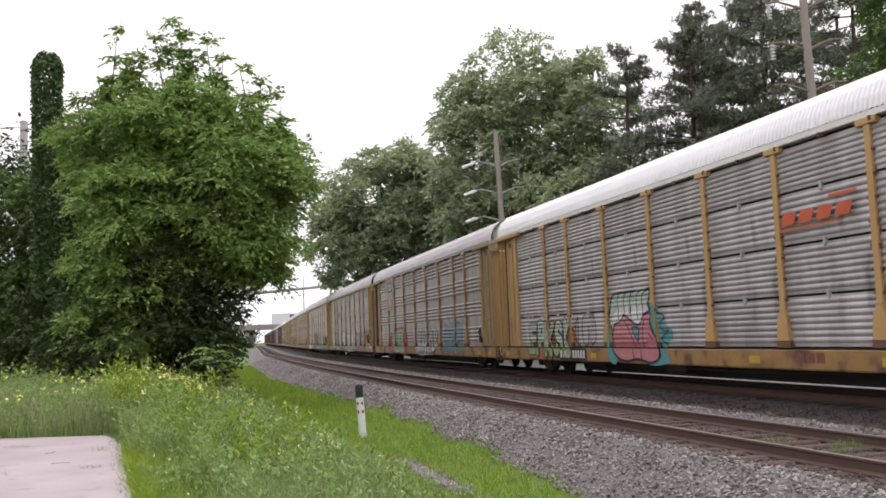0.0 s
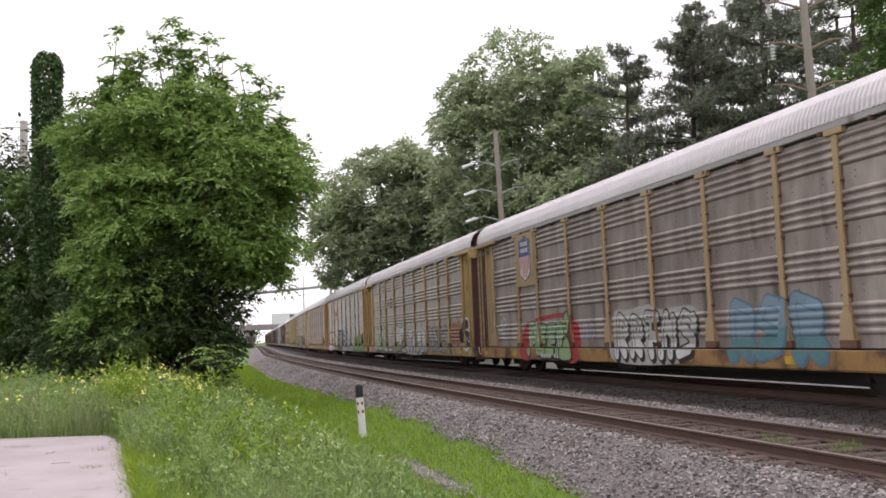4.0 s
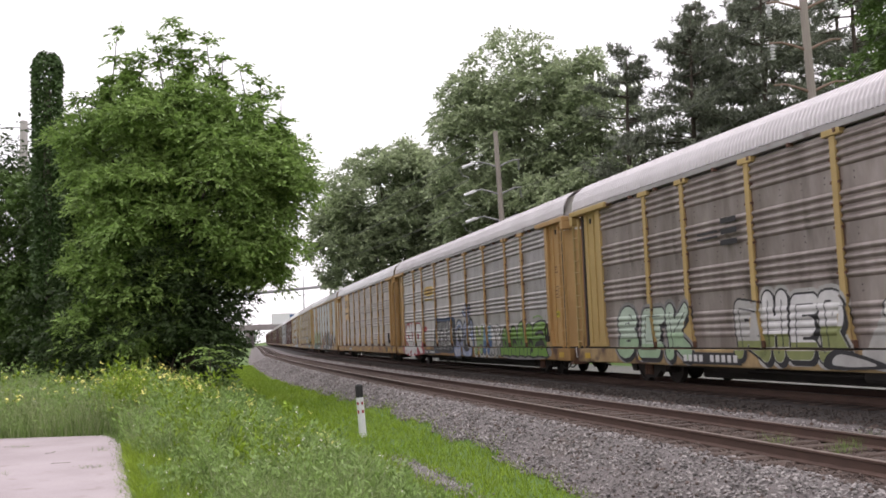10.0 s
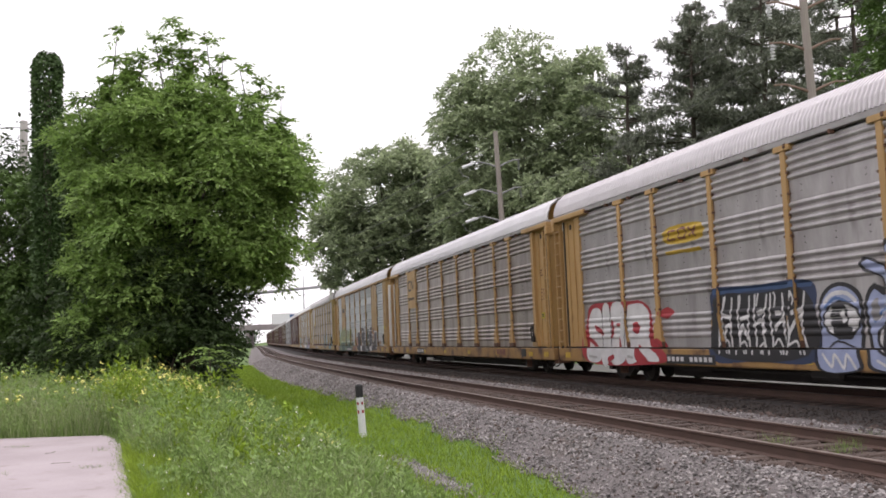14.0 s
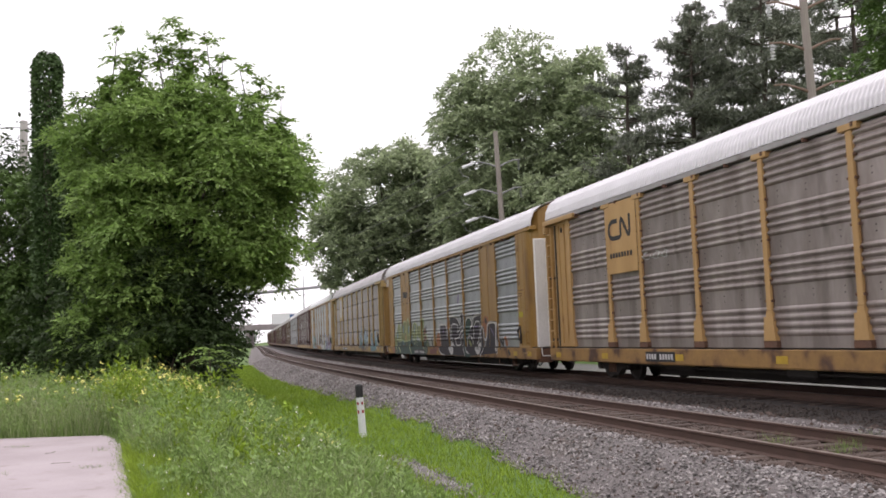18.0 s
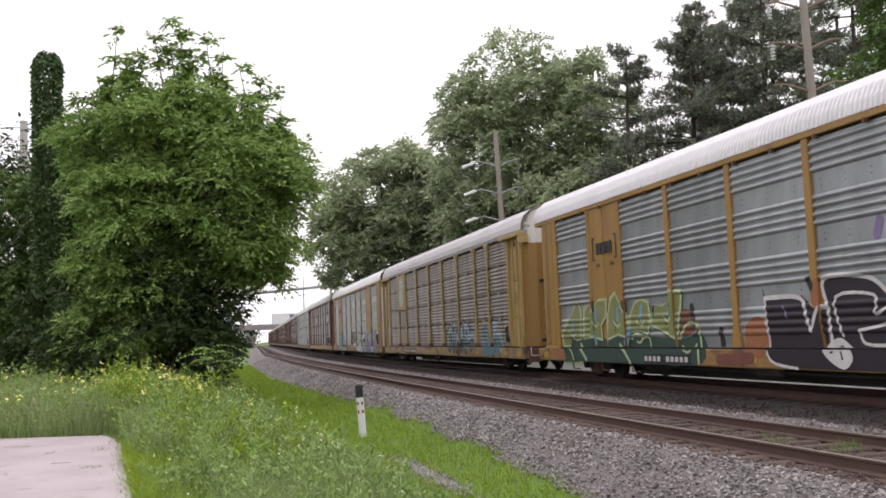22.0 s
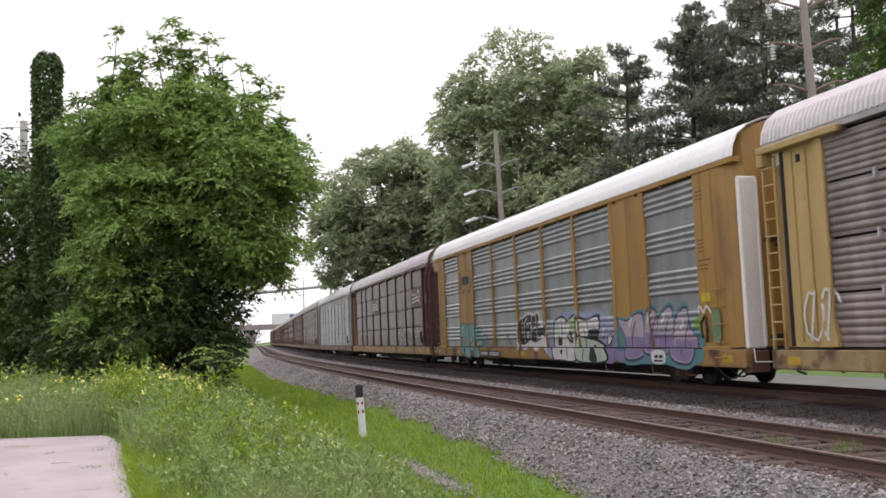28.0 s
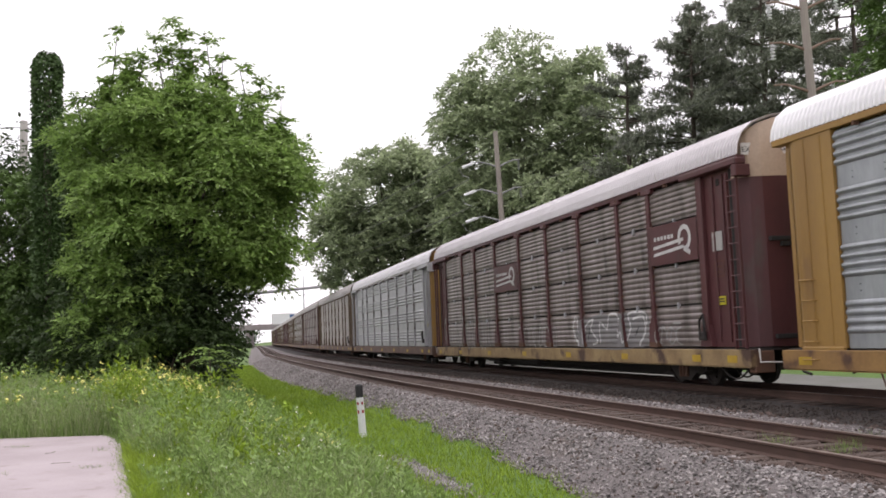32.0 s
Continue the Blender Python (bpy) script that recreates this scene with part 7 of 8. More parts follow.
h = bi_car("orange-yellow two-level autorack car with blue-grey panels and graffiti", "roof_white")
bracket_emblem(h, 5.35, 6.95, 3.55, 4.2)
PLUS = ([(4.78, 1.78), (5.2, 1.95), (5.75, 2.0), (5.85, 1.5), (5.6, 1.2), (5.62, 0.62), (5.2, 0.62), (5.1, 1.2), (4.9, 1.5)], [(5.8, 0.6), (5.75, 1.5), (5.95, 1.98), (6.3, 1.9), (6.25, 1.1), (6.6, 0.9), (6.7, 0.5), (6.1, 0.48)], [(6.35, 1.5), (6.45, 1.95), (6.8, 1.95), (7.2, 1.96), (7.25, 1.2), (7.1, 0.75), (6.7, 0.8)], [(7.2, 1.3), (7.25, 1.9), (7.5, 1.75), (8.15, 1.8), (8.25, 1.6), (7.8, 1.5), (8.3, 1.3), (8.25, 1.0), (7.5, 0.98)], [(7.25, 0.85), (7.9, 0.9), (8.1, 0.6), (7.7, 0.5), (7.3, 0.6)])
for k, ring in enumerate(PLUS):
    cx, cz = sum(q[0] for q in ring) / len(ring), sum(q[1] for q in ring) / len(ring)
    mural(h, "bold", [("pine", None, ring), ("teal_pale", None, [(cx + (x - cx) * 0.88, cz + (z - cz) * 0.92) for x, z in ring]), ("pine", 0.045, [(cx - 0.15, cz + 0.2), (cx, cz - 0.1), (cx + 0.12, cz - 0.25)])], base=0.006 + 0.0012 * k)
mural(h, "bold", [("white", None, egg(5.42, 1.72, 0.12, 0.17)), ("ink", 0.1, [(5.44, 1.74), (5.44, 1.7)]), ("ink", None, [(5.0, 1.42), (5.35, 1.5), (5.5, 1.42), (5.25, 1.32)]), ("white", 0.06, [(5.15, 1.44), (5.4, 1.45)]), ("ink", None, [(6.4, 1.45), (6.65, 1.3), (6.9, 1.45), (6.7, 1.1), (6.5, 1.15)]), ("white", 0.07, [(6.5, 1.35), (6.65, 1.2), (6.8, 1.35)]), ("white", 0.12, [(7.5, 1.08), (7.9, 1.15)]), ("ink", 0.04, [(7.6, 1.0), (7.7, 1.2), (7.85, 1.05)])], "eyes in the sprayed letters", base=0.020)
tag(h, "bold", 8.4, 9.0, 1.0, 1.45, "ink", 5, 0.035)
tag(h, "bold", 9.05, 10.4, 1.0, 1.32, "ink", 8, 0.035)
tag(h, "bold", 11.3, 12.2, 1.05, 1.4, "ink", 6, 0.035)
mural(h, "bold", [("white", None, [(12.88, 0.85), (12.8, 1.5), (12.95, 2.0), (13.5, 2.1), (14.0, 2.24), (14.6, 2.16), (15.1, 2.22), (15.3, 1.9), (15.7, 1.75), (15.98, 1.9), (15.95, 1.2), (16.05, 0.75), (15.6, 1.0), (15.0, 0.82), (14.4, 1.0), (13.8, 0.84), (13.3, 0.98)]), ("ink", None, [(13.0, 1.1), (12.93, 1.5), (13.05, 1.92), (13.5, 2.0), (14.0, 2.12), (14.6, 2.06), (15.0, 2.12), (15.2, 1.75), (15.6, 1.6), (15.84, 1.75), (15.84, 1.3), (15.5, 1.42), (15.1, 1.2), (14.6, 1.12), (14.1, 1.2), (13.6, 1.05)]), ("white", 0.05, [(13.35, 1.95), (13.35, 1.6), (13.4, 1.4)]), ("white", 0.05, [(13.6, 1.15), (13.6, 1.8), (13.9, 2.0)]), ("white", 0.05, [(13.85, 1.75), (14.3, 1.8), (14.3, 1.4), (14.2, 1.2)]), ("white", 0.05, [(14.35, 2.05), (14.4, 1.6), (14.9, 1.65), (14.85, 1.25)]), ("white", 0.05, [(14.8, 2.1), (14.85, 1.75)]), ("white", 0.05, [(15.15, 2.0), (15.1, 1.7), (15.35, 1.65)]), ("pale", None, egg(14.0, 1.4, 0.16, 0.14)), ("white", 0.06, [(14.9, 1.2), (15.2, 1.3), (15.5, 1.1)])], "black sprayed letters with white edges")
mural(h, "bold", [("periwinkle", None, [(16.4, 0.6), (16.35, 1.5), (16.7, 1.95), (17.4, 2.12), (18.0, 2.05), (18.6, 2.14), (19.4, 2.0), (20.1, 2.12), (20.7, 1.95), (21.2, 1.65), (21.4, 1.1), (21.3, 0.56)]), ("purple", None, [(20.7, 0.6), (20.8, 1.2), (21.6, 1.3), (21.5, 0.56)])])
mural(h, "bold", [("ink", None, [(16.55, 0.62), (16.6, 1.75), (17.0, 1.95), (17.4, 2.0), (17.8, 1.85), (18.3, 2.02), (18.65, 1.85), (18.75, 1.3), (18.65, 0.54), (17.4, 0.54)]), ("white", None, [(16.65, 0.66), (16.68, 1.7), (17.0, 1.88), (17.4, 1.92), (17.8, 1.77), (18.3, 1.94), (18.57, 1.8), (18.66, 1.3), (18.56, 0.58), (17.4, 0.58)]), ("mint_pale", None, [(16.68, 1.2), (16.7, 1.7), (17.05, 1.8), (17.2, 1.2)]), ("green_pale", None, [(17.95, 1.45), (18.05, 1.85), (18.45, 1.85), (18.6, 1.3), (18.5, 1.0), (18.3, 1.4)]), ("ink", 0.06, [(17.3, 1.85), (17.35, 1.4), (17.2, 1.1)]), ("ink", None, [(16.9, 1.05), (17.1, 1.35), (17.3, 1.05)]), ("ink", None, [(17.8, 1.35), (18.15, 1.45), (18.2, 1.1), (17.9, 1.15)]), ("white", 0.1, [(17.95, 1.3), (18.05, 1.25)]), ("ink", None, [(17.3, 0.86), (17.55, 0.88), (17.42, 0.72)]), ("ink", 0.05, [(17.9, 0.9), (17.95, 0.6)])], "green and white sprayed letters", base=0.008)
mural(h, "bold", [("ink", None, [(18.6, 1.2), (18.62, 1.9), (19.4, 1.85), (20.35, 1.95), (20.4, 1.5), (20.1, 1.3), (20.9, 0.95), (20.95, 0.54), (18.7, 0.54)]), ("white", None, [(18.72, 1.4), (18.72, 1.82), (19.4, 1.77), (20.25, 1.86), (20.28, 1.5), (19.9, 1.32), (19.3, 1.3)]), ("mint_pale", None, [(18.75, 0.58), (18.75, 1.25), (19.6, 1.2), (20.3, 1.1), (20.8, 0.9), (20.85, 0.58)]), ("ink", None, [(19.5, 1.28), (19.6, 1.5), (20.3, 1.5), (20.2, 1.25)]), ("ink", None, [(19.7, 0.58), (19.95, 1.05), (20.3, 0.58)]), ("ink", 0.06, [(19.2, 1.5), (19.3, 1.0), (19.15, 0.6)]), ("ink", 0.05, [(19.45, 1.75), (19.5, 1.5)]), ("ink", 0.2, [(20.6, 1.3), (20.75, 1.55)]), ("white", 0.12, [(20.6, 1.3), (20.75, 1.55)]), ("ink", 0.26, [(21.0, 1.15), (21.15, 1.25)]), ("white", 0.17, [(21.0, 1.15), (21.15, 1.25)])], "white sprayed letters with black outlines", base=0.012)
mural(h, "bold", [("teal_dull", None, [(21.6, 0.6), (21.6, 1.4), (21.9, 1.8), (22.4, 1.7), (23.0, 1.2), (24.2, 1.0), (25.6, 1.3), (26.4, 1.5), (26.4, 0.6), (24.0, 0.54)]), ("purple", 0.3, [(21.6, 0.75), (22.3, 0.7)]), ("green", None, egg(26.3, 1.55, 0.25, 0.18))])
for k, ring in enumerate(([(21.7, 1.78), (22.3, 1.72), (23.0, 1.92), (23.4, 1.85), (23.45, 1.2), (23.4, 0.7), (22.3, 0.6), (22.2, 1.2)], [(23.4, 0.85), (23.45, 1.7), (23.8, 2.02), (24.1, 1.85), (24.2, 1.4), (24.1, 0.8)], [(24.0, 0.8), (24.1, 1.6), (24.4, 1.9), (24.85, 2.05), (25.05, 1.7), (25.0, 1.0), (24.6, 0.75)], [(24.9, 0.7), (25.0, 1.5), (25.3, 1.9), (25.7, 1.98), (25.85, 1.5), (26.2, 1.15), (26.1, 0.7), (25.7, 0.52)])):
    cx, cz = sum(q[0] for q in ring) / len(ring), sum(q[1] for q in ring) / len(ring)
    inside = lambda f, dz=0.0: [(cx + (x - cx) * f, cz + dz + (z - cz) * f) for x, z in ring]
    mural(h, "bold", [("teal_dull", None, inside(1.12)), ("navy", None, ring), ("mauve", None, inside(0.9)), ("purple", None, [(x, min(z, cz - 0.1)) for x, z in inside(0.86)]), ("white", 0.08, [(cx - 0.2, cz + 0.2), (cx - 0.05, cz + 0.4)]), ("navy", 0.05, [(cx - 0.1, cz - 0.4), (cx, cz), (cx + 0.2, cz + 0.3)])], base=0.008 + 0.0016 * k)
mural(h, "bold", [("green_dull", 0.4, [(27.2, 1.3), (27.2, 1.7)]), ("white", None, [(23.95, 0.58), (23.95, 0.88), (24.6, 0.88), (24.6, 0.58)]), ("ink", 0.09, [(24.1, 0.74), (24.22, 0.74)]), ("ink", 0.09, [(24.36, 0.74), (24.48, 0.74)]), ("ink", 0.05, [(24.05, 0.63), (24.5, 0.63)]), ("white", 0.06, [(26.35, 1.78), (26.5, 1.95), (26.65, 1.8), (26.8, 1.95), (27.0, 1.8)])], base=0.024)
bolted_number(h, 8.2, 10.8, 0.56, 0.82)
CARS.append(h)

i = tri_car("maroon autorack car with weathered slatted panels and ring emblems", "sheet_dark", "sparse", "paint_maroon", "roof_grey", "sill_tan", front="paint_maroon", cap="cream", fascia="paint_maroon")
for a0, a1, z0, z1, ring in ((10.18 + 0.1, 13.11 - 0.1, 3.08, 4.10, 1), (23.78 + 0.1, 26.45 - 0.1, 3.08, 4.10, 1)):
    plate(i, "emblem_panel", a0, a1, z0, z1, "paint_maroon", "maroon panel with a white ring emblem", -1.575, 0.008)
    cx, cz = a1 - 0.62, (z0 + z1) / 2 + 0.02
    ribbon(i, "ring_emblem", [round_line(cx, cz + 0.05, 0.27, 0.27, 210, -90, 16), [(cx - 0.05, cz - 0.20), (cx + 0.26, cz - 0.34)]], "g_white", -1.588, 0.12, "white ring emblem")
    ribbon(i, "emblem_bars", [[(a0 + 0.2, cz - 0.08), (cx - 0.05, cz + 0.02)], [(a0 + 0.2, cz - 0.26), (cx - 0.05, cz - 0.16)]], "g_white", -1.587, 0.08, "white emblem bars")
    marks(i, "emblem_words", bars(a0 + 0.25, cx - 0.5, cz + 0.1, cz + 0.2, 6), "g_white", -1.584)
mural(i, "sparse", [("dim", None, [(18.6, 1.0), (18.5, 1.7), (19.4, 1.85), (20.4, 1.95), (21.2, 1.85), (22.2, 1.95), (23.3, 1.9), (23.2, 1.0)]), ("white", 0.10, [(18.3, 1.9), (18.1, 1.6), (18.3, 1.2), (18.7, 1.05), (18.5, 1.5), (18.45, 1.85)]), ("white", 0.06, [(19.0, 1.1), (19.1, 1.6), (19.7, 1.8), (19.5, 1.5), (20.0, 1.15), (19.6, 1.05)]), ("white", 0.06, [(20.2, 1.1), (20.2, 1.7), (20.7, 1.5), (20.9, 1.9), (21.5, 1.85), (21.4, 1.3)]), ("white", 0.06, [(21.5, 1.15), (21.8, 1.4), (21.9, 1.1), (22.3, 1.5), (22.2, 1.9), (23.2, 1.9), (23.3, 1.6)]), ("white", 0.07, [(22.5, 1.75), (23.1, 1.8), (23.2, 1.4), (22.8, 1.05)]), ("ink", 0.05, [(19.3, 1.2), (19.4, 1.5)]), ("ink", 0.05, [(22.6, 1.3), (22.8, 1.5)])], "pale outlines of sprayed letters")
tag(i, "sparse", 23.9, 25.4, 1.05, 1.5, "pale", 2, 0.05)
tag(i, "sparse", 1.8, 5.5, 0.95, 2.35, "pale", 21, 0.06)
tag(i, "sparse", 5.6, 9.4, 0.9, 2.3, "pale", 23, 0.06)
tag(i, "sparse", 12.9, 16.6, 0.95, 1.7, "pale", 22, 0.05)
plate(i, "data_plate", 26.85, 27.3, 3.2, 3.65, "g_pale", "white-edged data plate", -1.475, 0.008)
marks(i, "side_marks", [(24.9, 25.3, 1.55, 1.6)], "g_pale", -1.58)
cap_words(i, "EXCESS HEIGHT", 13.90, -0.78, 5.35, -14, 0.17, "g_ink")
CARS.append(i)

j = tri_car("bright silver ribbed autorack car with silver posts", "sheet_light", "grouped", "paint_silver", "roof_pale", "sill_brown", front="paint_orange", cap="paint_orange", foot=False)
CARS.append(j)

# Far cars: post and roof colours dulled to paint in the distance haze.
REST = (
    ("sheet_brown", "grouped", "paint_dull", "roof_dull", "sill_brown", "tan-posted sooty ribbed autorack car far along the train"),
    ("sheet_dark", "sparse", "paint_maroon", "roof_dull", "sill_brown", "brown slatted autorack car far along the train"),
    ("sheet_grey", "grouped", "paint_dull", "roof_dull", "sill_brown", "grey ribbed autorack car with brown posts far along the train"),
)
for n in range(10):
    sh, st, pa, ro, si, la = REST[n % 3]
    CARS.append(tri_car(la, sh, st, pa, ro, si, front="paint_dull", cap="paint_dull"))
    for o in CARS[-1].children:
        if o.name.startswith("roof"):
            o.data = roof_mesh(ro, 0.42)
for n, car in enumerate(CARS):
    front = GAPS[n - 1] if n else GAPS[0] + 28.8
    car["middle"] = (front + GAPS[n]) / 2
# ---- trees ----
def crown_points(blobs, n, shell=0.72):
    """Places in a union of egg shapes (x, y, z, rx, ry, rz), mostly near its skin, with gaps."""
    vol = np.array([b[3] * b[4] * b[5] for b in blobs]) ** 0.8
    pick = rng.choice(len(blobs), n * 2, p=vol / vol.sum())
    b = np.array(blobs)[pick]
    q = unit(rng.normal(0, 1, (n * 2, 3)))
    r = np.where(rng.random(n * 2) < shell, rng.uniform(0.78, 1.06, n * 2), rng.uniform(0.3, 0.8, n * 2))
    c = b[:, :3] + q * r[:, None] * b[:, 3:]
    lump = np.array([noise.noise(Vector(p) * 0.55) for p in c])
    ok = lump > -0.22
    return c[ok][:n], q[ok][:n]


def leafy(name, blobs, boughs, radius, sprays, leaflets, leaf, spray_len, material, droop=0.35, ratio=0.5, shelf=0.75):
    """Domed boughs of sprays, each a stalk of paired leaflets."""
    c, q = crown_points(blobs, boughs, 0.85)
    m = len(c)
    big = np.repeat(rng.uniform(0.55, 1.35, m) * radius, sprays)[:, None]
    dirs = unit(rng.normal(0, 1, (m * sprays, 3)))
    dirs[:, 2] = np.where(dirs[:, 2] < (-0.12 if shelf < 0.7 else -0.3), -dirs[:, 2], dirs[:, 2])
    dirs = unit(dirs + 0.5 * np.repeat(q * np.array([1, 1, 0.4]), sprays, 0))
    c = np.repeat(c, sprays, 0) + dirs * big * rng.uniform(0.5, 1.1, (len(dirs), 1)) * np.array([1, 1, shelf])
    ax = unit(dirs * np.array([1, 1, 0.55]) + rng.normal(0, 0.42, c.shape) + np.array([0, 0, -0.08]))
    ln = rng.uniform(0.7, 1.3, len(c)) * spray_len
    side = unit(np.cross(ax, np.array([0, 0, 1.0]) + rng.normal(0, 0.4, c.shape)))
    cs, axs, L = [], [], []
    for k in range(leaflets):
        u = (k // 2 + 1) / ((leaflets + 1) / 2)
        sg = 1.0 if k % 2 else -1.0
        if k == leaflets - 1:
            sg = 0.0
        cs.append(c + ax * (ln * u)[:, None] - np.array([0, 0, 1.0]) * (droop * ln * u ** 2)[:, None])
        axs.append(unit(side * sg + ax * (0.6 if sg else 1.0) + rng.normal(0, 0.18, c.shape) - np.array([0, 0, 0.3])))
        L.append(rng.uniform(0.75, 1.25, len(c)) * leaf)
    cs, axs, L = np.concatenate(cs), np.concatenate(axs), np.concatenate(L)
    return leaf_cloud(cs, axs, L, L * ratio, material, name, 0.65)


def limbs(t, blobs, height, r0, n, material="bark", lean=(0, 0)):
    """A tapered trunk and its limbs, each a part."""
    top = Vector((lean[0], lean[1], height * 0.8))
    line = [Vector((0.15 * math.sin(k * 1.7) * k / 6 + lean[0] * (k / 6) ** 1.5, 0.12 * math.cos(k * 2.1) * k / 6 + lean[1] * (k / 6) ** 1.5, height * 0.8 * k / 6)) for k in range(7)]
    part("trunk", Soup().tube(line, [r0 * (1.25 if k == 0 else 1) * (1 - 0.85 * k / 6) for k in range(7)], 10).mesh("trunk", M[material], True), t)
    c, q = crown_points(blobs, n, 0.4)
    for p in c:
        p = Vector(p)
        k = min(5, max(1, int(6 * (p.z * 0.62) / (height * 0.8))))
        a = line[k]
        m = a.lerp(p, 0.5) + Vector((rng.normal(0, 0.2), rng.normal(0, 0.2), rng.normal(0.2, 0.2)))
        r = r0 * (1 - 0.85 * k / 6) * 0.55
        part("limb", Soup().tube([a, m, p], [r, r * 0.6, r * 0.15], 6).mesh("limb", M[material], True), t)


def broad_tree(name, label, x, y, blobs, height, r0, n_limbs, category="tree", **leaves):
    z = float(ground_z(x, y)) - 0.05
    t = thing(name, label, category, at=pose(x, y, z))
    limbs(t, blobs, height, r0, n_limbs)
    part("crown", leafy("crown", blobs, **leaves), t)
    return t


# the tall bushy tree by the pavement
broad_tree("tree", "large bushy bright green tree with feathery leaves", -8.9, 33.5, [
    (-0.2, 0, 7.0, 2.9, 2.6, 2.9), (1.9, -0.3, 6.6, 2.0, 2.2, 2.2), (-2.1, 0, 6.0, 1.4, 1.9, 3.2), (-1.0, 0, 9.0, 1.5, 1.5, 1.6), (0.6, 0, 9.0, 1.2, 1.3, 1.5), (1.9, 0, 8.5, 1.1, 1.2, 1.3), (2.9, 0, 7.9, 0.7, 0.9, 1.1), (2.75, -0.2, 5.8, 0.8, 0.9, 1.4), (-2.6, 0, 8.0, 0.8, 1.0, 1.4), (-1.9, -0.8, 3.1, 1.5, 1.5, 1.6), (2.2, 0.3, 4.7, 0.9, 1.0, 1.2), (1.1, 0.8, 4.6, 1.3, 1.2, 1.3), (-2.9, 0, 9.0, 0.9, 1.0, 1.1), (-1.6, 0, 9.8, 1.1, 1.1, 1.1), (-0.3, 0, 9.8, 1.1, 1.1, 1.0), (1.1, 0, 9.6, 1.1, 1.1, 1.0), (2.3, 0, 9.0, 1.0, 1.0, 1.0), (3.2, 0, 8.6, 0.8, 0.9, 1.0), (3.7, 0, 7.1, 0.6, 0.8, 1.0)],
    10.5, 0.28, 26, boughs=400, radius=0.82, sprays=50, leaflets=9, leaf=0.18, spray_len=0.40, material="leaf_bright", ratio=0.42, shelf=0.66, droop=0.45)


def shoot_sprays(points, leaf, length):
    """Stars of long feathery leaves along an upright shoot."""
    k = 10
    c = np.repeat(np.asarray(points, float), k, 0) + rng.normal(0, 0.05, (len(points) * k, 3))
    a = rng.uniform(0, 6.283, len(c))
    ax = unit(np.stack([np.cos(a), np.sin(a), rng.uniform(-0.5, 1.3, len(c))], 1))
    length = length * rng.uniform(0.5, 1.25, (len(c), 1))
    side = unit(np.cross(ax, np.array([0, 0, 1.0])))
    cs, axs = [], []
    for j in range(11):
        t = (j // 2 + 1) / 6
        sg = 0.0 if j == 10 else (1.0 if j % 2 else -1.0)
        cs.append(c + ax * (length * t) - np.array([0, 0, 0.45]) * length * t * t)
        axs.append(unit(side * sg + ax * (0.5 if sg else 1) - np.array([0, 0, 0.35]) + rng.normal(0, 0.15, c.shape)))
    cs, axs = np.concatenate(cs), np.concatenate(axs)
    L = rng.uniform(0.8, 1.2, len(cs)) * leaf
    return leaf_cloud(cs, axs, L, L * 0.36, "leaf_bright", "shoot_leaves", 0.5)


spires = thing("tree_shoots", "leafy upright shoots of the bushy tree's top", "tree shoots", at=pose(-8.9, 33.5, float(ground_z(-8.9, 33.5)) - 0.05))
for sx, sz0, sz1 in ((-2.3, 10.0, 12.6), (-1.9, 9.8, 11.7), (-0.97, 10.2, 12.4), (-1.4, 10.0, 11.6), (-0.12, 10.4, 12.95), (-0.45, 10.2, 12.0), (0.85, 10.2, 12.2), (0.4, 10.2, 11.6), (1.4, 9.8, 11.5), (2.0, 9.4, 11.15), (2.75, 8.8, 10.65), (3.43, 8.2, 10.15), (3.5, 7.2, 8.8), (-2.8, 9.0, 10.9), (-3.7, 8.2, 10.2)):
    sz1 += 0.45
    bend = float(rng.uniform(-0.45, 0.45))
    part("shoot", Soup().tube([(sx * 0.55, 0, sz0 - 1.8), (sx - bend, 0, sz0), (sx, 0, sz1 - 0.15)], [0.05, 0.035, 0.012], 6).mesh("shoot", M["bark"]), spires)
    part("shoot_leaves", shoot_sprays([(sx - bend * (sz1 - z) / (sz1 - sz0) + float(rng.normal(0, 0.12)), float(rng.normal(0, 0.1)), z) for z in [sz1 - 0.1] + list(rng.uniform(sz0 - 0.5, sz1 - 0.45, int((sz1 - sz0) * 2.2) + 2))], 0.22, 0.44), spires)
# growth under and beside it, its leaves darkened to paint the crown's shade
broad_tree("bush", "dense green bush at the foot of the tree, coloured dark as shade", -9.2, 32.9, [(0.8, 0, 1.4, 1.1, 1.2, 1.6), (1.7, 0, 1.5, 0.8, 1.0, 1.6), (-0.6, 0, 2.0, 1.9, 1.6, 2.2), (-2.4, 0, 2.0, 1.8, 1.6, 2.2), (0.2, 0, 3.8, 1.6, 1.4, 1.7), (1.2, 0, 3.6, 1.1, 1.1, 1.3)], 3.0, 0.08, 8, "bush", boughs=170, radius=0.6, sprays=26, leaflets=7, leaf=0.17, spray_len=0.3, material="leaf_shade")
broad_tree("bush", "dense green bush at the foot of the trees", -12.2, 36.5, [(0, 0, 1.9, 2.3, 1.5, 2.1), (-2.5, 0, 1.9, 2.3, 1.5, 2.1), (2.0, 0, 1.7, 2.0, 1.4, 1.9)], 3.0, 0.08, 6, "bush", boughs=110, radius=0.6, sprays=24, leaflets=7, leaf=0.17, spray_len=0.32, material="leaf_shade")
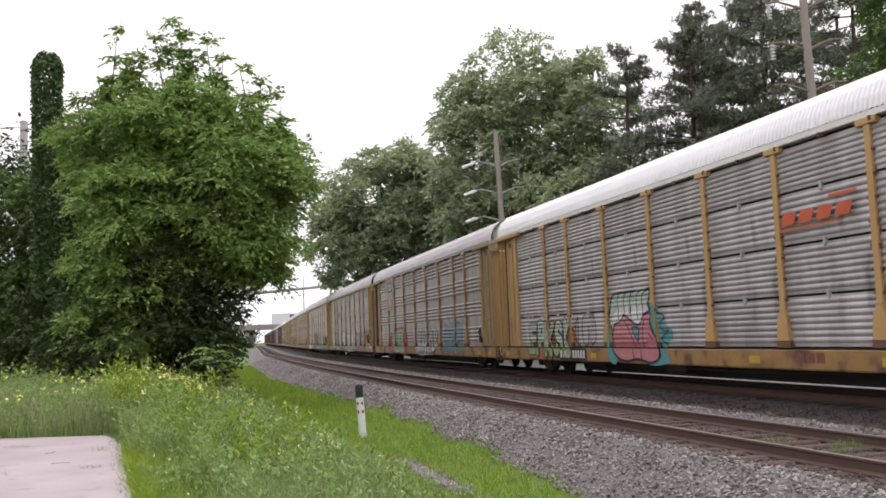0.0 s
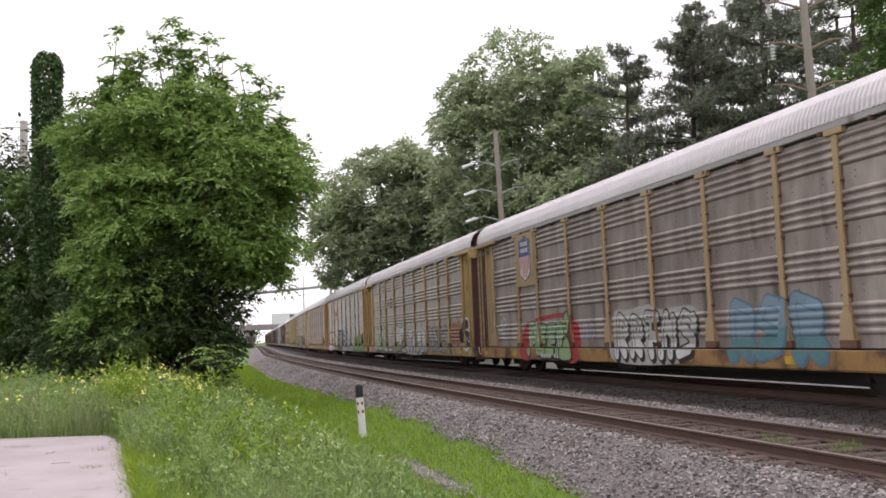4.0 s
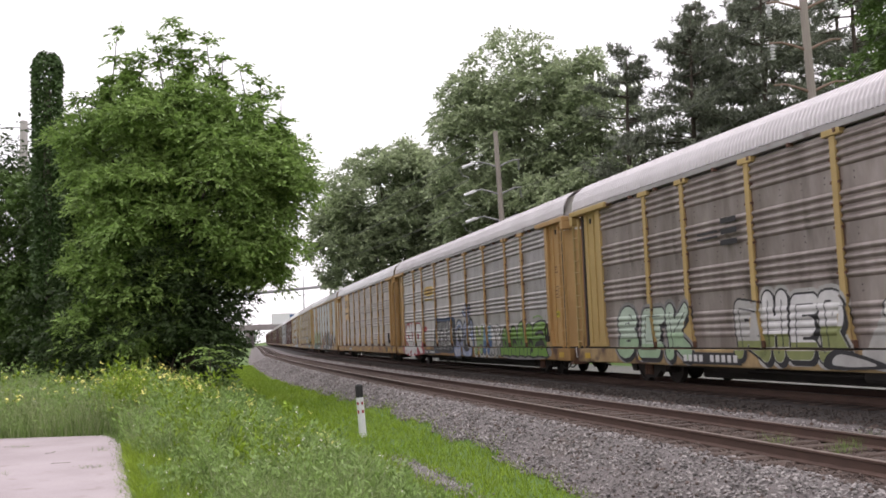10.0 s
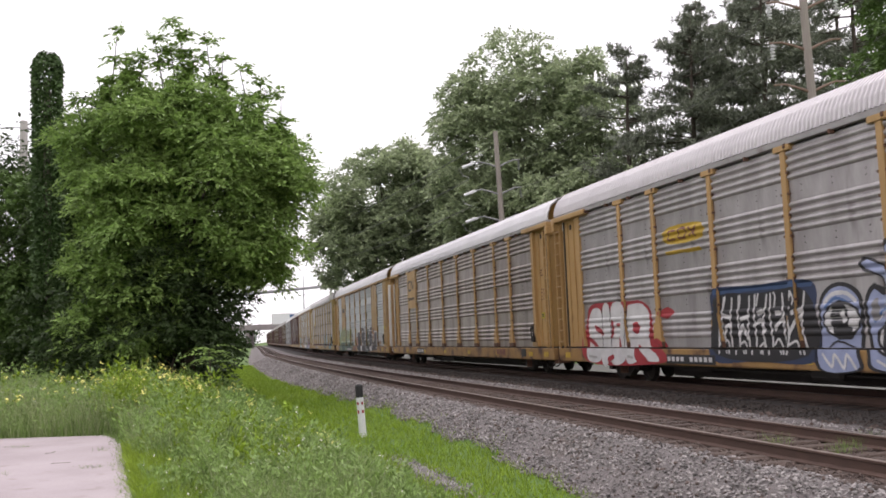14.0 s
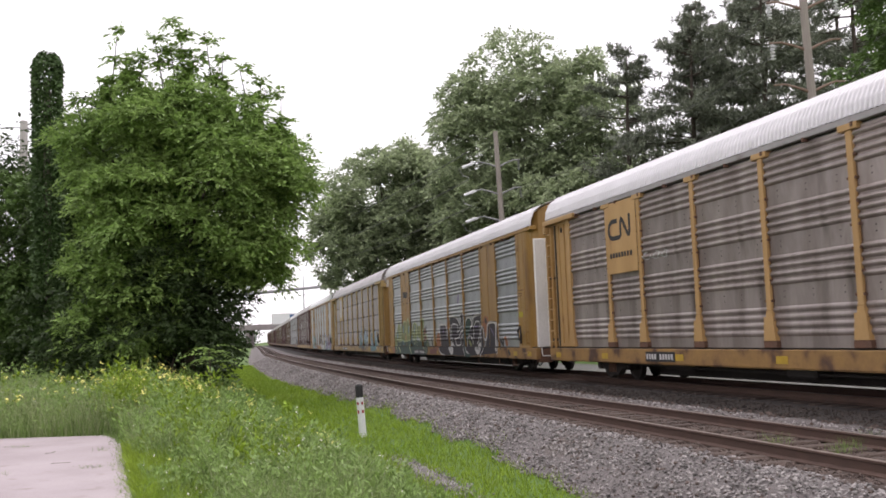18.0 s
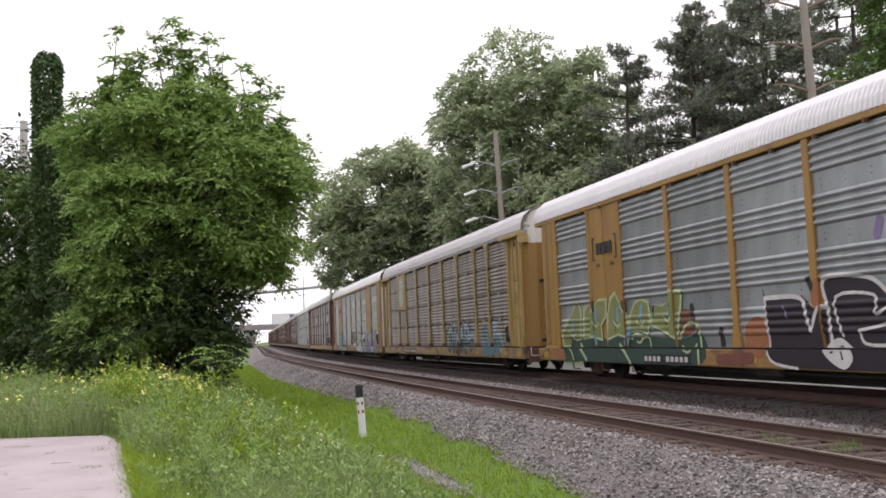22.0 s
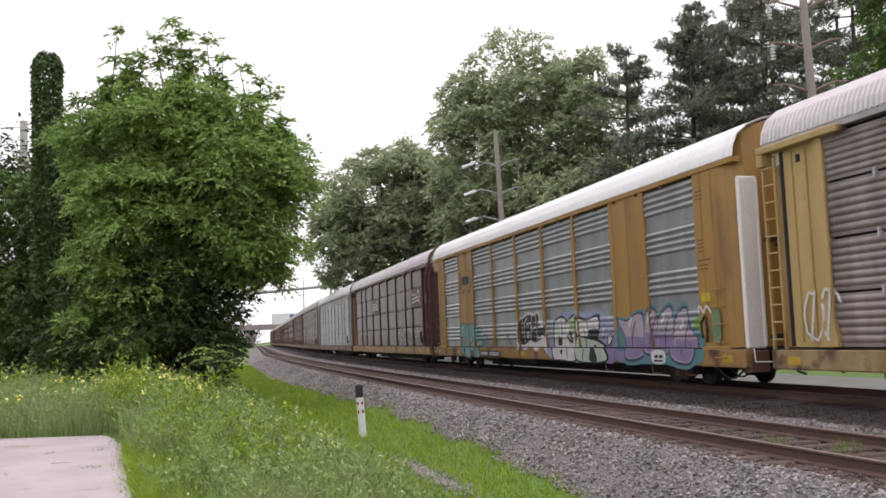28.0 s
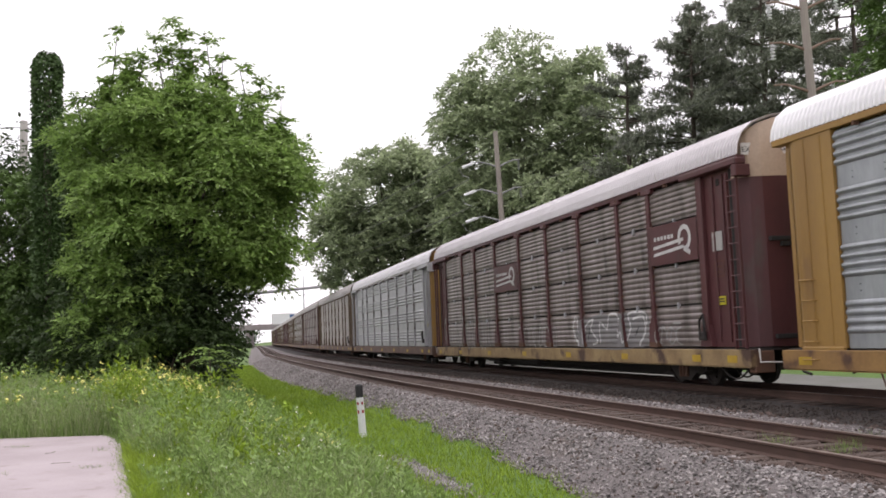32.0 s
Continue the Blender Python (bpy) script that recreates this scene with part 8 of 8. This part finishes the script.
broad_tree("tree", "green tree beside the ivy-clad pole", -18.4, 41, [(0, 0, 5.2, 3.0, 2.4, 4.2), (-2.8, 0, 4.6, 2.6, 2.2, 3.8), (2.4, 0, 4.0, 2.2, 2.0, 3.6), (0.3, 0, 2.0, 4.5, 2.0, 2.2)], 7, 0.18, 12, boughs=330, radius=0.75, sprays=28, leaflets=9, leaf=0.2, spray_len=0.4, material="leaf_mid")
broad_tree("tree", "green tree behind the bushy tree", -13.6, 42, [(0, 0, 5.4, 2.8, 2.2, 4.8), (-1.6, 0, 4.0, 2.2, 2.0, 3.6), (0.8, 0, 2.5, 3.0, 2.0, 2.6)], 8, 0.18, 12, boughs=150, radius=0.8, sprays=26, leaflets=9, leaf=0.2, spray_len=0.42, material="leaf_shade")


def sumac():
    x, y = -7.35, 30.2
    z = float(ground_z(x, y))
    t = thing("sumac_plant", "young green sumac plant with long feathery leaves", "plant", at=pose(x, y, z))
    part("stem", Soup().tube([(0, 0, 0), (0.03, 0, 0.9), (0, 0.02, 1.75)], [0.03, 0.024, 0.014], 6).mesh("stem", M["bark"]), t)
    for k in range(9):
        a = k * 2.4
        d = Vector((math.cos(a), math.sin(a), 0))
        pts = [Vector((0, 0, 1.3 + 0.06 * k)) + d * (0.9 * u) + Vector((0, 0, 0.35 * u - 0.45 * u * u)) for u in np.linspace(0, 1, 9)]
        cs, ax = [], []
        for i, p in enumerate(pts[1:]):
            for sg in (-1, 1):
                cs.append(p)
                ax.append(unit(np.array(d.cross(Vector((0, 0, 1))) * sg + d * 0.4 + Vector((0, 0, -0.2)))))
        part("frond", leaf_cloud(np.array([tuple(c) for c in cs]), np.array(ax), np.full(len(cs), 0.22), np.full(len(cs), 0.07), "leaf_bright", "frond"), t)


sumac()


def ivy_pole():
    x, y = -14.9, 36.5
    z = float(ground_z(x, y))
    t = thing("ivy_clad_pole", "tall wooden pole wholly overgrown with dark ivy", "pole", at=pose(x, y, z))
    part("pole", Soup().tube([(0, 0, 0), (0, 0, 12.2)], [0.18, 0.13], 12).mesh("pole", M["pole_wood"]), t)
    n = 21000
    h = rng.uniform(0.2, 13.2, n)
    a = rng.uniform(0, 6.283, n)
    lump = np.array([noise.noise(Vector((math.cos(q) * 1.1, math.sin(q) * 1.1, v * 0.7))) for q, v in zip(a, h)])
    r = (0.46 + 0.12 * lump + rng.normal(0, 0.05, n)) * np.where(h > 12.75, np.sqrt(np.clip((13.3 - h) / 0.55, 0, 1)), 1)
    c = np.stack([r * np.cos(a), r * np.sin(a), h], 1)
    ax = unit(np.stack([np.cos(a) * 0.6, np.sin(a) * 0.6, np.full(n, -0.6)], 1) + rng.normal(0, 0.4, (n, 3)))
    L = rng.uniform(0.09, 0.16, n)
    part("ivy", leaf_cloud(c, ax, L, L * 0.85, "leaf_ivy", "ivy"), t, "dark green ivy leaves")


ivy_pole()


def pale_pole():
    x, y = -19.6, 45.0
    z = float(ground_z(x, y))
    t = thing("utility_pole", "pale wooden utility pole among the trees", "utility pole", "utility poles", at=pose(x, y, z, 0, 0.6, 0))
    part("shaft", Soup().tube([(0, 0, 0), (0, 0, 12.6)], [0.21, 0.17], 14).mesh("shaft", M["pole_white"]), t)
    part("bracket", Soup().tube([(0, 0, 12.0), (-0.25, 0, 11.9), (-0.3, 0, 11.3), (-0.1, 0, 10.6)], 0.02, 6).mesh("bracket", M["steel_grey"]), t)
    w = thing("overhead_wire", "thin overhead wire from the pale pole", "wire", "overhead wires")
    part("strand", Soup().tube([(x + (-12) * u, y - 6 * u, z + 12.3 + 1.6 * u - 3.0 * u * (1 - u)) for u in np.linspace(0, 1, 14)], 0.02, 5).mesh("strand", M["wire"]), w)


pale_pole()

# trees added behind the bushy tree, mostly unseen, to darken the far cars' sides
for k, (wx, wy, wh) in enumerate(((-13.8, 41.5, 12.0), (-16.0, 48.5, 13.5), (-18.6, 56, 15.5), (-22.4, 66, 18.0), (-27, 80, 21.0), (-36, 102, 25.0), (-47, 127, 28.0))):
    broad_tree("tree", "added dark green tree that screens sky light from the train", wx, wy, [(0, 0, wh * 0.6, 2.6, 3.6, wh * 0.4), (-3.0, 1, wh * 0.5, 3.0, 3.4, wh * 0.42), (-0.5, 0, wh * 0.22, 1.7, 3.4, wh * 0.22)], wh, 0.25, 6, boughs=64, radius=1.1, sprays=(44, 44, 40, 30, 16, 16, 16)[k], leaflets=5, leaf=(0.24, 0.24, 0.28, 0.34, 0.5, 0.5, 0.5)[k], spray_len=0.6, material="leaf_shade")

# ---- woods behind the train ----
broad_tree("tree", "tall broad-crowned green tree behind the train", 6.3, 76, [(0, 0, 18.5, 5.2, 4.5, 5.6), (-2.2, 0, 14.5, 4.6, 4.2, 5.2), (3.4, 0, 15.0, 4.2, 4.2, 5.0), (0.5, 0, 10.0, 6.2, 4.5, 5.0), (-3.6, 0, 18.8, 2.6, 2.4, 2.8), (2.6, 0, 20.2, 2.6, 2.4, 2.6), (-1.5, 0, 20.6, 3.0, 2.6, 2.8)], 20, 0.45, 30, boughs=400, radius=1.2, sprays=34, leaflets=7, leaf=0.34, spray_len=0.6, material="leaf_hazy")
broad_tree("tree", "spreading green tree behind the train", -4.9, 92, [(0, 0, 14.6, 5.8, 4.5, 5.2), (-3.7, 0, 11.0, 3.2, 3.2, 4.2), (4.6, 0, 13.2, 4.4, 4.0, 5.4), (1.0, 0, 10.6, 5.4, 4.5, 3.8), (1.0, 0, 18.0, 2.6, 2.4, 2.2), (-4.9, 0, 10.6, 1.7, 1.7, 2.2)], 16, 0.5, 28, boughs=320, radius=1.2, sprays=44, leaflets=7, leaf=0.37, spray_len=0.65, material="leaf_hazy")
broad_tree("tree", "slender green tree beside the pines", 11.8, 72, [(0, 0, 15.5, 2.6, 2.4, 5.2), (-0.6, 0, 10.0, 3.8, 3.2, 5.0), (0.6, 0, 19.0, 1.4, 1.3, 2.6)], 18, 0.3, 16, boughs=80, radius=1.2, sprays=40, leaflets=7, leaf=0.34, spray_len=0.5, material="leaf_hazy")
broad_tree("tree", "green tree in front of the woods", 8.9, 67, [(0, 0, 8.6, 3.4, 3.0, 3.6), (1.5, 0, 6.5, 3.2, 3.0, 3.4)], 9, 0.22, 12, boughs=50, radius=1.2, sprays=40, leaflets=7, leaf=0.32, spray_len=0.5, material="leaf_hazy")
broad_tree("tree", "bright green tree at the edge of the pines", 21.9, 44, [(0, 0, 13.0, 2.3, 2.2, 3.0), (0.9, 0, 10.2, 2.6, 2.2, 3.4), (0.6, 0, 15.2, 1.9, 1.8, 2.2)], 13, 0.2, 12, boughs=80, radius=0.85, sprays=32, leaflets=9, leaf=0.24, spray_len=0.45, material="leaf_mid")
broad_tree("tree", "low green tree under the pines", 13.0, 58, [(0, 0, 8.4, 2.6, 2.2, 2.2), (2.6, 0, 8.9, 1.6, 1.5, 1.5)], 8, 0.15, 8, boughs=32, radius=1.0, sprays=30, leaflets=7, leaf=0.28, spray_len=0.45, material="leaf_hazy")
broad_tree("tree", "dark green tree in the woods behind the train", 12.5, 84, [(0, 0, 10.5, 5.0, 3.5, 6.5), (6.0, 0, 8.5, 5.0, 3.5, 5.5), (-5.5, 0, 8.5, 5.0, 3.5, 6.0)], 14, 0.35, 14, boughs=110, radius=1.5, sprays=28, leaflets=7, leaf=0.42, spray_len=0.6, material="leaf_shade")


def pine(x, y, h, reach, seed, first=0.32):
    r = np.random.default_rng(seed)
    z = float(ground_z(x, y)) - 0.05
    t = thing("pine_tree", "tall dark green pine tree with open layered branches", "pine tree", "pines behind the train", at=pose(x, y, z))
    part("trunk", Soup().tube([(0.1 * math.sin(k), 0.1 * math.cos(2 * k), h * k / 8) for k in range(9)], [0.34 * (1 - 0.9 * k / 8) for k in range(9)], 8).mesh("trunk", M["bark"], True), t)
    cs, axs = [], []
    u = first
    while u < 0.985:
        prof = reach * min(1.0, (1.03 - u) / 0.42) ** 0.8 * (0.55 + 0.45 * min(1.0, (u - first) / 0.15 + 0.4))
        for _ in range(r.integers(5, 7)):
            a = r.uniform(0, 6.283)
            L = prof * r.uniform(0.55, 1.15)
            rise = r.uniform(0.0, 0.16) + 0.5 * max(0, u - 0.8)
            p0 = np.array([0, 0, h * (u + r.uniform(-0.012, 0.012))])
            d = np.array([math.cos(a), math.sin(a), 0])
            pts = [p0 + d * L * w + np.array([0, 0, L * (rise * w + 0.12 * w * w)]) for w in np.linspace(0, 1, 5)]
            part("branch", Soup().tube([tuple(p) for p in pts], [0.06, 0.05, 0.04, 0.025, 0.01], 5).mesh("branch", M["bark"]), t)
            n = max(8, int(L * 14))
            w = r.uniform(0.28, 1.03, n)
            side = np.cross(d, [0, 0, 1.0])
            c = p0 + d * (L * w)[:, None] + side * (r.normal(0, 0.24, n) * L * w * 0.9)[:, None] + np.array([0, 0, 1.0]) * (L * (rise * w + 0.12 * w * w) + r.normal(0.06, 0.12, n))[:, None]
            k = 10
            cc = np.repeat(c, k, 0)
            ax = unit(np.repeat((d * 0.6 + np.array([0, 0, 0.35]))[None], n * k, 0) + r.normal(0, 0.75, (n * k, 3)))
            cs.append(cc)
            axs.append(ax)
        u += r.uniform(0.062, 0.095) * (0.6 if u > 0.76 else 1.0)
    cs, axs = np.concatenate(cs), np.concatenate(axs)
    L = r.uniform(0.24, 0.46, len(cs))
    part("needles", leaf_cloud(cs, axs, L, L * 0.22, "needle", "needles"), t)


for k, (px, py, ph, pr) in enumerate(((12.7, 64, 20.0, 4.2), (16.3, 61, 20.4, 4.9), (18.4, 66, 22.2, 4.4), (20.3, 59, 23.0, 5.0), (22.6, 64, 26.0, 4.6), (25.6, 58, 24.4, 4.2), (28.0, 66, 26.5, 4.6), (19.8, 72, 25.0, 4.2), (30.5, 60, 24.0, 5.0), (25.5, 76, 28.0, 4.6))):
    pine(px, py, ph, pr, 40 + k)
# ---- power line and distance ----
def line_pole(x, y, h, arms, lean, label, hanging):
    z = float(ground_z(x, y))
    t = thing("power_pole", label, "power pole", "power poles", at=pose(x, y, z, 0, lean, 0))
    part("shaft", Soup().tube([(0, 0, 0), (0, 0, h)], [0.21, 0.15], 14).mesh("shaft", M["pole_wood"]), t)
    for za in arms:
        for sg, L in ((-1, 1.55), (1, 1.45)):
            pts = [(0, 0, za - 0.35), (sg * L * 0.35, 0, za - 0.12), (sg * L * 0.7, 0, za + 0.06), (sg * L, 0, za + 0.05)]
            arm = part("arm", Soup().tube(pts, [0.07, 0.055, 0.045, 0.04], 8).mesh("arm", M["arm_wood" if hanging else "steel_grey"]), t)
            if hanging and (za == arms[0] or (za == arms[1] and sg < 0)):
                for k in range(5):
                    part("insulator", Soup().tube([(sg * (L - 0.08), 0, za - 0.02 - 0.14 * k), (sg * (L - 0.08), 0, za - 0.06 - 0.14 * k), (sg * (L - 0.08), 0, za - 0.10 - 0.14 * k)], [0.05, 0.115, 0.09], 10).mesh("insulator", M["insulator"]), arm)
            elif hanging:
                pass
            elif sg < 0:
                part("insulator", Soup().tube([(-L + 0.1, 0, za + 0.0), (-L - 0.15, 0, za - 0.04), (-L - 0.75, 0, za - 0.22)], [0.03, 0.10, 0.10], 10).mesh("insulator", M["insulator"]), arm)
                part("jumper", Soup().tube([(-L - 0.75, 0, za - 0.22), (-L - 0.95, 0, za - 0.32), (-L - 0.75, 0, za - 0.75), (-L - 0.3, 0, za - 0.95)], 0.025, 6).mesh("jumper", M["steel_grey"]), arm)
            else:
                for k in range(4):
                    part("insulator", Soup().tube([(L - 0.1, 0, za - 0.05 - 0.15 * k), (L - 0.1, 0, za - 0.16 - 0.15 * k)], [0.07, 0.04], 8).mesh("insulator", M["steel_grey"]), arm)
    return z


line_pole(4.1, 62.0, 15.0, (13.0, 11.2, 9.45), -1.6, "weathered wooden power pole with upswept steel arms", False)
line_pole(15.9, 40.0, 17.2, (14.9, 13.15, 11.35), -1.2, "weathered wooden power pole with curved brown arms", True)


def wire(p, q, sag, r=0.018):
    w = thing("overhead_wire", "thin grey overhead power line wire", "wire", "overhead wires")
    P, Q = Vector(p), Vector(q)
    part("strand", Soup().tube([P.lerp(Q, u) - Vector((0, 0, 4 * sag * u * (1 - u))) for u in np.linspace(0, 1, 24)], r, 5).mesh("strand", M["wire"]), w)


for za, zb in ((13.2, 14.0), (11.4, 12.2), (9.6, 10.4)):
    wire((4.1 - 2.3, 62, za), (-33, 150, zb + 1.5), 1.6, 0.022)
    wire((15.9 - 1.45, 40, za + 1.4), (4.1 + 1.3, 62, za - 0.6), 0.5, 0.014)


def signal_bridge():
    y = 132.0
    t = thing("signal_bridge", "thin dark steel signal bridge over the tracks", "signal bridge", at=pose(0, y, 0))
    part("boom", Soup().tube([(-30, 0, 7.9), (-12.0, 0, 9.0)], 0.2, 10).mesh("boom", M["steel_grey"]), t)
    for x, z in ((-29.5, 7.9), (-12.2, 9.0)):
        g = float(ground_z(x, y))
        part("mast", Soup().tube([(x, 0, g), (x, 0, z + 0.3)], 0.2, 10).mesh("mast", M["steel_grey"]), t)


signal_bridge()


def billboard():
    x, y = -70.5, 425.0
    z = float(ground_z(x, y))
    t = thing("billboard", "white roadside billboard with a small blue mark", "billboard", at=pose(x, y, z, 0, 0, 4))
    part("board", Soup().box(-5.3, 5.3, -0.3, 0.3, 9.4, 14.2, 0, 0.05).mesh("board", M["pole_white"]), t)
    part("poster", Soup().box(-5.1, 5.1, -0.34, -0.30, 9.7, 14.0).mesh("poster", M["insulator"]), t)
    part("blue_panel", Soup().box(2.6, 4.4, -0.38, -0.34, 11.2, 13.6).mesh("blue_panel", M["g_blue"]), t)
    part("catwalk", Soup().box(-5.3, 5.3, -1.1, -0.4, 8.9, 9.15).mesh("catwalk", M["steel_grey"]), t)
    for px in (-3, 3):
        part("leg", Soup().tube([(px, 0.2, 0), (px, 0.2, 10)], 0.3, 10).mesh("leg", M["steel_grey"]), t)


billboard()


def overpass():
    y = 445.0
    t = thing("road_overpass", "pale concrete road overpass across the railway", "bridge", at=pose(0, y, 0, 0, 0, -6))
    part("deck", Soup().box(-190, -50, -5, 5, 7.2, 8.6, 0, 0.1).mesh("deck", M["concrete"]), t)
    for sy in (-5.1, 5.1):
        part("parapet", Soup().box(-190, -50, sy - 0.15, sy + 0.15, 8.6, 9.7, 0, 0.03).mesh("parapet", M["concrete"]), t)
    for px in (-160, -135, -92, -68):
        part("pier", Soup().box(px - 0.8, px + 0.8, -4, 4, -1.5, 7.2, 0, 0.1).mesh("pier", M["concrete"]), t)


overpass()
x, y = -37.0, 255.0
mast = thing("radio_mast", "thin grey mast standing beyond the train", "mast", at=pose(x, y, float(ground_z(x, y))))
part("shaft", Soup().tube([(0, 0, 0), (0, 0, 19.0)], [0.22, 0.10], 8).mesh("shaft", M["steel_grey"]), mast)
part("antenna", Soup().tube([(-0.5, 0, 14), (0.5, 0, 14)], 0.08, 6).mesh("antenna", M["steel_grey"]), mast)
# far woods along the horizon
for k, (fx, fy, fw, fh) in enumerate(((-150, 470, 60, 14), (-235, 440, 60, 15), (-145, 600, 50, 13), (-40, 480, 60, 14), (40, 420, 60, 16), (-70, 150, 14, 8))):
    z = float(ground_z(fx, fy)) if fy < 200 else 0.0
    blobs = [(float(rng.uniform(-fw / 2, fw / 2)), float(rng.uniform(-6, 6)), fh * float(rng.uniform(0.35, 0.6)), fw / 7 + 1, 5, fh * 0.45) for _ in range(9)]
    big = fy > 200
    tagged(new("far_woods", leafy("far_woods", blobs, 70, 3.0 if big else 0.9, 16, 5, 1.5 if big else 0.4, 1.6 if big else 0.6, "leaf_shade")), "hazy green woods in the distance", "woods", kind="stuff").matrix_basis = pose(fx, fy, z)
# ---- motion ----
def car_pose(s):
    fx, fy = track(s + 10.0, 0.0)
    bx, by = track(s - 10.0, 0.0)
    return pose(float(fx + bx) / 2, float(fy + by) / 2, 0, 0, 0, math.degrees(math.atan2(float(fy - by), float(fx - bx))))


ROLLING = 10


def motions():
    times = [float(t) for t in range(0, 33)]
    for car in CARS:
        walk(car, [(t, car_pose(car["middle"] + travelled(t))) for t in times])
    # wheels roll, a row every 80 degrees of turn
    fine = np.linspace(0, 32, 3201)
    gone = np.array([travelled(float(t)) for t in fine[::20]])
    gone = np.interp(fine, fine[::20], gone) - gone[0]
    step = math.radians(80) * WHEEL_R
    marks_t = np.concatenate([np.interp(np.arange(0, gone[-1], step), gone, fine), [32.0]])
    rows = [(float(t), -math.degrees(float(np.interp(t, fine, gone)) / -WHEEL_R)) for t in marks_t]
    for w in WHEELS[: 4 * ROLLING]:
        x = w.matrix_basis.translation.x
        walk(w, [(t, pose(x, 0, WHEEL_R, 0, a, 0)) for t, a in rows])


motions()
